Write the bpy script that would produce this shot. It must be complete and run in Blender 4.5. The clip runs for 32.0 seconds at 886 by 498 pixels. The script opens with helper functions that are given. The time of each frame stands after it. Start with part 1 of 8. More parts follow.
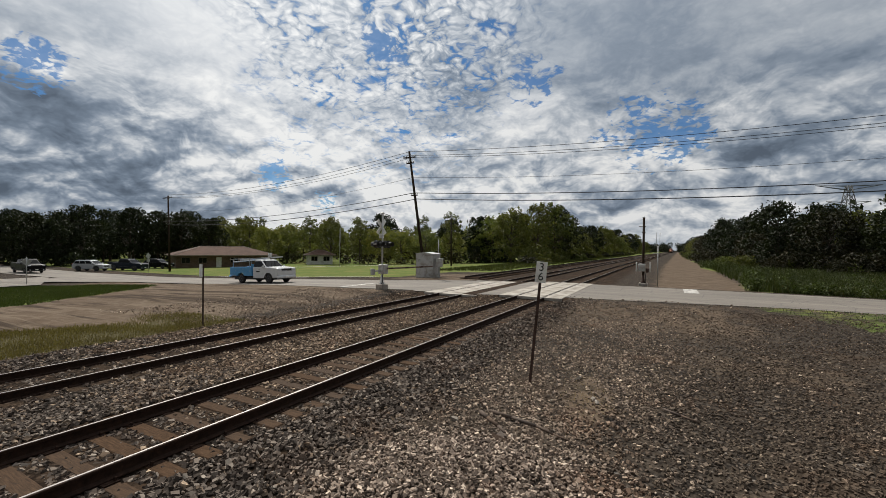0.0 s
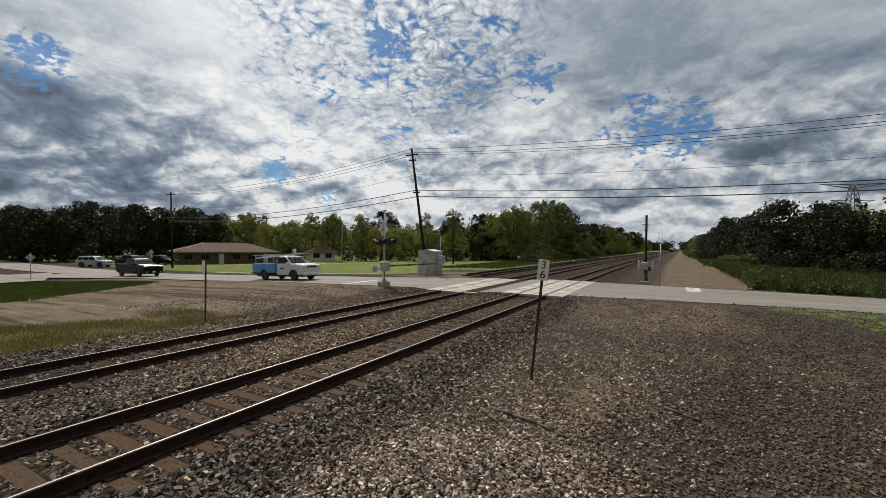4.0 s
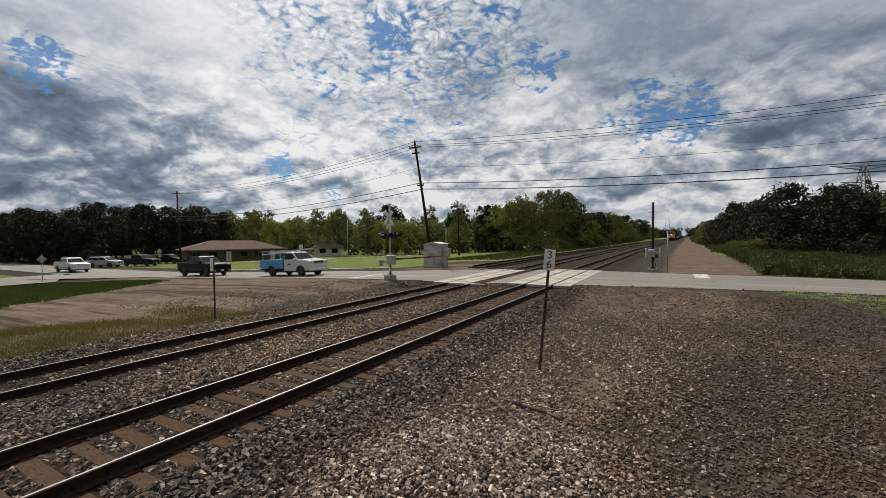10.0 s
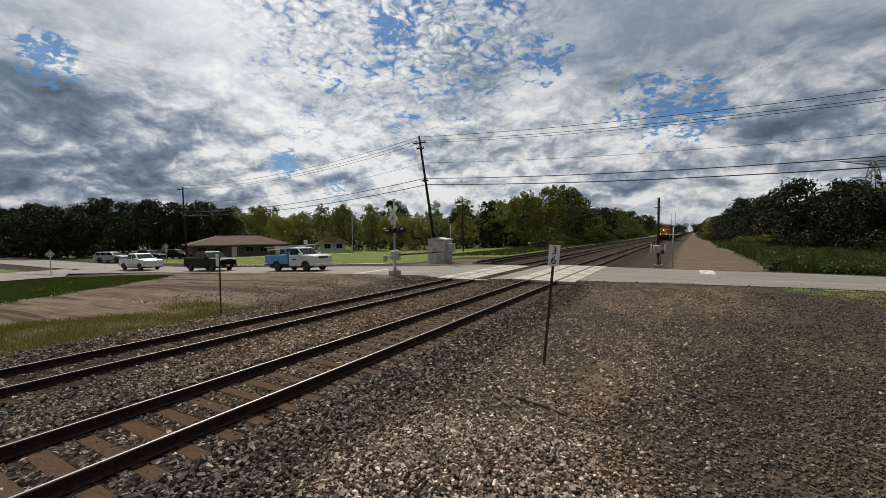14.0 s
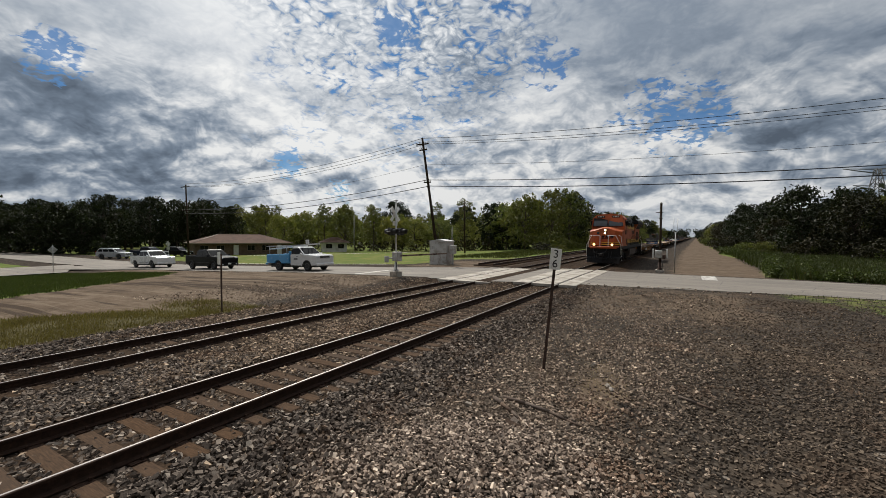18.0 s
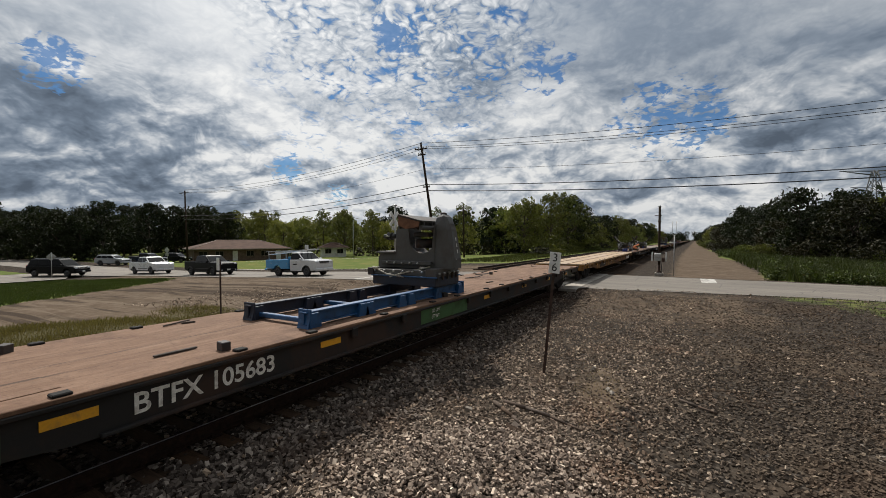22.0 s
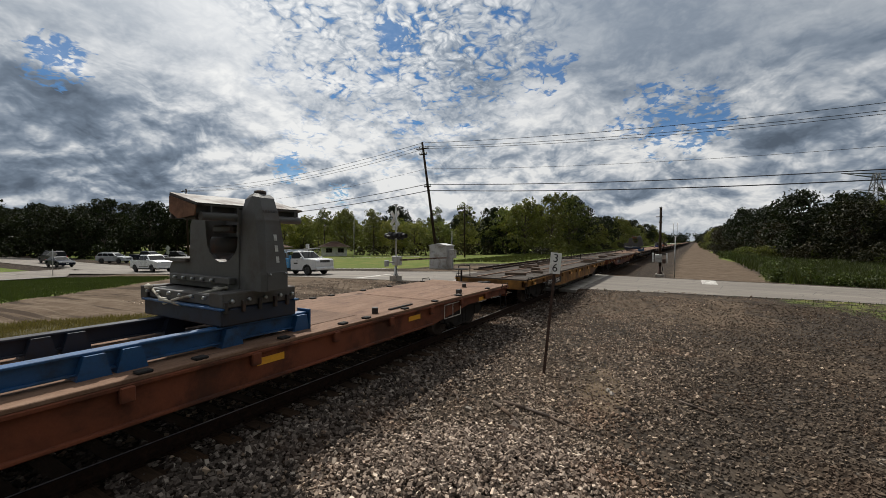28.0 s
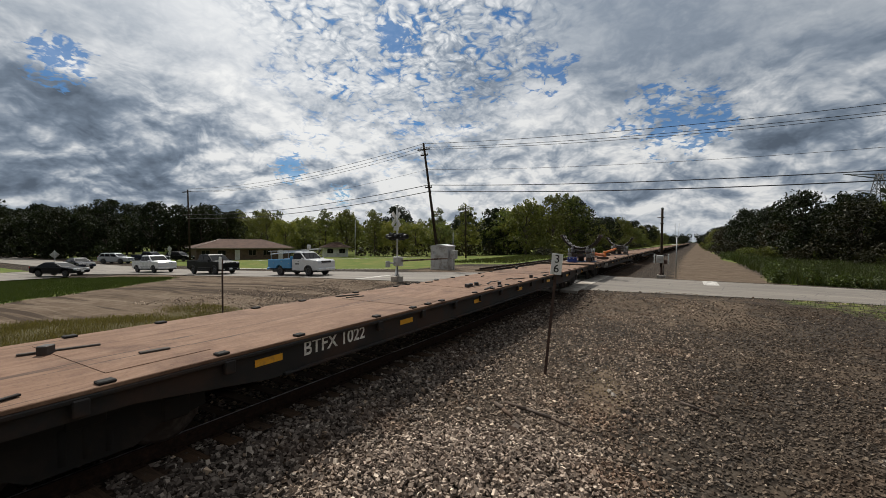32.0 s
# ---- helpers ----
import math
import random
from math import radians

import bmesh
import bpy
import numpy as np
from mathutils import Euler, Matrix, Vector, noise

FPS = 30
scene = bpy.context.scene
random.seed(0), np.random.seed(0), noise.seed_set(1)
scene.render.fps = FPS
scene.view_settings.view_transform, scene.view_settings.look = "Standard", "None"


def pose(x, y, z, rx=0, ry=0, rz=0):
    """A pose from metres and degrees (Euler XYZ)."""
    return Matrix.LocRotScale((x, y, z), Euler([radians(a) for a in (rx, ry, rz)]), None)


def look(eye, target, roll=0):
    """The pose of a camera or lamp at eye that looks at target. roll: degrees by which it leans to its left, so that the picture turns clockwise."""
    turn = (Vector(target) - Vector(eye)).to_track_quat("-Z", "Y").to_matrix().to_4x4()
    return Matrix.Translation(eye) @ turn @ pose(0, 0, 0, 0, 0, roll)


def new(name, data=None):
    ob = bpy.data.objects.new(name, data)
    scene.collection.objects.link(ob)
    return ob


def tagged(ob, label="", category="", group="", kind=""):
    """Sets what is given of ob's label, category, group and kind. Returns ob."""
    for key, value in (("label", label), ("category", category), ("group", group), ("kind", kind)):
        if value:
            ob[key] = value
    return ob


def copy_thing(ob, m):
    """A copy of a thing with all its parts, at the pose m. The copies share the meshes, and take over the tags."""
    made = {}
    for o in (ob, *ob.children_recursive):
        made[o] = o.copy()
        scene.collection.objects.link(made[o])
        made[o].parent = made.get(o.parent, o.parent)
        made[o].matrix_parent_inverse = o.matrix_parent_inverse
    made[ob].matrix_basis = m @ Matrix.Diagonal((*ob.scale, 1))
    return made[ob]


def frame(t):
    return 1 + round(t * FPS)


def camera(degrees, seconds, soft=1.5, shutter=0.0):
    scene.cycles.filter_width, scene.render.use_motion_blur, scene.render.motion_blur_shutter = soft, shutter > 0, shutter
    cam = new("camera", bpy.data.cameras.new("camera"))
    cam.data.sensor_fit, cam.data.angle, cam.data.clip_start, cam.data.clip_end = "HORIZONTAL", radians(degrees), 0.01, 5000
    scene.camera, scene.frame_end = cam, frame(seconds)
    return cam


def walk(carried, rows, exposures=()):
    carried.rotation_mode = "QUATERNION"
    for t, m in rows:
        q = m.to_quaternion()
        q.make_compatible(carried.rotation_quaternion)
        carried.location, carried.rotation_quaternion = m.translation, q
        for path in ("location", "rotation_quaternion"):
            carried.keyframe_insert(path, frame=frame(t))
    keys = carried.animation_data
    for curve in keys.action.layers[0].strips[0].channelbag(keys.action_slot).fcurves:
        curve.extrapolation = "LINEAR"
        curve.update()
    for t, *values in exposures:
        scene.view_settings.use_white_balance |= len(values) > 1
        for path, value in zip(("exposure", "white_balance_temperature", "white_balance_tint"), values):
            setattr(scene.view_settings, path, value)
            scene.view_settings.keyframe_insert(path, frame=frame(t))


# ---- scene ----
cam = camera(93.2, 32.0, 0.6)
EYE = (6.467, 0.0, 2.578)

# seconds, turn to the left of the track, tilt, lean
LOOKS = [
    (0, 28.01, -0.19, 0.73), (0.5, 28.11, -0.17, 0.77), (1, 28.18, -0.14, 0.81), (1.5, 28.22, -0.15, 0.85),
    (2, 28.24, -0.22, 0.89), (2.5, 28.24, -0.31, 0.93), (3, 28.26, -0.40, 0.96), (3.5, 28.27, -0.48, 0.97),
    (5.5, 28.38, -0.76, 0.65), (6, 28.46, -0.86, 0.52), (6.5, 28.54, -0.96, 0.36), (7, 28.62, -1.02, 0.19),
    (7.5, 28.70, -1.07, 0.02), (8, 28.77, -1.12, -0.14), (8.5, 28.85, -1.22, -0.27), (9, 28.92, -1.36, -0.34),
    (9.5, 28.98, -1.50, -0.39), (10, 29.04, -1.60, -0.44), (10.5, 29.11, -1.71, -0.47), (11, 29.19, -1.83, -0.48),
    (11.5, 29.27, -1.91, -0.50), (12, 29.33, -1.95, -0.48), (12.5, 29.39, -1.98, -0.39), (13, 29.46, -2.03, -0.31),
    (13.5, 29.55, -2.10, -0.31), (14, 29.64, -2.20, -0.39), (14.5, 29.71, -2.33, -0.48), (16.5, 29.90, -2.10, 0.10),
    (17, 29.88, -2.04, 0.26), (17.5, 29.86, -2.01, 0.40), (18, 29.84, -1.97, 0.50), (18.5, 29.83, -1.87, 0.56),
    (19, 29.84, -1.74, 0.55), (19.5, 29.84, -1.61, 0.47), (20, 29.83, -1.49, 0.34), (20.5, 29.81, -1.44, 0.25),
    (21, 29.79, -1.44, 0.24), (21.5, 29.76, -1.43, 0.21), (22, 29.74, -1.37, 0.14), (22.5, 29.73, -1.30, 0.12),
    (23, 29.72, -1.25, 0.13), (23.5, 29.75, -1.20, 0.15), (24, 29.79, -1.17, 0.16), (24.5, 29.83, -1.16, 0.18),
    (25, 29.82, -1.19, 0.27), (25.5, 29.80, -1.27, 0.40), (27.5, 29.77, -1.39, 0.49), (28, 29.83, -1.39, 0.49),
    (28.5, 29.86, -1.40, 0.49), (29, 29.87, -1.42, 0.55), (29.5, 29.87, -1.44, 0.65), (30, 29.86, -1.44, 0.72),
    (30.5, 29.86, -1.41, 0.75), (31, 29.88, -1.38, 0.76), (31.5, 29.92, -1.34, 0.68), (32, 29.99, -1.29, 0.52),
]


def aim(turn, tilt, lean):
    a, b = radians(turn), radians(tilt)
    way = Vector((-math.sin(a) * math.cos(b), math.cos(a) * math.cos(b), math.sin(b)))
    return look(EYE, Vector(EYE) + way * 10, lean)


EXPOSURES = ((0, 0.0), (16, 0.0), (19.5, 0.0), (32, 0.0))
walk(cam, [(t, aim(a, b, c)) for t, a, b, c in LOOKS], EXPOSURES)

# ---- sky and sun ----
SUN = Vector((-3.3, 2.8, 4.9)).normalized()

world = bpy.data.worlds.new("sky")
scene.world = world
world.use_nodes = True
wt = world.node_tree
wt.nodes.clear()


def wnode(kind, **inputs):
    n = wt.nodes.new(kind)
    for k, v in inputs.items():
        n.inputs[int(k[1:]) if k[0] == "i" and k[1:].isdigit() else k].default_value = v
    return n


def wmath(op, a, b=None, c=None, clamp=False):
    n = wt.nodes.new("ShaderNodeMath")
    n.operation, n.use_clamp = op, clamp
    for i, v in enumerate((a, b, c)):
        if v is None:
            continue
        if isinstance(v, (int, float)):
            n.inputs[i].default_value = v
        else:
            wt.links.new(v, n.inputs[i])
    return n.outputs[0]


def wramp(value, stops):
    n = wt.nodes.new("ShaderNodeValToRGB")
    wt.links.new(value, n.inputs[0])
    e = n.color_ramp.elements
    e[0].position, e[0].color = stops[0][0], (*stops[0][1], 1)
    e[1].position, e[1].color = stops[-1][0], (*stops[-1][1], 1)
    for p, c in stops[1:-1]:
        x = e.new(p)
        x.color = (*c, 1)
    return n.outputs[0]


def wmix(f, a, b, mode="MIX"):
    n = wt.nodes.new("ShaderNodeMix")
    n.data_type, n.blend_type = "RGBA", mode
    for i, v in ((0, f), (6, a), (7, b)):
        if isinstance(v, (int, float)):
            n.inputs[i].default_value = v
        elif isinstance(v, tuple):
            n.inputs[i].default_value = (*v, 1)
        else:
            wt.links.new(v, n.inputs[i])
    return n.outputs[2]


def wnoise(vec, scale, detail, rough, dist=0.0, lac=2.0):
    n = wnode("ShaderNodeTexNoise", Scale=scale, Detail=detail, Roughness=rough, Distortion=dist, Lacunarity=lac)
    wt.links.new(vec, n.inputs["Vector"])
    return n.outputs["Fac"]


sky = wt.nodes.new("ShaderNodeTexSky")
sky.sky_type, sky.sun_disc = "NISHITA", False
sky.sun_elevation = math.asin(SUN.z)
sky.sun_rotation = math.atan2(SUN.x, SUN.y)
sky.air_density, sky.dust_density = 1.0, 0.6

tc = wt.nodes.new("ShaderNodeTexCoord")
sep = wt.nodes.new("ShaderNodeSeparateXYZ")
wt.links.new(tc.outputs["Generated"], sep.inputs[0])
up = wmath("MAXIMUM", sep.outputs[2], 0.0)
flat = wmath("ADD", up, 0.26)
comb = wt.nodes.new("ShaderNodeCombineXYZ")
wt.links.new(wmath("DIVIDE", sep.outputs[0], flat), comb.inputs[0])
wt.links.new(wmath("DIVIDE", sep.outputs[1], flat), comb.inputs[1])
plane = comb.outputs[0]

big = wnoise(plane, 0.9, 4, 0.5, 0.3)
mid = wnoise(plane, 2.6, 6, 0.5, 0.3)
puff = wnoise(plane, 8.0, 7, 0.58, 0.3)
bend = wt.nodes.new("ShaderNodeTexNoise")
bend.inputs["Scale"].default_value, bend.inputs["Detail"].default_value = 9.0, 3.0
wt.links.new(plane, bend.inputs["Vector"])


def wvec(op, a, b):
    n = wt.nodes.new("ShaderNodeVectorMath")
    n.operation = op
    for i, v in enumerate((a, b)):
        if isinstance(v, tuple):
            n.inputs[i].default_value = v
        else:
            wt.links.new(v, n.inputs[i])
    return n.outputs["Value" if op == "DOT_PRODUCT" else "Vector"]


bent = wvec("ADD", plane, wvec("MULTIPLY", wvec("SUBTRACT", bend.outputs["Color"], (0.5, 0.5, 0.5)), (0.11, 0.11, 0.0)))


def wcells(scale, detail):
    """Rounded cells, dark in the seams between them."""
    n = wnode("ShaderNodeTexVoronoi", Scale=scale, Detail=detail, Roughness=0.55)
    n.feature = "SMOOTH_F1"
    n.inputs["Smoothness"].default_value = 0.35
    wt.links.new(bent, n.inputs["Vector"])
    return n.outputs["Distance"]


cells = wcells(30.0, 2.0)
# heaps of cloud low down, seen from the side and lit from above
def heap_at(dz, scale, detail):
    m = wt.nodes.new("ShaderNodeMapping")
    m.inputs["Scale"].default_value = (1.0, 1.0, 2.3)
    m.inputs["Location"].default_value = (0.0, 0.0, dz)
    wt.links.new(tc.outputs["Generated"], m.inputs[0])
    return wnoise(m.outputs[0], scale, detail, 0.56, 0.25)




def billow_at(dz, scale):
    """Rounded heads of cloud at several sizes."""
    m = wt.nodes.new("ShaderNodeMapping")
    m.inputs["Scale"].default_value = (1.0, 1.0, 1.9)
    m.inputs["Location"].default_value = (0.0, 0.0, dz)
    wob = wt.nodes.new("ShaderNodeTexNoise")
    wob.inputs["Scale"].default_value, wob.inputs["Detail"].default_value = 7.0, 4.0
    wt.links.new(tc.outputs["Generated"], wob.inputs["Vector"])
    moved = wvec("ADD", tc.outputs["Generated"], wvec("MULTIPLY", wvec("SUBTRACT", wob.outputs["Color"], (0.5, 0.5, 0.5)), (0.16, 0.16, 0.1)))
    wt.links.new(moved, m.inputs[0])
    n = wnode("ShaderNodeTexVoronoi", Scale=scale, Detail=3.0, Roughness=0.62, Lacunarity=2.3)
    n.feature = "SMOOTH_F1"
    n.inputs["Smoothness"].default_value = 0.5
    n.normalize = True
    wt.links.new(m.outputs[0], n.inputs["Vector"])
    return wmath("SUBTRACT", 1.0, n.outputs["Distance"])


heap0, heap1 = heap_at(0.0, 5.5, 9), heap_at(0.06, 5.5, 9)
head0, head1 = billow_at(0.0, 9.0), billow_at(0.035, 9.0)


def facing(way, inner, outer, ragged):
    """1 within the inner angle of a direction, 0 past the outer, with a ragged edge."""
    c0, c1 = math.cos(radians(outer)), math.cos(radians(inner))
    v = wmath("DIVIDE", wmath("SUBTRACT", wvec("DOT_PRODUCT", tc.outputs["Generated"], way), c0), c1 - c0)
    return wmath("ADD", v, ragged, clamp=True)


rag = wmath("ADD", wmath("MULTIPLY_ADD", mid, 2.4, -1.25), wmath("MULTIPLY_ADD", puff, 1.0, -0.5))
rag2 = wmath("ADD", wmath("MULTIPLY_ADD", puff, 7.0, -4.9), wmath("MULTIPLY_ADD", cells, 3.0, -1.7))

toward = wmath("MAXIMUM", wvec("DOT_PRODUCT", tc.outputs["Generated"], tuple(SUN)), 0.0)
glow = wmath("POWER", toward, 5.0)
low = wmath("SUBTRACT", 1.0, wmath("MULTIPLY", wmath("SUBTRACT", up, 0.17), 4.2), clamp=True)
flock = facing((-0.52, 0.73, 0.44), 3, 21, wmath("MULTIPLY_ADD", mid, 2.4, -1.3))

# how light each part of the cloud sheet is
sheet = wmath("MULTIPLY_ADD", wmath("SUBTRACT", big, 0.5), 0.5, 0.7)
sheet = wmath("ADD", sheet, wmath("MULTIPLY", wmath("SUBTRACT", mid, 0.5), 0.5))
sheet = wmath("ADD", sheet, wmath("MULTIPLY", wmath("SUBTRACT", puff, 0.5), 0.26))
sheet = wmath("ADD", sheet, wmath("MULTIPLY", wmath("SUBTRACT", 0.42, cells), wmath("MULTIPLY_ADD", flock, 0.8, 0.1)))
heaps = wmath("ADD", wmath("MULTIPLY_ADD", wmath("SUBTRACT", heap0, heap1), 2.3, 0.68), wmath("MULTIPLY", wmath("SUBTRACT", heap0, 0.5), 1.2))
heaps = wmath("ADD", heaps, wmath("ADD", wmath("MULTIPLY", wmath("SUBTRACT", head0, head1), 2.6), wmath("MULTIPLY", wmath("SUBTRACT", head0, 0.72), 1.0)))
n_mix = wt.nodes.new("ShaderNodeMix")
wt.links.new(low, n_mix.inputs[0])
wt.links.new(sheet, n_mix.inputs[2])
wt.links.new(heaps, n_mix.inputs[3])
lit = wmath("ADD", n_mix.outputs[0], wmath("MULTIPLY", glow, 0.35))
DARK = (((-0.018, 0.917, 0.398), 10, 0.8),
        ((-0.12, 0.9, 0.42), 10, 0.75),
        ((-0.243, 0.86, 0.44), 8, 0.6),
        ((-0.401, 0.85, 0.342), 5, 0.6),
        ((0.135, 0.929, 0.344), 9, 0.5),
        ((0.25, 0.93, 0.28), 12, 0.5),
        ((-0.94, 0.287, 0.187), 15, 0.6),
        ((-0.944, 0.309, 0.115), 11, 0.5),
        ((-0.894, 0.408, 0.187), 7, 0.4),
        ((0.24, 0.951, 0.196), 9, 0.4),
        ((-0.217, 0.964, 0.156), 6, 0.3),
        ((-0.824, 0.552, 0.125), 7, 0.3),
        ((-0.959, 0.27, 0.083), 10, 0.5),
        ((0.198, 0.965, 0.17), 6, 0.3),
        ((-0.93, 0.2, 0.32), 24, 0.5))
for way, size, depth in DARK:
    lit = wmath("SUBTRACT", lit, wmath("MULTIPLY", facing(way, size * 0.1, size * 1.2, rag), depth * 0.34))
deep = wmath("MULTIPLY_ADD", lit, 0.6, 0.4)
cloud = wramp(deep, [(0.1, (0.95, 1.22, 1.62)), (0.4, (1.65, 2.08, 2.68)), (0.55, (2.45, 2.92, 3.58)), (0.7, (4.0, 4.4, 4.9)), (0.83, (5.8, 6.05, 6.35)), (1.0, (7.9, 7.95, 7.9))])
bright = wmath("ADD", 0.9, wmath("MULTIPLY", glow, 0.45))
bcol = wt.nodes.new("ShaderNodeCombineXYZ")
for i in range(3):
    wt.links.new(bright, bcol.inputs[i])
cloud = wmix(1.0, cloud, bcol.outputs[0], "MULTIPLY")
blue = wmix(1.0, sky.outputs[0], (0.24, 0.44, 0.64), "MULTIPLY")
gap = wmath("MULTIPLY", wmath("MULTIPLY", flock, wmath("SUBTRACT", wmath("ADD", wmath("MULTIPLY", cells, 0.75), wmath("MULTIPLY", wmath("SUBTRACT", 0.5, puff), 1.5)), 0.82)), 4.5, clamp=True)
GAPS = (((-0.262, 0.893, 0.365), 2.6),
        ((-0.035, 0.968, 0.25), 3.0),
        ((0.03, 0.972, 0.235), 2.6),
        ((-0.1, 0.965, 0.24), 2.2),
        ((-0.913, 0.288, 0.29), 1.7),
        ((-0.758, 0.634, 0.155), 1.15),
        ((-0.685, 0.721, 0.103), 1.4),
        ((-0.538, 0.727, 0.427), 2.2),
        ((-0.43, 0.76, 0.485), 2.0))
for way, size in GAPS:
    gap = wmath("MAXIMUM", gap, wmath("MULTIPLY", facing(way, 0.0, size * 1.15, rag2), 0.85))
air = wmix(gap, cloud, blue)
# haze over the last degrees above the horizon
haze = wmath("SUBTRACT", 1.0, wmath("MULTIPLY", up, 13.0), clamp=True)
air = wmix(wmath("MULTIPLY", haze, 0.4), air, (4.6, 5.0, 5.4))
# sky away from the sun, mostly out of view, is dimmed to cut fill light
turned = wnode("ShaderNodeMapRange", i1=-0.35, i2=0.4, i3=0.22, i4=1.0)
turned.interpolation_type = "SMOOTHSTEP"
wt.links.new(wvec("DOT_PRODUCT", tc.outputs["Generated"], tuple(SUN)), turned.inputs[0])
dull = wt.nodes.new("ShaderNodeCombineXYZ")
for i in range(3):
    wt.links.new(turned.outputs[0], dull.inputs[i])
air = wmix(1.0, air, dull.outputs[0], "MULTIPLY")
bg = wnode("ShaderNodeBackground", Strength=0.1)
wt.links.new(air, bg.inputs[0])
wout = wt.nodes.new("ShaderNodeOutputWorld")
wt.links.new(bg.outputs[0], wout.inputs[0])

sun = new("sun", bpy.data.lights.new("sun", "SUN"))
sun.data.energy, sun.data.angle, sun.data.color = 4.1, radians(0.6), (1.0, 0.95, 0.86)
sun.matrix_world = look((0, 0, 60), Vector((0, 0, 60)) - SUN)

# ---- materials ----
def hex3(h):
    return tuple(((int(h[i:i + 2], 16) / 255) ** 2.2) for i in (0, 2, 4))


def nodes_of(name):
    m = bpy.data.materials.new(name)
    m.use_nodes = True
    m.node_tree.nodes.clear()
    return m, m.node_tree


class Net:
    """A small helper to wire one node material."""

    def __init__(self, name):
        self.mat, self.t = nodes_of(name)
        self.out = self.t.nodes.new("ShaderNodeOutputMaterial")
        self.bsdf = self.t.nodes.new("ShaderNodeBsdfPrincipled")
        self.t.links.new(self.bsdf.outputs[0], self.out.inputs[0])
        self.tc = self.t.nodes.new("ShaderNodeTexCoord")

    def put(self, socket, v):
        if isinstance(v, (int, float)):
            socket.default_value = v
        elif isinstance(v, tuple):
            socket.default_value = (*v, 1) if len(v) == 3 and socket.type == "RGBA" else v
        else:
            self.t.links.new(v, socket)

    def math(self, op, a, b=0.0, clamp=False):
        n = self.t.nodes.new("ShaderNodeMath")
        n.operation, n.use_clamp = op, clamp
        self.put(n.inputs[0], a)
        self.put(n.inputs[1], b)
        return n.outputs[0]

    def mix(self, f, a, b, mode="MIX"):
        n = self.t.nodes.new("ShaderNodeMix")
        n.data_type, n.blend_type = "RGBA", mode
        self.put(n.inputs[0], f)
        self.put(n.inputs[6], a)
        self.put(n.inputs[7], b)
        return n.outputs[2]

    def noise(self, scale, detail=4.0, rough=0.6, dist=0.0, vec=None, stretch=None):
        n = self.t.nodes.new("ShaderNodeTexNoise")
        for k, v in (("Scale", scale), ("Detail", detail), ("Roughness", rough), ("Distortion", dist)):
            n.inputs[k].default_value = v
        vec = vec or self.tc.outputs["Object"]
        if stretch:
            m = self.t.nodes.new("ShaderNodeMapping")
            m.inputs["Scale"].default_value = stretch
            self.t.links.new(vec, m.inputs[0])
            vec = m.outputs[0]
        self.t.links.new(vec, n.inputs["Vector"])
        return n.outputs["Fac"]

    def ramp(self, v, stops):
        n = self.t.nodes.new("ShaderNodeValToRGB")
        self.put(n.inputs[0], v)
        e = n.color_ramp.elements
        for i, s in ((0, stops[0]), (1, stops[-1])):
            e[i].position, e[i].color = s[0], (*s[1], 1)
        for p, c in stops[1:-1]:
            x = e.new(p)
            x.color = (*c, 1)
        return n.outputs[0]

    def step(self, v, lo, hi):
        n = self.t.nodes.new("ShaderNodeMapRange")
        n.interpolation_type = "SMOOTHSTEP"
        self.put(n.inputs[0], v)
        n.inputs[1].default_value, n.inputs[2].default_value = lo, hi
        return n.outputs[0]

    def bump(self, height, strength, distance):
        n = self.t.nodes.new("ShaderNodeBump")
        n.inputs["Strength"].default_value, n.inputs["Distance"].default_value = strength, distance
        self.put(n.inputs["Height"], height)
        self.t.links.new(n.outputs[0], self.bsdf.inputs["Normal"])

    def done(self, color, rough=0.6, metal=0.0, **more):
        self.put(self.bsdf.inputs["Base Color"], color)
        self.put(self.bsdf.inputs["Roughness"], rough)
        self.put(self.bsdf.inputs["Metallic"], metal)
        for k, v in more.items():
            self.put(self.bsdf.inputs[k.replace("_", " ")], v)
        return self.mat


def plain(name, color, rough=0.6, metal=0.0, grime=None, amount=0.35, scale=3.0, vary=0.18, bump=0.15, fine=40.0, stretch=None, **more):
    """A worn surface: base colour, small uneven tone, larger stains of grime, fine relief."""
    n = Net(name)
    grain = n.noise(fine, 3, 0.6)
    tone = n.math("MULTIPLY_ADD", grain, vary * 2)
    n.t.nodes[-1].inputs[2].default_value = 1 - vary
    v = n.t.nodes.new("ShaderNodeCombineXYZ")
    for i in range(3):
        n.t.links.new(tone, v.inputs[i])
    col = n.mix(1.0, color, v.outputs[0], "MULTIPLY")
    if grime:
        stain = n.step(n.noise(scale, 6, 0.65, 0.3, stretch=stretch), 0.62 - amount * 0.5, 0.86 - amount * 0.5)
        col = n.mix(n.math("MULTIPLY", stain, 0.85), col, grime)
        rough = n.math("ADD", n.math("MULTIPLY", stain, 0.2), rough, True)
    if bump:
        n.bump(grain, bump, 0.01)
    return n.done(col, rough, metal, **more)


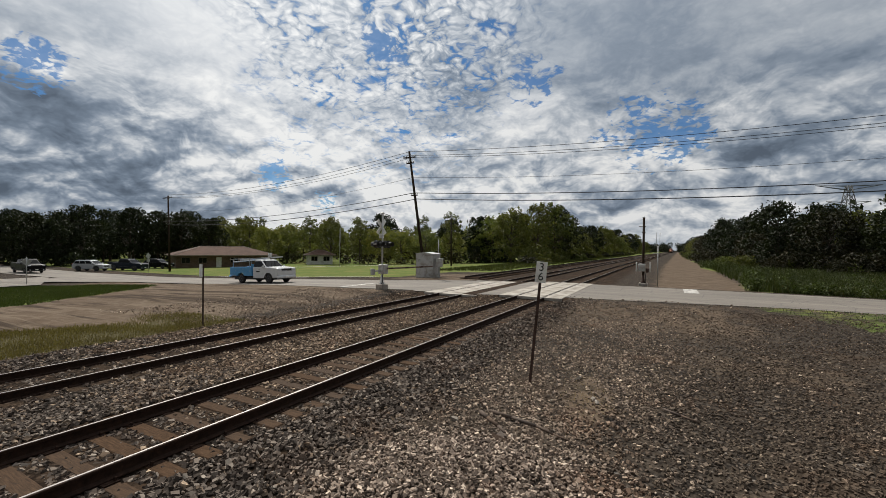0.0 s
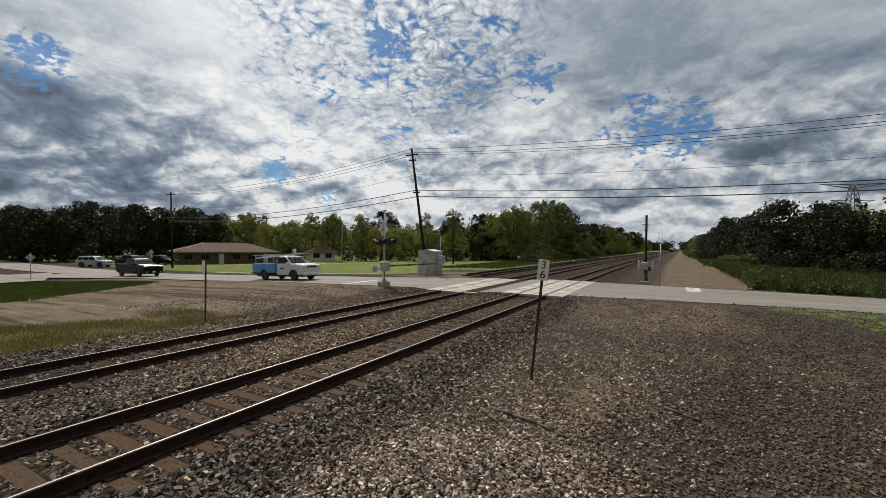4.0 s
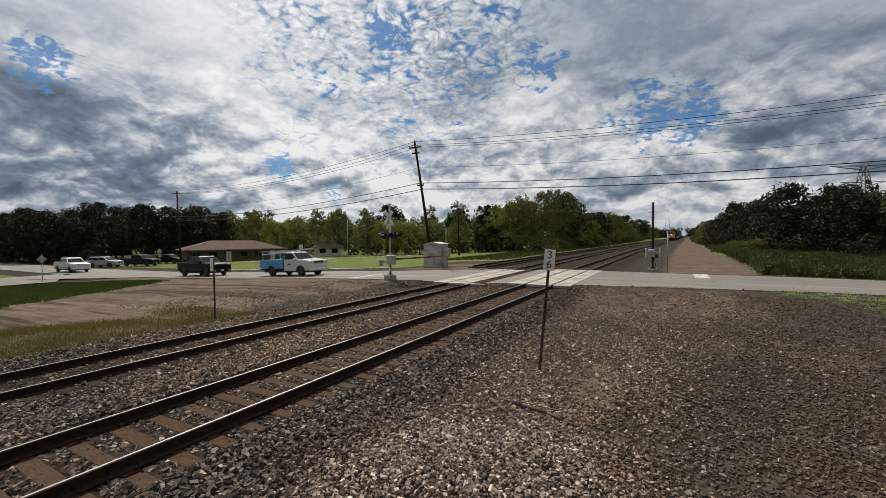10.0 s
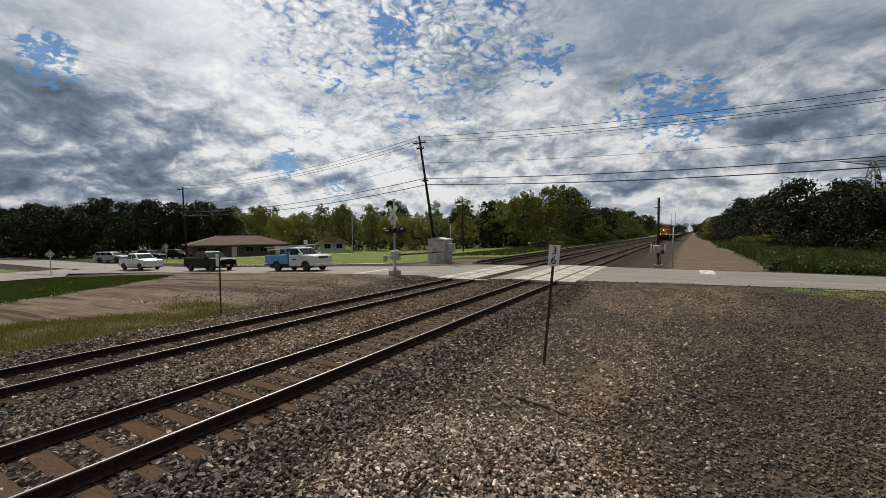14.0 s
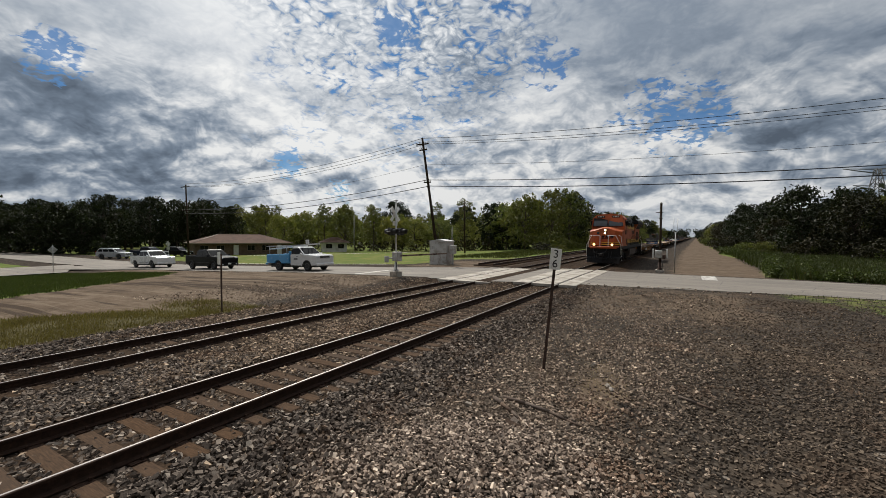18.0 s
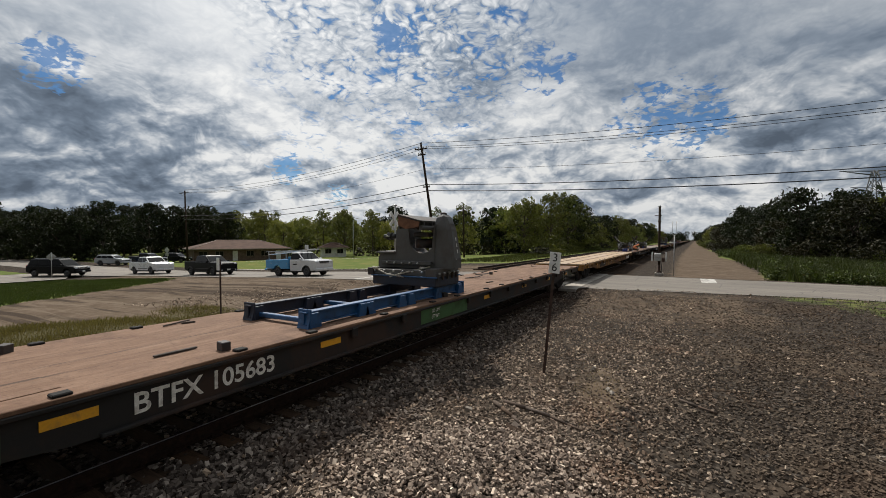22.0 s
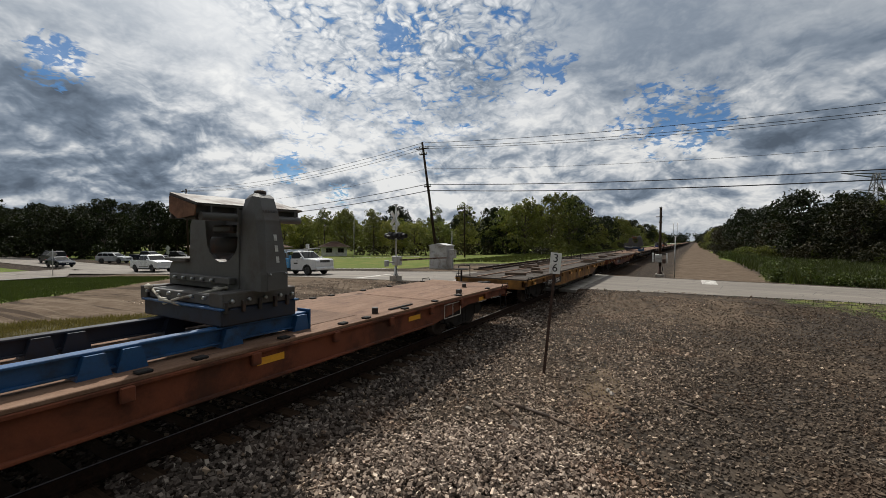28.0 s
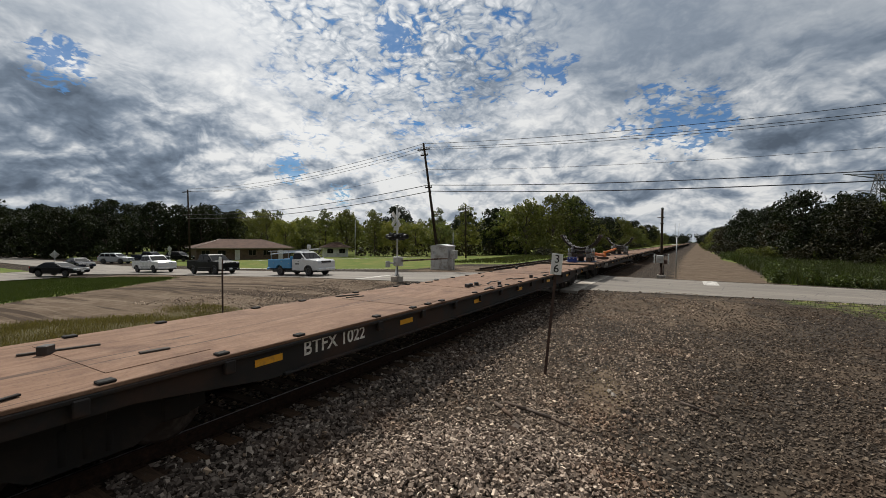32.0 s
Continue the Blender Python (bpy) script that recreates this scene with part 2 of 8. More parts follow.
# ---- mesh building ----
class Geo:
    """Vertices and faces gathered by hand, turned into one mesh."""

    def __init__(self):
        self.v, self.f, self.s = [], [], []

    def add(self, verts, faces, smooth=False, m=None):
        k = len(self.v)
        if m is not None:
            verts = [tuple(m @ Vector(p)) for p in verts]
        self.v += [tuple(p) for p in verts]
        self.f += [tuple(i + k for i in f) for f in faces]
        self.s += [smooth] * len(faces)
        return self

    def box(self, c, size, cham=0.0, m=None):
        (x, y, z), (a, b, d) = c, (s / 2 for s in size)
        if cham <= 0:
            vs = [(x + i * a, y + j * b, z + k * d) for k in (-1, 1) for j in (-1, 1) for i in (-1, 1)]
            return self.add(vs, [(0, 2, 3, 1), (4, 5, 7, 6), (0, 1, 5, 4), (2, 6, 7, 3), (0, 4, 6, 2), (1, 3, 7, 5)], m=m)
        h = min(cham, a * 0.9, b * 0.9, d * 0.9)
        vs, at = [], {}
        for i in (-1, 1):
            for j in (-1, 1):
                for k in (-1, 1):
                    for ax in range(3):
                        p = [i * (a - (h if ax != 0 else 0)), j * (b - (h if ax != 1 else 0)), k * (d - (h if ax != 2 else 0))]
                        at[i, j, k, ax] = len(vs)
                        vs.append((x + p[0], y + p[1], z + p[2]))
        fs = []
        for s in (-1, 1):
            q = [at[s, -1, -1, 0], at[s, 1, -1, 0], at[s, 1, 1, 0], at[s, -1, 1, 0]]
            fs.append(q if s > 0 else q[::-1])
            q = [at[-1, s, -1, 1], at[-1, s, 1, 1], at[1, s, 1, 1], at[1, s, -1, 1]]
            fs.append(q if s > 0 else q[::-1])
            q = [at[-1, -1, s, 2], at[1, -1, s, 2], at[1, 1, s, 2], at[-1, 1, s, 2]]
            fs.append(q if s > 0 else q[::-1])
        for i in (-1, 1):
            for j in (-1, 1):
                q = [at[i, j, -1, 0], at[i, j, -1, 1], at[i, j, 1, 1], at[i, j, 1, 0]]
                fs.append(q if i * j > 0 else q[::-1])
                q = [at[i, -1, j, 0], at[i, 1, j, 0], at[i, 1, j, 2], at[i, -1, j, 2]]
                fs.append(q[::-1] if i * j < 0 else q)
                q = [at[-1, i, j, 1], at[-1, i, j, 2], at[1, i, j, 2], at[1, i, j, 1]]
                fs.append(q if i * j > 0 else q[::-1])
                for k in (-1, 1):
                    q = [at[i, j, k, 0], at[i, j, k, 1], at[i, j, k, 2]]
                    fs.append(q if i * j * k > 0 else q[::-1])
        return self.add(vs, fs, m=m)

    def tube(self, p, q, r0, r1=None, n=8, caps=True, smooth=True):
        p, q, r1 = Vector(p), Vector(q), r0 if r1 is None else r1
        rot = (q - p).to_track_quat("Z", "Y")
        vs = []
        for c, r in ((p, r0), (q, r1)):
            vs += [c + rot @ Vector((r * math.cos(6.28318 * i / n), r * math.sin(6.28318 * i / n), 0)) for i in range(n)]
        self.add(vs, [(i, (i + 1) % n, n + (i + 1) % n, n + i) for i in range(n)], smooth)
        if caps:
            k = len(self.v) - 2 * n
            self.f += [tuple(k + n - 1 - i for i in range(n)), tuple(k + n + i for i in range(n))]
            self.s += [False, False]
        return self

    def path(self, pts, r, n=6):
        """One unbroken round bar along the points."""
        pts = [Vector(p) for p in pts]
        rings = []
        for i, p in enumerate(pts):
            d = pts[min(i + 1, len(pts) - 1)] - pts[max(i - 1, 0)]
            rot = d.to_track_quat("Z", "Y")
            rings.append([tuple(p + rot @ Vector((r * math.cos(6.28318 * k / n), r * math.sin(6.28318 * k / n), 0))) for k in range(n)])
        return self.loft(rings, True, True)

    def prism(self, outline, x0, x1, axis=0, m=None):
        """The outline, in the two other axes and counter-clockwise, drawn out from x0 to x1 along axis."""
        def at(u, w, x):
            return ((x, u, w), (u, x, w), (u, w, x))[axis]
        n = len(outline)
        vs = [at(u, w, x) for x in (x0, x1) for u, w in outline]
        fs = [tuple(range(n))[::-1], tuple(range(n, 2 * n))] + [(i, (i + 1) % n, n + (i + 1) % n, n + i) for i in range(n)]
        return self.add(vs, fs, m=m)

    def loft(self, rings, caps=True, smooth=False):
        n = len(rings[0])
        vs = [p for r in rings for p in r]
        fs = [(k * n + i, k * n + (i + 1) % n, (k + 1) * n + (i + 1) % n, (k + 1) * n + i) for k in range(len(rings) - 1) for i in range(n)]
        self.add(vs, fs, smooth)
        if caps:
            k = len(self.v) - len(vs)
            self.f += [tuple(k + n - 1 - i for i in range(n)), tuple(k + len(vs) - n + i for i in range(n))]
            self.s += [False, False]
        return self

    def lathe(self, prof, c, axis=0, n=20, smooth=True):
        """Radius and offset pairs turned round an axis through c."""
        rings = []
        for r, o in prof:
            ring = []
            for i in range(n):
                a = 6.28318 * i / n
                p = [0, 0, 0]
                p[axis], p[(axis + 1) % 3], p[(axis + 2) % 3] = o, r * math.cos(a), r * math.sin(a)
                ring.append((c[0] + p[0], c[1] + p[1], c[2] + p[2]))
            rings.append(ring)
        return self.loft(rings, True, smooth)

    def mesh(self, name, mat=None):
        me = bpy.data.meshes.new(name)
        me.from_pydata(self.v, [], self.f)
        if mat:
            me.materials.append(mat)
        me.polygons.foreach_set("use_smooth", self.s)
        bm = bmesh.new()
        bm.from_mesh(me)
        bmesh.ops.recalc_face_normals(bm, faces=bm.faces)
        bm.to_mesh(me)
        bm.free()
        return me


def part(name, geo, mat, parent=None, label="", at=None):
    me = geo if isinstance(geo, bpy.types.Mesh) else geo.mesh(name, mat)
    ob = new(name, me)
    ob.parent = parent
    if at is not None:
        ob.matrix_basis = at
    if label:
        ob["label"] = label
    return ob


def thing(name, m, label, category, group="", kind=""):
    ob = new(name)
    ob.matrix_basis = m
    ob.empty_display_size = 0.3
    return tagged(ob, label, category, group, kind)


def array_mesh(name, verts, faces, mat, smooth=False):
    """A large mesh from number arrays, all faces with the same number of corners."""
    me = bpy.data.meshes.new(name)
    verts, faces = np.asarray(verts, np.float32), np.asarray(faces, np.int32)
    k = faces.shape[1]
    me.vertices.add(len(verts))
    me.vertices.foreach_set("co", verts.ravel())
    me.loops.add(faces.size)
    me.loops.foreach_set("vertex_index", faces.ravel())
    me.polygons.add(len(faces))
    me.polygons.foreach_set("loop_start", np.arange(0, faces.size, k, dtype=np.int32))
    me.polygons.foreach_set("use_smooth", np.full(len(faces), smooth))
    me.update(calc_edges=True)
    if mat:
        me.materials.append(mat)
    return me


rng = np.random.default_rng(7)


def interp(x, table):
    return np.interp(x, [a for a, _ in table], [b for _, b in table])


# ---- lie of the land ----
ROAD = [(-400, -1.8), (-70, -1.8), (-48, -1.55), (-33, -1.04), (-20, -0.5), (-8, -0.17), (-4.85, -0.15), (-1.2, 0.0), (12, 0.0), (25, -0.1), (200, -0.3)]
BED = [(-400, -2.0), (-70, -2.0), (-48, -1.75), (-33, -1.2), (-20, -0.62), (-11, -0.4), (-8.6, -0.42), (-6.9, -0.34), (-2.6, -0.3), (-2.0, -0.19), (1.45, -0.19), (2.6, -0.34), (4, -0.36), (12, -0.4), (18, -0.7), (40, -0.6), (400, -0.6)]
ROAD_Y0, ROAD_Y1 = 22.6, 33.0


def bend(y):
    """How far the line has curved to the right at a distance y."""
    u = np.clip(np.asarray(y, float) - 20, 0, None)
    return np.where(u < 90, 0.024 * u * u / 180, 0.024 * (u - 45))



def ground_z(x, y):
    x, y = np.asarray(x, float), np.asarray(y, float)
    x = x - bend(y)
    z = interp(x, BED)
    away = np.maximum(np.maximum(ROAD_Y0 - y, y - ROAD_Y1), 0)
    near = np.clip(1 - away / 4.5, 0, 1) ** 2 * (3 - 2 * np.clip(1 - away / 4.5, 0, 1))
    bed = (np.abs(x) < 2.0) | (np.abs(x + 4.85) < 2.0)
    near = np.where(bed & (away > 0.3), near * 0.1, near)
    z = z + near * (interp(x, ROAD) - np.where(np.abs(x) < 30, 0.022, 0.07) - z)
    # the gravel heap by the camera, and small unevenness
    z = z + 0.3 * np.exp(-(((x - 4.5) / 1.55) ** 2 + ((y - 4.2) / 1.45) ** 2) ** 1.6)
    z = z + np.where(y < 24, 0.05, 0.012) * np.sin(x * 0.9 + 1.3) * np.sin(y * 0.7 + 0.8 * np.sin(x * 0.4)) * np.clip((np.abs(x + 2.4) - 5) / 3, 0, 1) * (1 - near)
    return z

# ---- the materials of the place ----
def ground_material():
    n = Net("ground_soil")
    at = n.t.nodes.new("ShaderNodeAttribute")
    at.attribute_name = "zones"
    sepz = n.t.nodes.new("ShaderNodeSeparateColor")
    n.t.links.new(at.outputs["Color"], sepz.inputs[0])
    pos = n.tc.outputs["Object"]
    fine, coarse, wide = n.noise(28, 5, 0.7), n.noise(3.0, 6, 0.65, 0.3), n.noise(0.35, 5, 0.6, 0.4)
    vor = n.t.nodes.new("ShaderNodeTexVoronoi")
    vor.inputs["Scale"].default_value = 13.0
    n.t.links.new(pos, vor.inputs["Vector"])
    stone = n.ramp(vor.outputs["Color"], [(0.0, (0.03, 0.025, 0.021)), (0.45, (0.068, 0.056, 0.047)), (0.8, (0.12, 0.1, 0.083)), (1.0, (0.26, 0.23, 0.2))])
    # gaps between stones coloured nearly black, as the shade down in them
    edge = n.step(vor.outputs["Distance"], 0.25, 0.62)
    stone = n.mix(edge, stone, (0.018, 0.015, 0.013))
    dust = n.ramp(fine, [(0.2, (0.038, 0.031, 0.024)), (0.7, (0.088, 0.07, 0.055))])
    gravel = n.mix(n.step(coarse, 0.42, 0.66), stone, dust)
    gravel = n.mix(n.math("MULTIPLY", n.step(wide, 0.5, 0.72), 0.5), gravel, (0.1, 0.068, 0.045))
    sx = n.t.nodes.new("ShaderNodeSeparateXYZ")
    n.t.links.new(pos, sx.inputs[0])
    # darker brown along the tracks: oily soil, with shade put into its colour
    oily_shade = n.math("MULTIPLY", n.step(sx.outputs[0], -8.6, -7.6), n.step(sx.outputs[0], 3.2, 2.0))
    gravel = n.mix(oily_shade, gravel, n.mix(1.0, gravel, (0.72, 0.61, 0.53), "MULTIPLY"))
    dirt = n.ramp(n.noise(1.2, 8, 0.65, 0.5), [(0.25, (0.068, 0.048, 0.033)), (0.5, (0.132, 0.097, 0.069)), (0.8, (0.215, 0.17, 0.127))])
    dirt = n.mix(n.math("MULTIPLY", fine, 0.5), dirt, (0.1, 0.077, 0.058))
    rut = n.step(n.noise(0.6, 6, 0.65, 0.6, stretch=(0.1, 1.5, 1)), 0.5, 0.6)
    yard = n.step(sx.outputs[0], -8.0, -11.0)
    rut2 = n.step(n.noise(2.4, 6, 0.65, 0.5, stretch=(0.1, 1.0, 1)), 0.48, 0.6)
    dirt = n.mix(n.math("MULTIPLY", n.math("MULTIPLY", rut2, yard), 0.45), dirt, (0.2, 0.16, 0.122))
    dirt = n.mix(n.math("MULTIPLY", n.math("MULTIPLY", rut, yard), 0.9), dirt, (0.05, 0.037, 0.028))
    dirt = n.mix(n.math("MULTIPLY", n.step(n.noise(0.8, 6, 0.7, 0.6), 0.46, 0.6), n.math("SUBTRACT", 0.8, n.math("MAXIMUM", yard, n.math("MULTIPLY", n.step(sx.outputs[1], 33.0, 36.0), 0.6)))), dirt, gravel)
    grass = n.ramp(n.noise(5, 6, 0.7), [(0.2, (0.05, 0.075, 0.018)), (0.55, (0.105, 0.145, 0.038)), (0.85, (0.18, 0.2, 0.07))])
    grass = n.mix(n.math("MULTIPLY", n.step(n.noise(0.3, 6, 0.7, 0.5), 0.4, 0.68), 0.75), grass, (0.2, 0.18, 0.065))
    dry = n.ramp(n.noise(6, 6, 0.7), [(0.2, (0.04, 0.038, 0.018)), (0.8, (0.12, 0.1, 0.055))])
    wob = n.math("ADD", n.math("MULTIPLY", n.math("SUBTRACT", n.noise(1.6, 7, 0.7), 0.5), 1.1), 0.0)
    col = n.mix(n.step(n.math("ADD", sepz.outputs[1], wob), 0.38, 0.62), gravel, dirt)
    col = n.mix(n.step(n.math("ADD", sepz.outputs[2], wob), 0.38, 0.62), col, dry)
    col = n.mix(n.step(n.math("ADD", sepz.outputs[0], wob), 0.38, 0.62), col, grass)
    h = n.math("ADD", n.math("MULTIPLY", vor.outputs["Distance"], -0.6), n.math("MULTIPLY", fine, 0.5))
    n.bump(h, 0.7, 0.03)
    return n.done(col, 1.0, 0.0, Specular_IOR_Level=0.04)


def stone_material(name, k, warm=1.0, even=0.0):
    """Stones of many tones; k scales how light they are, warm how brown, even how much alike."""
    n = Net(name)
    g = n.t.nodes.new("ShaderNodeNewGeometry")
    stops = ((0.0, (0.03, 0.026, 0.024)), (0.35, (0.085, 0.074, 0.068)), (0.7, (0.17, 0.15, 0.137)), (0.93, (0.28, 0.255, 0.235)), (1.0, (0.5, 0.47, 0.43)))
    tint = (1.0 + 0.16 * warm, 1.0, 1.0 - 0.16 * warm)
    tone = n.ramp(g.outputs["Random Per Island"], [(p, tuple((c + (0.12 - c) * even) * k * w for c, w in zip(rgb, tint))) for p, rgb in stops])
    speck = n.noise(60, 3, 0.7)
    tone = n.mix(n.math("MULTIPLY", speck, 0.35), tone, (0.07 * k, 0.055 * k, 0.044 * k))
    rust = n.step(n.noise(0.6, 4, 0.6), 0.5, 0.72)
    tone = n.mix(n.math("MULTIPLY", rust, 0.35), tone, (0.14 * k, 0.075 * k, 0.042 * k))
    n.bump(speck, 0.4, 0.006)
    return n.done(tone, 0.95, 0.0, Specular_IOR_Level=0.12)


def leaf_material(name, dark, light, dry=(0.16, 0.12, 0.04), thin=0.3):
    n = Net(name)
    g = n.t.nodes.new("ShaderNodeNewGeometry")
    oi = n.t.nodes.new("ShaderNodeObjectInfo")
    col = n.ramp(g.outputs["Random Per Island"], [(0.0, dark), (0.75, light), (0.97, light), (1.0, dry)])
    col = n.mix(n.math("MULTIPLY", n.step(n.noise(0.5, 3), 0.4, 0.7), 0.5), col, tuple(c * 0.6 for c in dark))
    col = n.mix(n.math("MULTIPLY", oi.outputs["Random"], 0.45), col, (light[0] * 1.25, light[1] * 0.95, light[2] * 0.7))
    n.done(col, 0.6, 0.0, Specular_IOR_Level=0.25)
    tr = n.t.nodes.new("ShaderNodeBsdfTranslucent")
    n.put(tr.inputs[0], n.mix(1.0, col, (1.3, 1.35, 0.6), "MULTIPLY"))
    mx = n.t.nodes.new("ShaderNodeMixShader")
    mx.inputs[0].default_value = thin
    n.t.links.new(n.bsdf.outputs[0], mx.inputs[1])
    n.t.links.new(tr.outputs[0], mx.inputs[2])
    n.t.links.new(mx.outputs[0], n.out.inputs[0])
    return n.mat


def asphalt_material():
    n = Net("worn_asphalt")
    grain, wear = n.noise(90, 3, 0.7), n.noise(0.8, 6, 0.6, 0.2, stretch=(0.15, 1.3, 1))
    col = n.ramp(wear, [(0.3, (0.125, 0.108, 0.09)), (0.6, (0.215, 0.187, 0.155)), (0.8, (0.3, 0.264, 0.218))])
    col = n.mix(n.math("MULTIPLY", grain, 0.35), col, (0.09, 0.085, 0.08))
    crack = n.t.nodes.new("ShaderNodeTexVoronoi")
    crack.feature = "DISTANCE_TO_EDGE"
    crack.inputs["Scale"].default_value = 0.45
    n.t.links.new(n.tc.outputs["Object"], crack.inputs["Vector"])
    col = n.mix(n.math("MULTIPLY", n.math("SUBTRACT", 1.0, n.step(crack.outputs["Distance"], 0.0, 0.015)), 0.6), col, (0.04, 0.04, 0.04))
    n.bump(grain, 0.4, 0.008)
    return n.done(col, 0.85)


def rail_material():
    """Rust all over; the head's running face is worn bright."""
    n = Net("rail_steel")
    rust = n.ramp(n.noise(14, 5, 0.7), [(0.25, (0.014, 0.009, 0.007)), (0.6, (0.04, 0.022, 0.015)), (0.85, (0.085, 0.045, 0.028))])
    return n.done(rust, 0.85, 0.0, Specular_IOR_Level=0.15)


def wood_material(name, dark, light, grey=0.5, axis=(1, 14, 14)):
    n = Net(name)
    oi = n.t.nodes.new("ShaderNodeObjectInfo")
    g = n.t.nodes.new("ShaderNodeNewGeometry")
    grain = n.noise(5, 6, 0.7, 0.6, stretch=axis)
    col = n.ramp(grain, [(0.25, dark), (0.7, light)])
    pick = n.math("FRACT", n.math("ADD", oi.outputs["Random"], g.outputs["Random Per Island"]))
    col = n.mix(n.math("MULTIPLY", pick, grey), col, tuple(sum(light) / 3 * k for k in (1.05, 1.0, 0.95)))
    col = n.mix(n.math("MULTIPLY", n.step(n.noise(2, 4, 0.6), 0.55, 0.8), 0.5), col, tuple(c * 0.4 for c in dark))
    n.bump(grain, 0.5, 0.01)
    return n.done(col, 0.95, 0.0, Specular_IOR_Level=0.06)


M = {
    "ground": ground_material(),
    "stone": stone_material("grey_ballast_stone", 0.85, 0.6),
    "stone_tan": stone_material("dusty_tan_ballast_stone", 1.45, 1.5, 0.3),
    "gravel": stone_material("yard_gravel_stone", 1.6, 1.1, 0.2),
    "gravel_dark": stone_material("packed_dark_gravel_stone", 0.68, 1.3, 0.35),
    "heap": stone_material("clean_crushed_stone", 1.75, 0.8),
    "asphalt": asphalt_material(),
    "rail": rail_material(),
    "railtop": plain("worn_rail_top", (0.36, 0.33, 0.31), 0.42, 1.0, None, bump=0.02, fine=20),
    "tie": wood_material("creosoted_tie", (0.018, 0.012, 0.008), (0.115, 0.068, 0.04), 0.3),
    "concrete": plain("crossing_concrete", (0.42, 0.385, 0.335), 0.9, 0, (0.2, 0.17, 0.14), 0.45, 1.2, 0.2, 0.3),
    "white_line": plain("worn_road_paint", (0.62, 0.6, 0.56), 0.8, 0, (0.22, 0.2, 0.18), 0.5, 2.5),
    "pole_wood": wood_material("tarred_pole_wood", (0.014, 0.01, 0.008), (0.06, 0.042, 0.03), 0.3, (14, 14, 1)),
    "galv": plain("galvanised_steel", (0.42, 0.43, 0.43), 0.45, 0.7, (0.25, 0.22, 0.19), 0.3, 2.0),
    "alu": plain("dull_aluminium", (0.5, 0.5, 0.49), 0.5, 0.5, (0.3, 0.27, 0.23), 0.35, 1.5),
    "black": plain("black_paint", (0.015, 0.015, 0.016), 0.5, 0, (0.06, 0.05, 0.04), 0.3),
    "rubber": plain("black_rubber", (0.02, 0.02, 0.021), 0.85, 0, (0.08, 0.07, 0.06), 0.3, 4),
    "wire": plain("black_cable", (0.012, 0.012, 0.013), 0.6),
    "rustpost": plain("rusty_steel_post", (0.07, 0.04, 0.03), 0.85, 0.1, (0.03, 0.02, 0.015), 0.4, 6),
    "signwhite": plain("sign_white", (0.78, 0.78, 0.76), 0.5, 0, (0.5, 0.47, 0.42), 0.25, 5),
    "bark": plain("tree_bark", (0.09, 0.07, 0.055), 0.95, 0, (0.03, 0.025, 0.02), 0.5, 3, 0.3, 0.6, 12),
    # oak green taken down to near black, the backlit woods' shade in its colour
    "leaf_shaded": leaf_material("shaded_oak_leaves", (0.0055, 0.01, 0.0035), (0.021, 0.032, 0.01), (0.05, 0.04, 0.015), 0.12),
    "leaf_mid": leaf_material("elm_leaves", (0.036, 0.05, 0.015), (0.132, 0.152, 0.048), (0.18, 0.14, 0.055), 0.28),
    "leaf_light": leaf_material("willow_leaves", (0.06, 0.082, 0.024), (0.2, 0.225, 0.075), (0.24, 0.19, 0.08), 0.3),
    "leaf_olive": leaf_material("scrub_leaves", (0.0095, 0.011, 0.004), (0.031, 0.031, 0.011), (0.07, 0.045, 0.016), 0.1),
    "grass": leaf_material("green_grass_blades", (0.018, 0.032, 0.008), (0.06, 0.088, 0.024), (0.12, 0.1, 0.04), 0.2),
    "weeds": leaf_material("tall_weed_blades", (0.017, 0.027, 0.007), (0.058, 0.075, 0.022), (0.1, 0.085, 0.03), 0.18),
    "weed_leaf": leaf_material("broad_weed_leaves", (0.022, 0.038, 0.009), (0.085, 0.115, 0.03), (0.13, 0.11, 0.035), 0.2),
    "drygrass": leaf_material("dry_grass_blades", (0.08, 0.072, 0.028), (0.19, 0.165, 0.072), (0.22, 0.18, 0.09), 0.2),
    "straw": leaf_material("dead_straw", (0.16, 0.125, 0.06), (0.34, 0.28, 0.15), (0.4, 0.33, 0.2), 0.1),
    "glass": plain("dark_window_glass", (0.008, 0.009, 0.01), 0.12, 0, None, vary=0.02, bump=0, Specular_IOR_Level=0.12),
}

# ---- ground, tracks, road ----
def blob(x, y, cx, cy, rx, ry, soft=0.5):
    d = np.sqrt(((x - cx) / rx) ** 2 + ((y - cy) / ry) ** 2)
    return np.clip((1 - d) / soft + 0.5, 0, 1)


def band(v, lo, hi, soft):
    return np.clip((v - lo) / soft + 0.5, 0, 1) * np.clip((hi - v) / soft + 0.5, 0, 1)


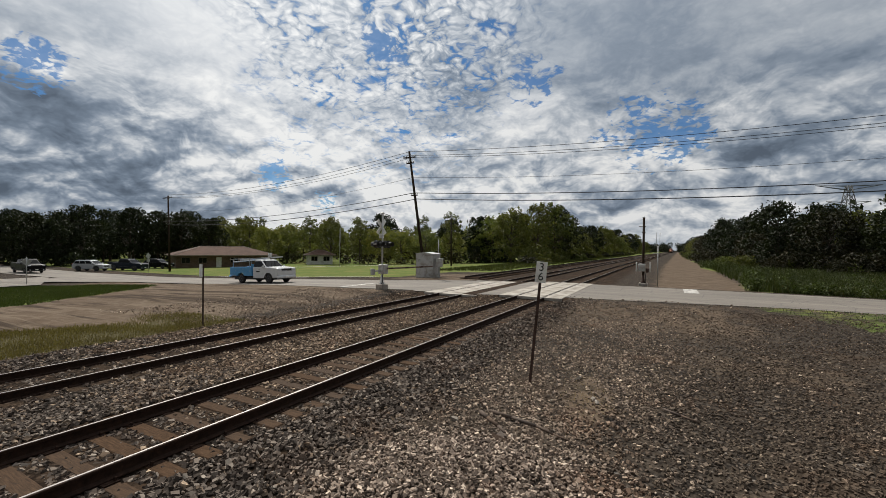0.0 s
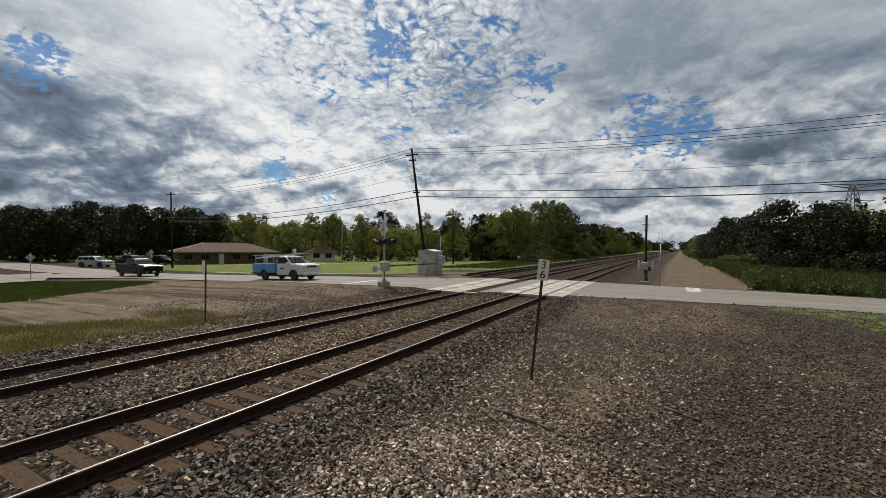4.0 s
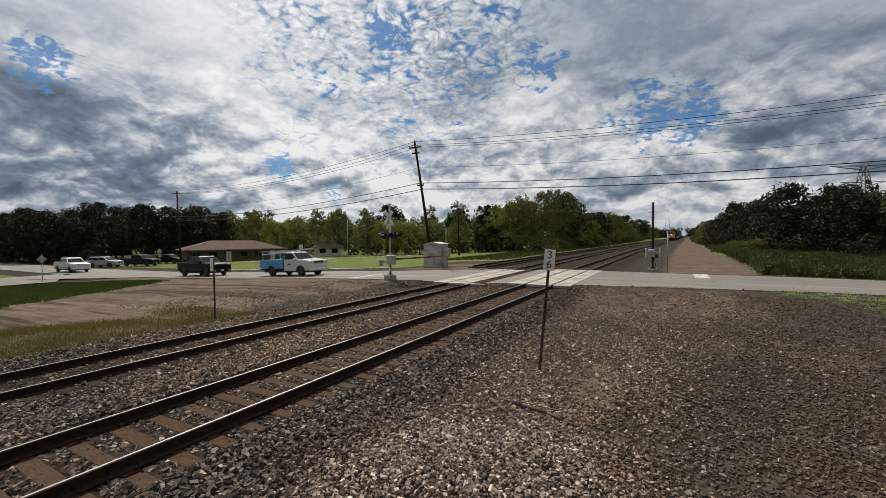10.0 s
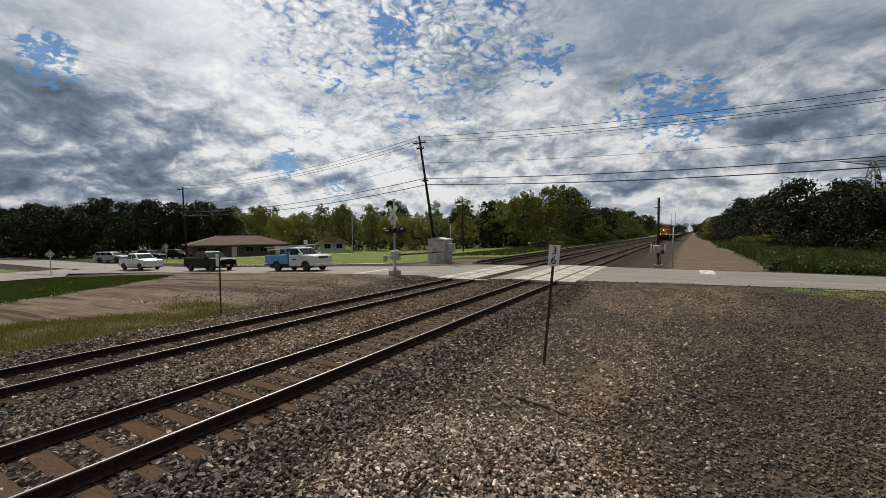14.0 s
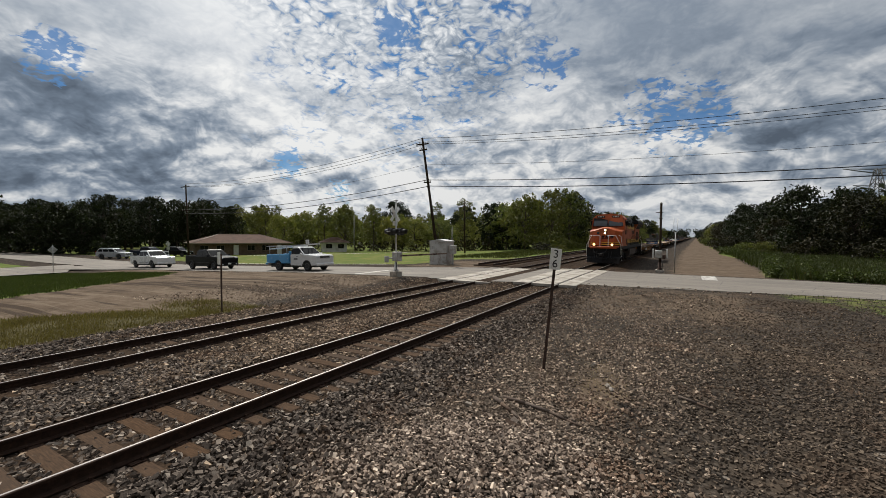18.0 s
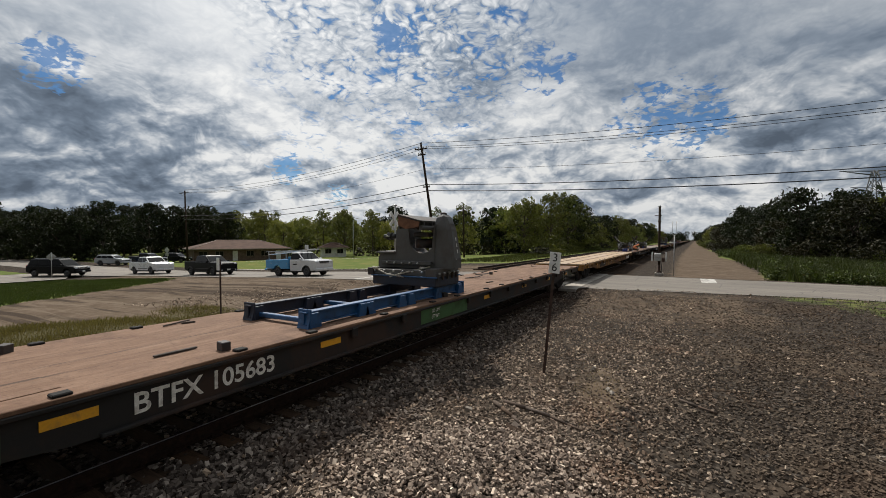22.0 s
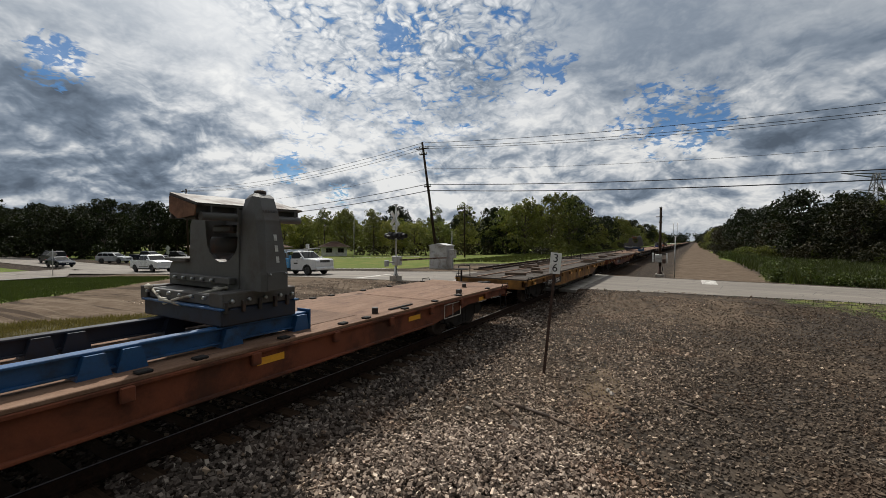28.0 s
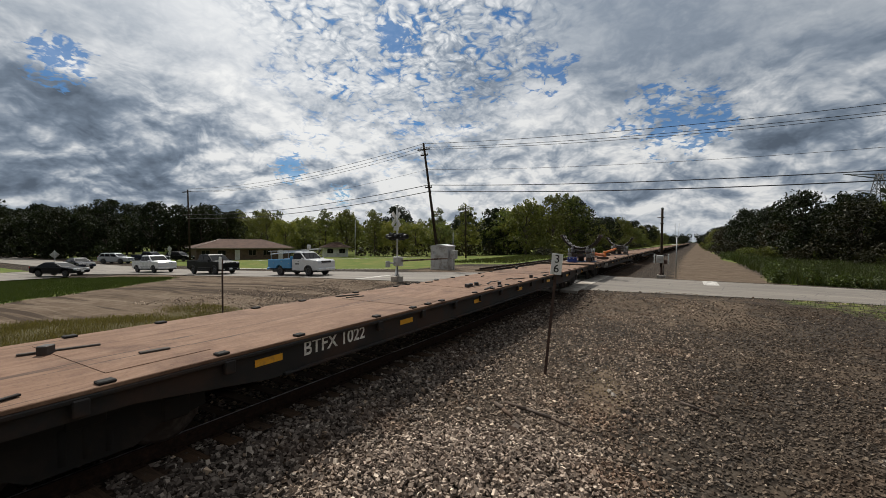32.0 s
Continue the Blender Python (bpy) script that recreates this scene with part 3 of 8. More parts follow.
def zones(x, y):
    """How much green grass, bare dirt and dry grass there is."""
    x = x - bend(y)
    grass = np.clip((-x - 60) / 10, 0, 1) * (y < 20)
    verge = np.clip((-16.5 - 0.83 * np.clip(y, 0, 40) - x) / 1.2 + 0.5, 0, 1) * np.clip((21.2 - 0.036 * np.clip(-34 - x, 0, 30) ** 1.7 - y) / 0.8 + 0.5, 0, 1)
    grass = np.maximum(grass, verge * (x > -54) * (y > -40))
    lawn = np.clip((-x - 17) / 3, 0, 1) * np.clip((y - 34 - 0.02 * (x + 20) ** 2 * (x > -20)) / 3, 0, 1)
    grass = np.maximum(grass, lawn)
    grass = np.maximum(grass, np.clip((-x - 11.5) / 2, 0, 1) * np.clip((y - 46) / 6, 0, 1))
    edge = 12.2 + 1.2 * np.sin(y * 0.13) - 1.0 * np.clip((y - 60) / 60, 0, 1)
    grass = np.maximum(grass, np.clip((x - edge) / 1.5, 0, 1) * np.clip((y - 37) / 3, 0, 1))
    grass = np.maximum(grass, np.clip((x - 8.9 - 1.05 * np.clip(22.9 - y, 0, 40)) / 1.6, 0, 1) * (y < 30) * 0.48)
    grass = np.maximum(grass, np.clip((x - 20) / 4, 0, 1) * (np.abs(y - 28) > 6))
    grass = np.maximum(grass, 0.9 * np.clip((-y - 6) / 10, 0, 1) * (np.abs(x + 2) > 8))
    dirt = band(x, -40, -9.5, 3) * band(y, 7.5, 23, 3)
    dirt = np.maximum(dirt, band(x, -46, -9.5, 3) * band(y, -30, 23, 2))
    dirt = np.maximum(dirt, band(x, 5.5, 12.6, 3) * (y > 33) * 0.9)
    dirt = np.maximum(dirt, band(x, -17, -8, 3) * band(y, 32, 44, 3) * 0.8)
    dirt = np.maximum(dirt, 0.9 * blob(x, y, 5.1 + 0.15 * (8.8 - y), 8.9, 0.55, 1.5, 0.9))
    dirt = np.maximum(dirt, 0.65 * band(y, 15, 24, 7) * band(x, 1.8, 10, 3))
    dirt = np.maximum(dirt, 0.45 * blob(x, y, 8.5, 13, 4, 3, 1.0))
    dry = np.clip((x + 18.9 - 0.96 * np.clip(y, -6, 20)) / 1.6 + 0.5, 0, 1) * np.clip((-8.3 - x) / 0.5 + 0.5, 0, 1) * (y < 10.5) * 0.9
    dry = np.maximum(dry, 0.6 * blob(x, y, -10, 10, 2.5, 1.5))
    return np.clip(grass, 0, 1), np.clip(dirt, 0, 1), np.clip(dry, 0, 1)


def axis_steps(lo, hi, parts):
    out = [lo]
    for to, step in parts:
        k = max(1, int(round((to - out[-1]) / step)))
        out += list(np.linspace(out[-1], to, k + 1)[1:])
    return np.array(out)


xs = axis_steps(-2500, 0, [(-400, 300), (-100, 20), (-40, 2.5), (-12, 0.7), (12, 0.25), (30, 1.0), (100, 8), (400, 60), (2500, 300)])
ys = axis_steps(-2500, 0, [(-400, 300), (-60, 30), (-6, 3), (20, 0.3), (46, 0.4), (100, 2), (400, 12), (800, 80), (3500, 450)])
X, Y = np.meshgrid(xs, ys)
Z = ground_z(X, Y)
nx, ny = len(xs), len(ys)
idx = np.arange(nx * ny).reshape(ny, nx)
quads = np.stack([idx[:-1, :-1], idx[:-1, 1:], idx[1:, 1:], idx[1:, :-1]], -1).reshape(-1, 4)
me = array_mesh("ground", np.stack([X, Y, Z], -1).reshape(-1, 3), quads, M["ground"], True)
zone = me.color_attributes.new("zones", "FLOAT_COLOR", "POINT")
g_, d_, w_ = zones(X, Y)
zone.data.foreach_set("color", np.stack([g_, d_, w_, np.ones_like(g_)], -1).astype(np.float32).ravel())
tagged(new("ground", me), "grey gravel and tan dirt ground with patches of green and dry grass", "ground", kind="structure")


def strip_mesh(name, xs_, y0, y1, zfun, mat, thick=0.0, rows=6):
    v, q = [], []
    for x in xs_:
        a, b = y0(x), y1(x)
        for k in range(rows + 1):
            y = a + (b - a) * k / rows
            v.append((x, y, zfun(x, y)))
    n = rows + 1
    for i in range(len(xs_) - 1):
        for k in range(rows):
            q.append((i * n + k, (i + 1) * n + k, (i + 1) * n + k + 1, i * n + k + 1))
    return array_mesh(name, v, q, mat, False)


def road_z(x, y):
    return float(interp(x, ROAD))


def road_y0(x):
    return 22.9 - 6.5 * float(np.clip((-x - 40) / 16, 0, 1)) ** 2 * (1 if x > -58 else 0) - 0.0


def road_y1(x):
    return 32.3 - 2.2 * float(np.clip((-x - 9) / 8, 0, 1))


left = strip_mesh("road", [-400, -200, -120, -90, -70] + list(np.arange(-58, -7.6, 1.0)) + [-7.55], road_y0, road_y1, lambda x, y: road_z(x, y), M["asphalt"])
tagged(new("road", left), "worn grey asphalt road that dips away from the tracks", "road", kind="structure")
mid = strip_mesh("road", [-2.15, -1.9, -1.75], lambda x: 22.2, lambda x: 33.0, lambda x, y: road_z(x, y), M["asphalt"])
tagged(new("road", mid), "strip of grey asphalt road between two railway tracks", "road", kind="structure")
right = strip_mesh("road", [1.75, 3, 6, 9, 12, 18, 25, 40, 70, 120, 300], lambda x: 22.9 + min(1.7, 0.15 * max(0, x - 2)), lambda x: 32.6 - 0.02 * max(0, x - 2), lambda x, y: road_z(x, y), M["asphalt"])
tagged(new("road", right), "worn grey asphalt road with pale patches", "road", kind="structure")
side = strip_mesh("road", list(np.arange(-62, -46, 2.0)), lambda x: -60, lambda x: 22.6 - 5.5 * float(np.clip((x + 60) / 14, 0, 1)), lambda x, y: float(np.maximum(ground_z(x, y), interp(x, ROAD) - 0.1)) + 0.06, M["asphalt"], rows=30)
tagged(new("road", side), "side street of worn grey asphalt", "road", kind="structure")

TRACKS = [(0.0, 0.0, -120.0, 900.0), (-4.85, -0.15, -120.0, 900.0), (-9.8, -0.12, 36.5, 500.0)]
GAUGE = 0.7525
RAIL = [(-0.075, -0.171), (0.075, -0.171), (0.075, -0.157), (0.012, -0.14), (0.009, -0.05), (0.034, -0.038), (0.036, -0.008), (0.03, -0.002), (-0.03, -0.002), (-0.036, -0.008), (-0.034, -0.038), (-0.009, -0.05), (-0.012, -0.14), (-0.075, -0.157)]
plate_mesh = Geo().box((0, 0, -0.004), (0.3, 0.18, 0.014), 0.003).mesh("tie_plate", M["rail"])

tracks = []
for tx, tz, y0, y1 in TRACKS:
    label = "railway track with rust-brown rails and creosoted wooden ties"
    tr = thing("railway_track", pose(tx, 0, tz), label, "railway track", "railway tracks", "structure")
    tracks.append(tr)
    for s in (-1, 1):
        ways = [y0, 22] + [v for v in (30, 40, 50, 60, 70, 80, 90, 100, 110, 300, 600) if y0 < v < y1] + [y1]
        ways = sorted({v for v in ways if y0 <= v <= y1})
        rail = Geo().loft([[(s * GAUGE + u + float(bend(v)), v, w) for u, w in RAIL] for v in ways])
        part("rail", rail, M["rail"], tr)
        top = Geo().loft([[(s * GAUGE + u + float(bend(v)), v, w) for u, w in ((-0.016 - s * 0.006, -0.003), (0.016 - s * 0.006, -0.003), (0.013 - s * 0.006, 0.0), (-0.013 - s * 0.006, 0.0))] for v in ways])
        part("running_surface", top, M["railtop"], tr, "bright worn running surface of a rail")

# concrete panels of the crossing
for tx, tz, *_ in TRACKS[:2]:
    for k in range(4):
        ya = 22.1 + k * 2.75
        for x0, x1 in ((-1.72, -0.80), (-0.66, 0.66), (0.80, 1.72)):
            p = Geo().box(((x0 + x1) / 2, 0, -0.09), (x1 - x0 - 0.012, 2.72, 0.18), 0.012)
            ob = part("crossing_panel", p, M["concrete"], tracks[0 if tx == 0 else 1])
            ob.location = (0, ya + 1.36, 0.004)
tagged(new("road", strip_mesh("road", [-7.55, -7.0, -6.57], lambda x: 22.4, lambda x: 32.8, lambda x, y: -0.152, M["asphalt"])), "grey asphalt apron beside a railway crossing", "road", kind="structure")
tagged(new("road", strip_mesh("road", [-3.13, -2.6, -2.14], lambda x: 22.2, lambda x: 33.0, lambda x, y: road_z(x, y), M["asphalt"])), "grey asphalt between the crossing panels", "road", kind="structure")
line = strip_mesh("trim", list(np.arange(-14.4, -13.8, 0.1)), lambda x: 23.3, lambda x: 27.2, lambda x, y: road_z(x, y) + 0.004, M["white_line"])
tagged(new("trim", line), "worn white stop line on the asphalt", "road marking", kind="structure")
patch = strip_mesh("trim", [7.5, 8.3], lambda x: 29.4, lambda x: 32.4, lambda x, y: 0.005, M["white_line"])
tagged(new("trim", patch), "worn white stop line on the asphalt", "road marking", kind="structure")

# ---- ties and ballast ----
def tie_rows(y0, y1, seed):
    r = random.Random(seed)
    k = math.ceil(y0 / 0.495)
    while k * 0.495 < y1:
        yield k * 0.495 + r.uniform(-0.03, 0.03), r.uniform(-0.06, 0.06), r.uniform(-0.015, 0.006), r.uniform(-1.6, 1.6)
        k += 1


tie_shapes = [Geo().box((0, 0, -0.09), (2.6 + a, 0.23 + b, 0.18), 0.014).mesh("tie", M["tie"]) for a, b in ((0, 0), (0.06, 0.01), (-0.05, -0.015))]
spike = Geo().box((0, 0, 0.02), (0.03, 0.03, 0.05), 0.006).mesh("spike", M["rail"])
for ti, (tx, tz, *_) in enumerate(TRACKS):
    near = [(-3.0, 22.0), (-3.0, 22.0), (0, 0)][ti]
    r = random.Random(ti)
    for y, dx, dzz, turn in tie_rows(*near, ti):
        part("tie", r.choice(tie_shapes), None, tracks[ti], at=pose(dx, y, -0.178 + dzz, 0, 0, turn))
        if y < 16:
            for s in (-1, 1):
                part("tie_plate", plate_mesh, None, tracks[ti], at=pose(s * GAUGE, y, -0.172))
                for q in (-0.11, 0.11):
                    part("spike", spike, None, tracks[ti], at=pose(s * GAUGE + q, y + r.choice((-0.05, 0.05)), -0.168))
    rest = Geo()
    for y, dx, dzz, turn in tie_rows(33.2 if ti < 2 else 36.6, 200, ti + 9):
        rest.box((0, 0, -0.09), (2.6, 0.23, 0.18), 0, pose(dx + float(bend(y)), y, -0.178 + dzz, 0, 0, turn))
    o = part("far_ties", rest, M["tie"], tracks[ti])
    o["kind"] = "stuff"

CUBE = np.array([(-1, -1, -1), (1, -1, -1), (1, 1, -1), (-1, 1, -1), (-1, -1, 1), (1, -1, 1), (1, 1, 1), (-1, 1, 1)], float)
CUBE_F = np.array([(0, 3, 2, 1), (4, 5, 6, 7), (0, 1, 5, 4), (1, 2, 6, 5), (2, 3, 7, 6), (3, 0, 4, 7)])


def stones(name, x, y, z, size, label, seed, mat):
    """Angular stones, each a squashed, jittered block turned at random."""
    r = np.random.default_rng(seed)
    n = len(x)
    v = np.repeat(CUBE[None], n, 0) * r.uniform(0.55, 1.0, (n, 8, 3))
    v *= (size[:, None] * r.uniform(0.55, 1.15, (n, 3)) * np.array([1.15, 0.9, 0.62]))[:, None, :]
    q = r.normal(size=(n, 4)) * np.array([1.0, 0.35, 0.35, 1.0])
    q /= np.linalg.norm(q, axis=1)[:, None]
    w, a, b, c = q.T
    rot = np.stack([np.stack([1 - 2 * (b * b + c * c), 2 * (a * b - c * w), 2 * (a * c + b * w)], -1),
                    np.stack([2 * (a * b + c * w), 1 - 2 * (a * a + c * c), 2 * (b * c - a * w)], -1),
                    np.stack([2 * (a * c - b * w), 2 * (b * c + a * w), 1 - 2 * (a * a + b * b)], -1)], 1)
    v = np.einsum("nij,nkj->nki", rot, v) + np.stack([x, y, z], -1)[:, None, :]
    f = (np.arange(n)[:, None, None] * 8 + CUBE_F[None]).reshape(-1, 4)
    ob = new(name, array_mesh(name, v.reshape(-1, 3), f, mat))
    return tagged(ob, label, "gravel", kind="stuff")


def scatter(x0, x1, y0, y1, per, seed, keep):
    r = np.random.default_rng(seed)
    n = int((x1 - x0) * (y1 - y0) * per)
    x, y = r.uniform(x0, x1, n), r.uniform(y0, y1, n)
    k = r.uniform(size=n) < keep(x, y)
    return x[k], y[k], r.uniform(size=int(k.sum()))


def off_ties(x, y):
    ok = np.ones_like(x)
    for tx, *_ in TRACKS[:2]:
        d = np.abs((y / 0.495) - np.round(y / 0.495)) * 0.495
        ok = np.where((np.abs(x - tx) < 1.36) & (d < 0.135), 0.06, ok)
        for s in (-1, 1):
            ok = np.where(np.abs(x - tx - s * GAUGE) < 0.1, 0, ok)
    return ok


def sight(x, y):
    """Thins the stones with distance from the standing place, and leaves out what lies behind it."""
    d = np.hypot(x - EYE[0], y - EYE[1])
    return np.clip(9.5 / np.maximum(d, 1), 0.1, 1) ** 2 * (d > 2.6) * (y > 0.1 + 0.12 * np.abs(x))


def bed_keep(x, y):
    return sight(x, y) * off_ties(x, y) * np.clip((2.9 - x) / 0.8, 0, 1) * np.clip((x + 8.4) / 0.8, 0, 1) * (y < 22)


x, y, u = scatter(-8.4, 2.9, 0.3, 22, 560, 31, bed_keep)
low = np.where((np.abs(x) < 1.36) | (np.abs(x + 4.85) < 1.36), -0.03, 0.0)
tan = rng.uniform(size=len(x)) < np.clip((0.9 - x) / 1.4, 0.08, 0.9) * np.clip((y - 3.5 + 0.25 * (x + 5)) / 4, 0.15, 1)
for pick, mat, label in ((~tan, "stone", "angular grey track ballast"), (tan, "stone_tan", "dusty tan track ballast")):
    stones("ballast", x[pick], y[pick], ground_z(x[pick], y[pick]) + 0.004 + 0.024 * u[pick] + low[pick], 0.024 + 0.026 * rng.uniform(size=int(pick.sum())), label, 32, M[mat])


def heap_at_yard(x, y, grow=1.0):
    return np.exp(-(((x - 4.5) / (1.75 * grow)) ** 2 + ((y - 4.2) / (1.6 * grow)) ** 2) ** 2)


def yard_keep(x, y):
    thin = 0.5 + 0.5 * np.clip(np.sin(x * 1.7 + np.sin(y * 0.9) * 1.3) * np.sin(y * 1.1 + 0.6) + 0.35, 0, 1)
    side = np.clip((x - 2.0) / 0.9, 0, 1)
    straw = 1 - 0.85 * np.exp(-(((x - 5.1 - 0.15 * (8.8 - y)) / 0.5) ** 2 + ((y - 8.9) / 1.2) ** 2))
    return sight(x, y) * side * thin * straw * (1 - 0.8 * heap_at_yard(x, y)) * (y < 22)


x, y, u = scatter(2.0, 13.5, 0.3, 22, 640, 33, yard_keep)
dark = rng.uniform(size=len(x)) < np.clip((x - 5.4 - 0.12 * np.clip(y - 9, 0, 20)) / 2.6 + 0.25, 0.1, 0.95)
for pick, mat, label in ((~dark, "gravel", "loose grey and brown gravel"), (dark, "gravel_dark", "packed dark gravel")):
    big = 0.026 if mat == "gravel" else 0.02
    stones("gravel", x[pick], y[pick], ground_z(x[pick], y[pick]) + 0.001 + 0.012 * u[pick], 0.016 + big * rng.uniform(size=int(pick.sum())) ** 2, label, 34, M[mat])
x, y, u = scatter(2.2, 7.2, 1.6, 6.8, 900, 35, lambda x, y: heap_at_yard(x, y) * (np.hypot(x - EYE[0], y) > 2.3))
stones("gravel_heap", x, y, ground_z(x, y) + 0.006 + 0.03 * u, 0.016 + 0.022 * rng.uniform(size=len(x)) ** 1.5, "low heap of clean pale crushed stone", 36, M["heap"])


def edge_keep(x, y):
    return np.clip(1.2 - np.abs(y - 22.7 - np.clip(0.15 * (x - 2), 0, 1.7) - 0.5 * np.sin(x * 1.3)) / 0.8, 0, 1) * 0.8


x, y, u = scatter(1.9, 24, 21.3, 24.2, 26, 39, edge_keep)
stones("gravel", x, y, np.maximum(ground_z(x, y), np.where(y > 22.9 + np.clip(0.15 * (x - 2), 0, 1.7), interp(x, ROAD), -9)) + 0.012, 0.018 + 0.022 * u, "gravel spilled over the edge of the road", 40, M["gravel"])

x, y, u = scatter(-17, -8.3, 9.5, 22.3, 60, 43, lambda x, y: np.clip((x + 17) / 5, 0.05, 1) * (0.35 + 0.65 * (np.sin(x * 1.1 + y * 0.7) * np.sin(y * 0.9) > -0.1)))
stones("gravel", x, y, ground_z(x, y) + 0.008, 0.018 + 0.03 * u ** 2, "loose gravel strewn over the dirt yard", 44, M["gravel"])

# ---- trees and grass ----
def leaf_cloud(centres, radii, per, size, seed, flat=0.75):
    """Many small leaf clumps round each centre; every leaf spray is a bent pair of quads."""
    r = np.random.default_rng(seed)
    n = len(centres) * per
    c = np.repeat(np.asarray(centres, float), per, 0)
    rad = np.repeat(np.asarray(radii, float), per)
    d = r.normal(size=(n, 3))
    d /= np.linalg.norm(d, axis=1)[:, None]
    d[:, 2] *= flat
    p = c + d * (rad * r.uniform(0.35, 1.0, n) ** 0.5)[:, None]
    a = r.normal(size=(n, 3))
    a /= np.linalg.norm(a, axis=1)[:, None]
    b = np.cross(a, r.normal(size=(n, 3)))
    b /= np.linalg.norm(b, axis=1)[:, None]
    s = size * r.uniform(0.55, 1.35, n)[:, None]
    k = np.cross(a, b) * s * 0.35
    v = np.stack([p - a * s, p - b * s * 0.55 + k, p + a * s, p + b * s * 0.55 + k], 1).reshape(-1, 3)
    f = np.arange(n * 4).reshape(-1, 4)
    return v, f


def tree_parts(name, height, spread, trunk_r, leaf, label, seed, clumps=70, per=34, size=0.26, base=0.3, lean=0.0):
    r = np.random.default_rng(seed)
    t = thing(name, pose(0, 0, 0), label, "tree")
    g = Geo()
    pts = [(lean * height * k * k + r.normal() * 0.12, r.normal() * 0.12, height * 0.8 * k) for k in (0, 0.2, 0.45, 0.7, 1)]
    pts[0] = (0, 0, -0.3)
    for k, (a, b) in enumerate(zip(pts, pts[1:])):
        g.tube(a, b, trunk_r * (1 - k * 0.2), trunk_r * (0.8 - k * 0.19), 8, False)
    cs, rs = [], []
    for k in range(clumps):
        h = base + (1 - base) * r.uniform() ** 0.8
        wide = spread * (0.35 + 0.75 * math.sin(math.pi * min(1, (h - base) / (1 - base) * 0.82 + 0.16)))
        a, d = r.uniform(0, 6.283), wide * r.uniform(0.25, 1.0) ** 0.6
        ax = np.array([np.interp(h * height, [p[2] for p in pts], [p[i] for p in pts]) for i in (0, 1)])
        c = np.array([ax[0] + d * math.cos(a), ax[1] + d * math.sin(a), h * height * r.uniform(0.93, 1.03)])
        cs.append(c)
        rs.append(spread * r.uniform(0.16, 0.34))
        if k % 5 == 0:
            z0 = max(height * base * 0.7, c[2] - d * 0.9)
            s = (np.interp(z0, [p[2] for p in pts], [p[0] for p in pts]), np.interp(z0, [p[2] for p in pts], [p[1] for p in pts]), z0)
            m_ = tuple((np.array(s) + c) / 2 + np.array([0, 0, 0.12 * d]))
            g.tube(s, m_, trunk_r * 0.38, trunk_r * 0.24, 5, False).tube(m_, tuple(c), trunk_r * 0.24, trunk_r * 0.07, 5, False)
    part("trunk", g, M["bark"], t)
    v, f = leaf_cloud(cs, rs, per, size, seed + 50)
    ob = new("crown", array_mesh("crown", v, f, M[leaf]))
    ob.parent = t
    return t


PROTO = {
    "oak": tree_parts("tree", 12.5, 4.6, 0.32, "leaf_shaded", "dark green spreading oak with a dense crown", 11, 90, 36, 0.3, 0.22),
    "oak2": tree_parts("tree", 11.5, 5.2, 0.3, "leaf_shaded", "broad dark green oak with an uneven crown", 12, 95, 36, 0.3, 0.2),
    "elm": tree_parts("tree", 12.0, 3.8, 0.26, "leaf_mid", "mid-green elm with a ragged open crown", 13, 74, 34, 0.27, 0.25),
    "elm2": tree_parts("tree", 10.5, 4.2, 0.24, "leaf_mid", "mid-green bushy elm at the wood's edge", 14, 80, 34, 0.27, 0.14),
    "willow": tree_parts("tree", 10.0, 4.0, 0.22, "leaf_light", "light green young willow with an airy crown", 15, 74, 34, 0.26, 0.16),
    "scrub": tree_parts("tree", 9.5, 4.4, 0.2, "leaf_olive", "olive-brown scrub tree with drying leaves", 16, 84, 34, 0.27, 0.08),
    "thin": tree_parts("tree", 13.5, 2.6, 0.2, "leaf_mid", "tall thin tree with sparse tufts of leaves", 17, 46, 28, 0.26, 0.45),
    "bush": tree_parts("bush", 3.2, 2.3, 0.08, "leaf_olive", "low olive-green bush beside the clearing", 18, 46, 26, 0.2, 0.05),
    "bush2": tree_parts("bush", 2.6, 2.4, 0.08, "leaf_mid", "low green bush beside the clearing", 19, 46, 26, 0.2, 0.05),
}
used_proto = set()


def plant(kind, x, y, scale, turn, stretch=1.0, group=""):
    m = pose(x, y, float(ground_z(x, y)) - 0.1, 0, 0, turn) @ Matrix.Diagonal((scale, scale, scale * stretch, 1))
    if kind not in used_proto:
        used_proto.add(kind)
        ob = PROTO[kind]
        ob.matrix_basis = m
    else:
        ob = copy_thing(PROTO[kind], Matrix.Identity(4))
        ob.matrix_basis = m
    tagged(ob, group=group)
    return ob


r_ = random.Random(5)


def polar(px, depth):
    """A place on the ground at a bearing, given as sideways per forward, and a forward distance."""
    a = radians(29.5)
    return EYE[0] - math.sin(a) * depth + math.cos(a) * px * depth, math.cos(a) * depth + math.sin(a) * px * depth


def by_house(x, y):
    """Ground kept free of trees: the house and the view to it, and the small outbuilding."""
    return (-96 < x < -60 and 38 < y < 72) or (-78 < x < -60 and 68 < y < 84)


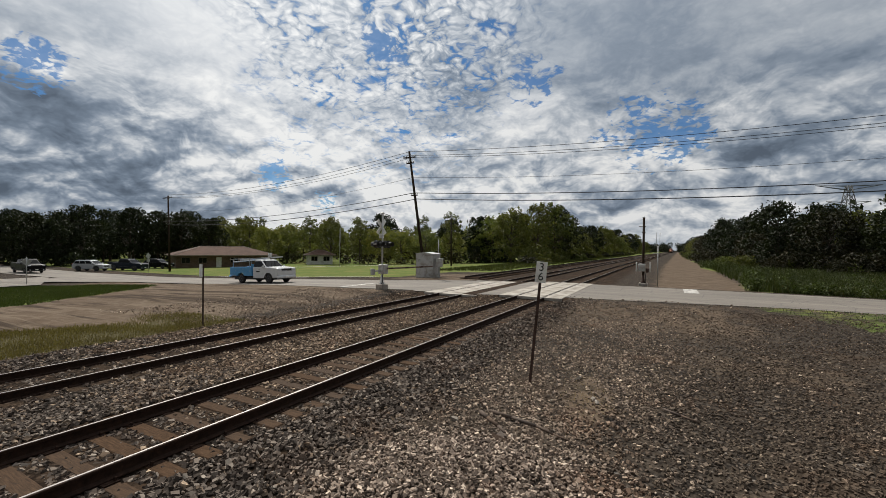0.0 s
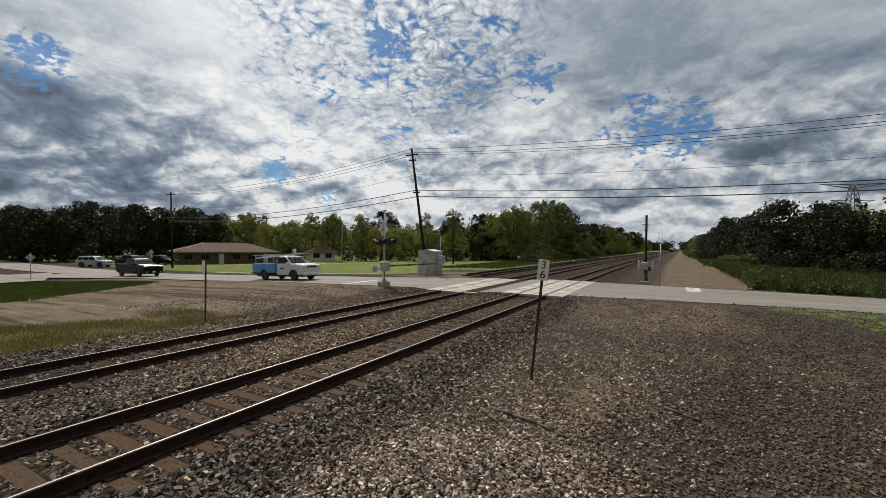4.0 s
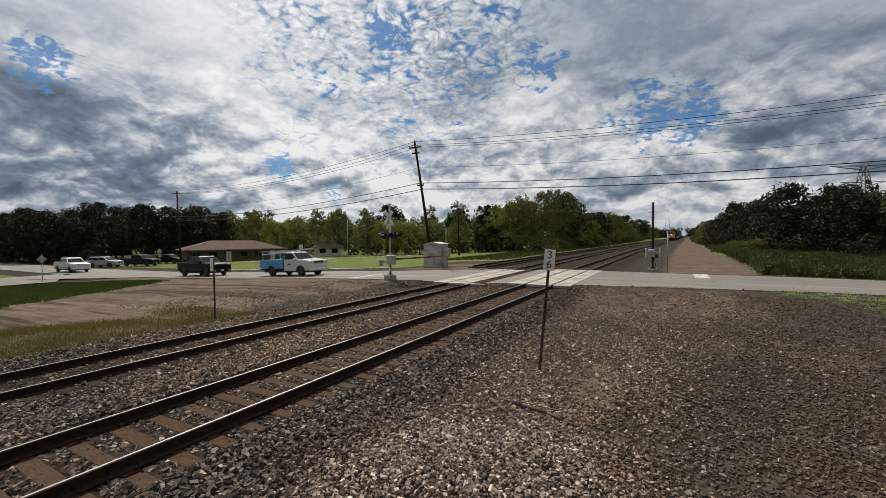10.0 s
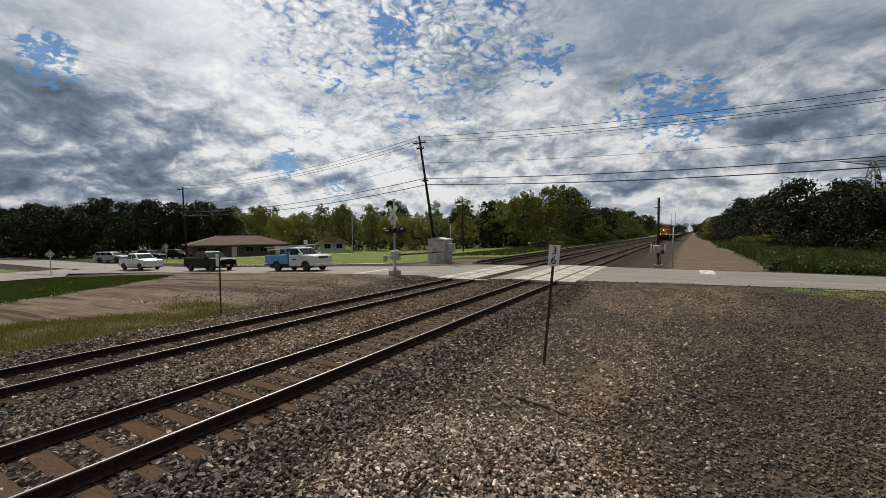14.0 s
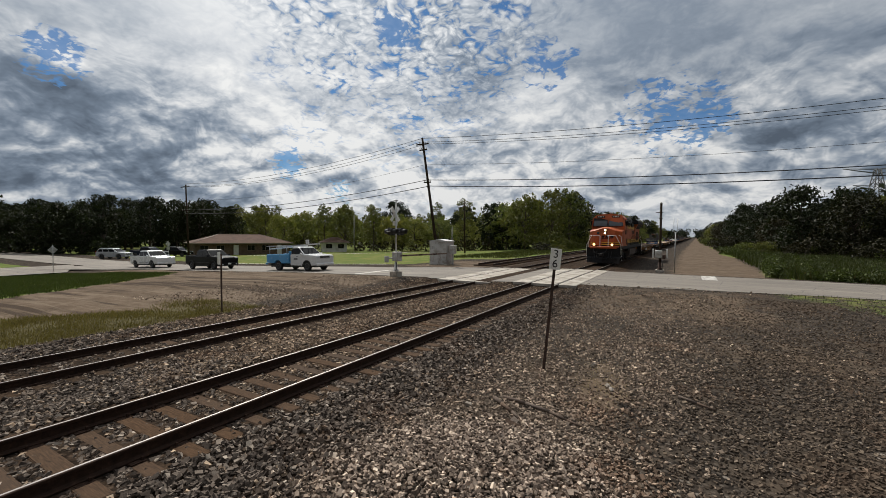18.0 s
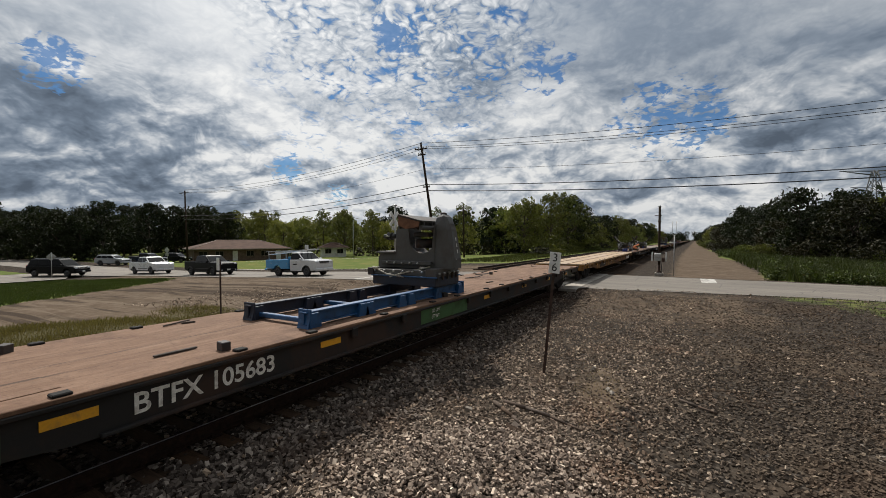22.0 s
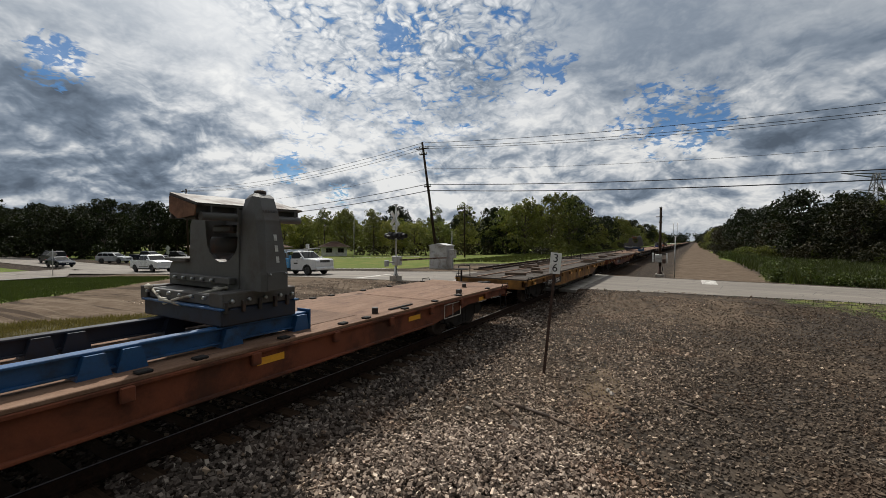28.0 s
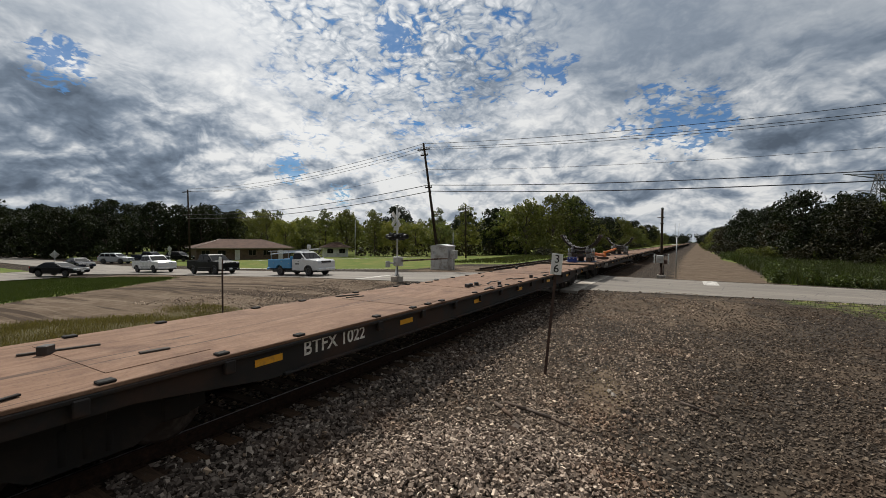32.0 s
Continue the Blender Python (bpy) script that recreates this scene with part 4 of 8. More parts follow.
# wood beyond the houses
for row, (dep, kinds) in enumerate(((86, "oak oak2 oak oak".split()), (100, "oak oak2 oak oak2 scrub".split()), (116, "oak2 oak oak oak2".split()))):
    k = 0
    px = -1.42 + row * 0.02
    while px < -0.5:
        x, y = polar(px, dep + r_.uniform(-5, 5))
        if not (x > -86 and y < 36) and not by_house(x, y):
            plant(r_.choice(kinds), x, y, r_.uniform(0.72, 0.98) * (1 + 0.06 * row), r_.uniform(0, 360), r_.uniform(0.9, 1.1), "wood behind the houses")
        px += r_.uniform(0.045, 0.075)
for row, dep in enumerate((112, 128, 150)):
    px = -0.5
    while px < 0.12:
        x, y = polar(px, dep + r_.uniform(-6, 6))
        if x < -24:
            kind = r_.choice("willow elm willow elm2 thin willow".split() if row < 2 else "elm oak thin".split())
            plant(kind, x, y, r_.uniform(0.8, 1.08) * (1 + 0.08 * row), r_.uniform(0, 360), r_.uniform(0.85, 1.1), "trees beyond the lawn")
        px += r_.uniform(0.04, 0.07)
# the wood along the left of the tracks
for row in range(3):
    y = 96 + row * 6
    while y < 520:
        x = float(bend(y)) - 25 - row * 8 + r_.uniform(-3, 3) - max(0, 110 - y) * 0.3
        plant(r_.choice("elm elm2 oak willow elm2".split()), x, y, r_.uniform(1.0, 1.3), r_.uniform(0, 360), r_.uniform(0.85, 1.1), "wood along the tracks")
        y += r_.uniform(6, 10) * (1 + y / 260)
# the wood on the other side
def wood_edge(y):
    return float(bend(y)) + float(np.interp(y, [20, 60, 72, 80, 86, 110, 190, 500], [46, 38, 31.5, 26.5, 23, 20, 17, 15.5]))


for row in range(3):
    y = 34 + row * 5
    while y < 520:
        x = wood_edge(y) + row * 6 + r_.uniform(-1.5, 2)
        plant(r_.choice("scrub oak elm2 scrub oak2".split()), x, y, r_.uniform(0.86, 0.98) * (1 + 0.04 * row) * float(np.interp(y, [62, 76, 92, 130], [1.16, 1.1, 0.86, 0.95])), r_.uniform(0, 360), r_.uniform(0.85, 1.05), "wood beside the dirt track")
        y += r_.uniform(5, 8) * (1 + y / 240)
y = 44
while y < 300:
    plant(r_.choice(("bush", "bush2")), wood_edge(y) - 4.5 + r_.uniform(-1.5, 1.5), y, r_.uniform(0.7, 1.2), r_.uniform(0, 360), r_.uniform(0.7, 1.1), "bushes along the wood")
    y += r_.uniform(4, 7) * (1 + y / 160)
y = 84
while y < 330:
    plant(r_.choice(("bush", "bush2")), float(bend(y)) - 19 + r_.uniform(-2, 1.5), y, r_.uniform(0.6, 1.0), r_.uniform(0, 360), r_.uniform(0.6, 1.0), "bushes along the tracks")
    y += r_.uniform(5, 9) * (1 + y / 160)


def blades(name, n, area, height, mat, label, width=0.02, seed=1, keep=None, bend=0.35):
    """Grass or weeds as thousands of thin bent blades."""
    r = np.random.default_rng(seed)
    x0, x1, y0, y1 = area
    x, y = r.uniform(x0, x1, n), r.uniform(y0, y1, n)
    if keep is not None:
        k = r.uniform(size=n) < keep(x, y)
        x, y = x[k], y[k]
    n = len(x)
    z = ground_z(x, y) - 0.02
    h = height * r.uniform(0.4, 1.25, n)
    a = r.uniform(0, 6.283, n)
    w = width * r.uniform(0.6, 1.4, n)
    dx, dy = np.cos(a), np.sin(a)
    b = bend * h * r.uniform(0.2, 1.2, n)
    ba = r.uniform(0, 6.283, n)
    bx, by = np.cos(ba) * b, np.sin(ba) * b
    v = np.stack([np.stack([x - dx * w, y - dy * w, z], -1), np.stack([x + dx * w, y + dy * w, z], -1),
                  np.stack([x + dx * w * 0.7 + bx * 0.35, y + dy * w * 0.7 + by * 0.35, z + h * 0.6], -1), np.stack([x - dx * w * 0.7 + bx * 0.35, y - dy * w * 0.7 + by * 0.35, z + h * 0.6], -1),
                  np.stack([x + bx, y + by, z + h], -1)], 1).reshape(-1, 3)
    i = np.arange(n)[:, None] * 5
    f = np.concatenate([i + [0, 1, 2], i + [0, 2, 3], i + [3, 2, 4]], 0)
    ob = new(name, array_mesh(name, v, f, mat))
    return tagged(ob, label, "grass", kind="stuff")


blades("tall_weeds", 50000, (11.0, 36, 37.5, 90), 0.95, M["weeds"], "tall green weeds between dirt track and wood", 0.035, 21, lambda x, y: np.clip((x - bend(y) - 12.3) / 2, 0, 1))
blades("tall_weeds", 26000, (10.0, 28, 90, 260), 1.1, M["weeds"], "tall green weeds along the dirt track", 0.09, 22, lambda x, y: np.clip((x - bend(y) - 11.8) / 2, 0, 1))
blades("short_grass", 30000, (8.5, 26, 8, 24.6), 0.1, M["grass"], "patchy short green grass beside the road", 0.012, 23, lambda x, y: zones(x, y)[0] ** 2 * 1.2 * (y < 22.9 + np.clip(0.15 * (x - 2), 0, 1.7)))
blades("short_grass", 150000, (-54, -17, 2, 23), 0.14, M["grass"], "short green roadside grass", 0.02, 24, lambda x, y: zones(x, y)[0])
blades("dry_grass", 150000, (-20, -8, -1, 11), 0.13, M["drygrass"], "dry olive grass beside the ballast", 0.007, 25, lambda x, y: zones(x, y)[2] * np.clip(0.65 + 0.5 * np.sin(x * 1.9 + np.sin(y * 1.3)) * np.sin(y * 1.6), 0.12, 1))
blades("dead_straw", 9000, (3.6, 6.6, 6.6, 11.4), 0.05, M["straw"], "flattened dead straw on the gravel", 0.006, 27, lambda x, y: np.exp(-(((x - 5.1 - 0.15 * (8.8 - y)) / 0.42) ** 2 + ((y - 8.9) / 1.1) ** 2)), 1.6)
blades("verge_grass", 30000, (-24, -11, 52, 300), 0.32, M["weeds"], "green verge grass along the tracks", 0.07, 26, lambda x, y: np.clip((bend(y) - x - 12.5) / 2, 0, 1))


def thicket(name, spots, height, wide, per, size, mat, label, seed):
    """A belt of leafage from the ground up, with an uneven top."""
    r = np.random.default_rng(seed)
    cs, rs = [], []
    for x, y in spots:
        if by_house(x, y):
            continue
        top = height * (0.7 + 0.45 * r.uniform())
        z0 = float(ground_z(x, y))
        k = max(2, int(top / (wide * 0.8)))
        for j in range(k):
            cs.append((x + r.normal() * wide * 0.5, y + r.normal() * wide * 0.5, z0 + top * (j + 0.4) / k))
            rs.append(wide * r.uniform(0.6, 1.1))
    v, f = leaf_cloud(cs, rs, per, size, seed + 1, 0.9)
    return tagged(new(name, array_mesh(name, v, f, M[mat])), label, "wood", kind="stuff")


r_ = random.Random(8)
thicket("undergrowth", [polar(-1.45 + 0.95 * k / 110, 84 + r_.uniform(-3, 6)) for k in range(110) if polar(-1.45 + 0.95 * k / 110, 84)[1] > 38 or polar(-1.45 + 0.95 * k / 110, 84)[0] < -92], 3.6, 1.5, 34, 0.34, "leaf_shaded", "dark undergrowth at the foot of the wood", 61)
thicket("far_wood", [polar(-1.5 + 1.0 * k / 90, 122 + r_.uniform(-4, 14)) for k in range(90)], 10.5, 2.6, 60, 0.6, "leaf_shaded", "dark dense wood behind the houses", 62)
thicket("undergrowth", [polar(-0.5 + 0.62 * k / 60, 108 + r_.uniform(-3, 5)) for k in range(60)], 3.0, 1.5, 30, 0.32, "leaf_olive", "olive undergrowth beyond the lawn", 63)
thicket("far_wood", [polar(-0.52 + 0.66 * k / 70, 160 + r_.uniform(-5, 20)) for k in range(70)], 11.0, 2.8, 60, 0.65, "leaf_mid", "mid-green wood beyond the lawn", 64)
thicket("undergrowth", [(float(bend(92 + k * k * 0.045 + k * 1.6)) - 23 + r_.uniform(-2, 2), 92 + k * k * 0.045 + k * 1.6) for k in range(80)], 4.5, 1.6, 36, 0.36, "leaf_mid", "green undergrowth along the tracks", 65)
thicket("far_wood", [(float(bend(100 + k * k * 0.06 + k * 2.2)) - 36 + r_.uniform(-4, 4), 100 + k * k * 0.06 + k * 2.2) for k in range(80)], 10.5, 2.6, 50, 0.6, "leaf_shaded", "dark dense wood along the tracks", 66)
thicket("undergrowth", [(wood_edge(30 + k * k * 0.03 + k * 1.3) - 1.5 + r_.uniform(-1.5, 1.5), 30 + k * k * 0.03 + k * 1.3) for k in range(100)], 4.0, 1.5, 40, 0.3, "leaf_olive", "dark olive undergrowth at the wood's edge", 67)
thicket("far_wood", [(wood_edge(28 + k * k * 0.04 + k * 1.8) + 9 + r_.uniform(-2, 4), 28 + k * k * 0.04 + k * 1.8) for k in range(100)], 10.0, 2.4, 56, 0.5, "leaf_shaded", "dark dense wood beside the dirt track", 68)

thicket("far_wood", [(float(bend(y)) + s_ * (7 + 55 * k / 30.0), y + r_.uniform(-30, 30)) for s_ in (-1, 1) for y in (760, 900) for k in range(30)], 13.0, 4.0, 60, 0.9, "leaf_shaded", "hazy dark wood far down the line", 74)


def weed_spots(n, seed):
    r = np.random.default_rng(seed)
    out = []
    while len(out) < n:
        y = 37.6 + 75 * r.uniform() ** 2.2
        edge = float(bend(y)) + 12.6 + 1.2 * math.sin(y * 0.13) - 1.0 * min(1, max(0, (y - 60) / 60))
        x = edge + (wood_edge(y) + 1 - edge) * r.uniform() ** 1.3
        if x > edge + 0.3:
            out.append((x, y))
    return out


thicket("weed_clumps", weed_spots(330, 5), 0.95, 0.42, 34, 0.11, "weed_leaf", "broad-leaved green weeds between dirt track and wood", 71)
thicket("weed_clumps", [(x + 4 + 0.25 * (90 - y), y) for x, y in weed_spots(60, 6) if x > 16], 1.9, 0.7, 60, 0.15, "weed_leaf", "mounds of green weeds before the wood", 72)
thicket("wood_foot", [(wood_edge(38 + k * 0.95) + r_.uniform(-1, 2.5), 38 + k * 0.95) for k in range(90)], 7.0, 1.5, 42, 0.3, "leaf_shaded", "dark leafy edge of the wood", 73)

# ---- poles, wires, crossing equipment ----
def utility_pole(x, y, height, lean_x, lean_y, arms, label):
    z = float(ground_z(x, y))
    t = thing("utility_pole", pose(x, y, z), label, "utility pole", "utility poles")
    top = Vector((lean_x, lean_y, height))
    part("pole", Geo().tube((0, 0, -0.4), tuple(top), 0.17, 0.11, 12), M["pole_wood"], t)
    for h, half, braced in arms:
        c = top * (h / height)
        part("crossarm", Geo().box((c.x, c.y - 0.14, c.z), (half * 2, 0.1, 0.12), 0.01), M["pole_wood"], t)
        for s in (-1, 1):
            if braced:
                part("brace", Geo().tube((c.x + s * half * 0.55, c.y - 0.16, c.z - 0.04), (c.x, c.y - 0.12, c.z - 0.55), 0.015, n=5), M["galv"], t)
            for u in (0.92, 0.45):
                p = (c.x + s * half * u, c.y - 0.14, c.z + 0.06)
                part("insulator", Geo().lathe([(0.02, 0), (0.02, 0.06), (0.055, 0.07), (0.035, 0.1), (0.055, 0.115), (0.03, 0.16), (0.015, 0.17)], p, 2, 8), M["alu"], t)
    return t, Vector((x, y, z)), top


def cable(name, pts, sag, r, label):
    g, line = Geo(), []
    for a, b in zip(pts, pts[1:]):
        a, b = Vector(a), Vector(b)
        k = 20
        line += [a.lerp(b, i / k) - Vector((0, 0, 4 * sag * (i / k) * (1 - i / k))) for i in range(1 if line else 0, k + 1)]
    g.path([tuple(p) for p in line], r, 5)
    return tagged(part(name, g, M["wire"]), label, "cable", "overhead wires")


POLE_A, POLE_B, POLE_C = (-15.9, 38.2), (-66.0, 40.0), (42.0, 36.5)
pa, oa, ta = utility_pole(*POLE_A, 13.3, -1.85, -0.6, ((12.6, 0.75, True), (12.0, 0.45, False), (8.6, 0.4, False)), "leaning dark wooden utility pole with crossarms")
pb, ob_, tb = utility_pole(*POLE_B, 12.6, -0.7, 0, ((12.2, 1.3, True), (8.2, 1.2, True)), "dark wooden utility pole with two crossarms")
pc, oc, tc_ = utility_pole(*POLE_C, 13.0, 0, 0, ((12.4, 0.9, True), (8.6, 0.5, False)), "dark wooden utility pole with crossarms")


def along(o, top, h, side=0.0):
    return o + top * (h / top.z) + Vector((0, side, 0.15))


for h, side, sag, r in ((13.1, 0.0, 1.1, 0.022), (12.6, 0.5, 1.2, 0.02), (12.6, -0.5, 1.2, 0.02), (10.4, 0.2, 1.1, 0.014), (8.7, -0.2, 0.9, 0.035), (8.1, 0.2, 0.9, 0.04)):
    cable("overhead_wire", [along(ob_, tb, h - 0.5, side), along(oa, ta, h, side), along(oc, tc_, h - 0.4, side)], sag, r, "black overhead wire slung between wooden poles")

t2, o2, tt2 = utility_pole(-32.0, 76.0, 10.5, -0.2, 0, (), "slim dark wooden pole by the trees")
t3, o3, tt3 = utility_pole(-72.0, 88.0, 9.0, 0, 0, (), "slim pale wooden pole on the lawn")
t4, o4, tt4 = utility_pole(9.2, 520.0, 12.0, 0, 0, (), "signal post far down the line")

# equipment shelter
bx, by = -14.9, 37.0
bz = float(ground_z(bx, by))
sh = thing("equipment_shelter", pose(bx, by, bz, 0, 0, 4), "weathered aluminium equipment shelter on a gravel pad", "cabinet")
part("body", Geo().box((0, 0, 1.22), (1.9, 1.75, 2.3), 0.02), M["alu"], sh)
part("roof", Geo().prism([(-1.02, 2.36), (1.02, 2.36), (1.02, 2.42), (0, 2.6), (-1.02, 2.42)], -0.96, 0.96, axis=1), M["alu"], sh)
part("base", Geo().box((0, 0, 0.04), (2.0, 1.85, 0.14), 0.01), M["concrete"], sh)
part("door", Geo().box((0.35, -0.885, 1.2), (0.8, 0.03, 1.95), 0.01), M["alu"], sh)
part("door_handle", Geo().box((0.05, -0.92, 1.15), (0.03, 0.05, 0.16), 0.008), M["black"], sh)
part("vent", Geo().box((-0.5, -0.885, 1.75), (0.4, 0.03, 0.25), 0.008), M["galv"], sh)
mb = thing("meter_cabinet", pose(bx + 1.45, by - 0.3, bz), "small grey electrical cabinet on a post", "cabinet")
part("post", Geo().box((0, 0, 0.65), (0.12, 0.12, 1.3), 0.01), M["galv"], mb)
part("body", Geo().box((0, 0, 1.55), (0.62, 0.4, 0.8), 0.02), M["alu"], mb)
part("lid", Geo().box((0, 0, 1.97), (0.68, 0.46, 0.04), 0.01), M["alu"], mb)
ant = thing("whip_antenna", pose(bx + 0.3, by + 1.6, bz), "thin white whip antenna on a pole", "antenna")
part("mast", Geo().tube((0, 0, -0.2), (0, 0, 3.9), 0.045, 0.03, 8), M["galv"], ant)

M["red"] = plain("signal_red", (0.35, 0.02, 0.015), 0.3)
M["gate"] = plain("faded_gate_arm", (0.16, 0.11, 0.085), 0.8, 0, (0.07, 0.05, 0.04), 0.4, 3)
M["hood"] = plain("signal_black", (0.02, 0.02, 0.02), 0.6)


def crossing_signal(x, y, turn, arm_len, arm_down, label):
    """A crossing mast: X-shaped sign, flashing lights on a crossbar, gate gear and its arm."""
    z = float(ground_z(x, y))
    t = thing("crossing_signal", pose(x, y, z, 0, 0, turn), label, "crossing signal", "crossing signals")
    part("foundation", Geo().box((0, 0, 0.12), (0.6, 0.6, 0.5), 0.03), M["concrete"], t)
    part("mast", Geo().tube((0, 0, 0.3), (0, 0, 5.0), 0.06, n=12), M["alu"], t)
    part("base_collar", Geo().lathe([(0.2, 0), (0.2, 0.06), (0.11, 0.16), (0.09, 0.6), (0.07, 0.62)], (0, 0, 0.36), 2, 12), M["alu"], t)
    for s in (-1, 1):
        blade = part("crossbuck_blade", Geo().box((0, 0, 0), (0.03, 1.16, 0.23), 0.006), M["signwhite"], t)
        blade.matrix_basis = pose(-0.1 - 0.016 * s, 0, 4.15, 50 * s, 0, 0)
        word = Geo()
        for k in range(4):
            word.box((-0.019, -0.42 + k * 0.11 + (0.42 if k > 1 else 0), 0), (0.004, 0.08, 0.12))
        part("lettering", word, M["hood"], blade)
    part("plate", Geo().box((-0.1, 0, 3.55), (0.02, 0.45, 0.3), 0.004), M["signwhite"], t)
    part("crossbar", Geo().tube((0, -0.85, 3.0), (0, 0.85, 3.0), 0.035, n=8), M["alu"], t)
    for f in (-1, 1):
        for s in (-1, 1):
            lamp = part("light_unit", Geo().lathe([(0.26, 0), (0.26, 0.02), (0.14, 0.03), (0.12, 0.14), (0.04, 0.16)], (0, 0, 0), 0, 16), M["hood"], t)
            lamp.matrix_basis = pose(f * 0.16, s * 0.42, 3.0, 0, 0, 180 if f > 0 else 0)
            part("hood", Geo().lathe([(0.155, 0), (0.155, -0.36), (0.145, -0.36), (0.145, 0)], (0, 0, 0), 0, 14), M["hood"], lamp)
            part("lens", Geo().lathe([(0.13, -0.01), (0.08, -0.025), (0.01, -0.03)], (0, 0, 0), 0, 14), M["red"], lamp)
    part("gear_box", Geo().box((0.05, 0.05, 1.35), (0.55, 0.45, 0.62), 0.04), M["alu"], t)
    part("counterweight_arm", Geo().box((0, -0.35, 1.25), (0.06, 1.0, 0.1), 0.01), M["alu"], t)
    part("counterweight", Geo().box((0, -0.85, 1.2), (0.16, 0.3, 0.4), 0.02), M["galv"], t)
    part("cable_loop", Geo().path([(0.1, -0.1, 1.05), (0.25, -0.2, 0.8), (0.22, -0.2, 0.5), (0.05, -0.15, 0.3)], 0.025), M["wire"], t)
    part("bell", Geo().lathe([(0.02, 0), (0.14, 0.02), (0.13, 0.08), (0.05, 0.12)], (0, 0, 5.0), 2, 12), M["galv"], t)
    arm = part("gate_arm", Geo().box((0, arm_len / 2, 0), (0.04, arm_len, 0.11), 0.008), M["gate"], t, "faded brown and pale striped gate arm")
    arm.matrix_basis = pose(0.33, 0.1, 1.4, 0 if arm_down else 84, 0, 0)
    n = int(arm_len / 0.8)
    for k in range(n):
        if k % 2 == 0:
            part("stripe", Geo().box((0, k * 0.8 + 0.4, 0), (0.046, 0.4, 0.115)), M["rustpost"], arm)
    return t


crossing_signal(-10.1, 22.6, -8, 5.0, True, "crossing signal mast with crossbuck, lights and lowered gate")


def signal_mast(x, y, label):
    """A dark mast seen along its crossing arm: gear box, brackets, counterweights, conduit and twin antenna."""
    z = float(ground_z(x, y))
    t = thing("crossing_signal", pose(x, y, z, 0, 0, 0), label, "crossing signal", "crossing signals")
    part("foundation", Geo().box((0, 0, 0.1), (0.62, 0.62, 0.46), 0.03), M["concrete"], t)
    part("base_collar", Geo().lathe([(0.2, 0), (0.2, 0.06), (0.11, 0.16), (0.09, 0.6), (0.07, 0.62)], (0, 0, 0.33), 2, 12), M["rustpost"], t)
    part("mast", Geo().tube((0, 0, 0.3), (0, 0, 5.5), 0.085, n=12), M["pole_wood"], t)
    part("mast_cap", Geo().lathe([(0.1, 0), (0.11, 0.05), (0.03, 0.1)], (0, 0, 5.5), 2, 12), M["galv"], t)
    part("crossbar", Geo().tube((-0.34, 0, 4.8), (0.16, 0, 4.8), 0.03, n=8), M["rustpost"], t)
    box = part("gear_box", Geo().box((-0.1, -0.05, 1.55), (0.5, 0.45, 0.6), 0.04), M["alu"], t)
    part("cover_bolt", Geo().lathe([(0.03, 0), (0.03, 0.04), (0.01, 0.05)], (-0.1, -0.3, 1.75), 1, 6), M["galv"], box)
    for q in (-0.36, 0.36):
        part("bracket", Geo().box((q * 1.35, -0.1, 1.6), (0.09, 0.12, 0.72), 0.015), M["signwhite"], t, "pale painted bracket")
        part("arm_support", Geo().box((q, 0.35, 1.85), (0.07, 0.95, 0.09), 0.01), M["rustpost"], t)
    part("counterweight", Geo().box((0.3, -0.35, 1.35), (0.22, 0.3, 0.34), 0.03), M["rustpost"], t)
    part("conduit", Geo().path([(0.12, -0.05, 1.2), (0.2, -0.1, 0.7), (0.13, -0.12, 0.2)], 0.03), M["wire"], t)
    part("bell", Geo().lathe([(0.02, 0), (0.14, 0.02), (0.13, 0.08), (0.05, 0.12)], (0.0, -0.12, 4.3), 2, 12), M["rustpost"], t)
    return t


signal_mast(4.9, 36.9, "dark crossing signal mast with gear box beside dirt track")
twin = thing("twin_antenna", pose(5.9, 38.4, float(ground_z(5.9, 38.4))), "thin pole with a forked twin antenna", "antenna")
part("mast", Geo().tube((0, 0, -0.2), (0, 0, 3.3), 0.035, n=8), M["galv"], twin)
for q in (-1, 1):
    part("rod", Geo().path([(0, 0, 3.2), (q * 0.12, 0, 3.35), (q * 0.14, 0, 4.4)], 0.02), M["galv"], twin)
part("crossbar", Geo().tube((-0.35, 0, 2.7), (0.1, 0, 2.7), 0.03), M["galv"], twin)


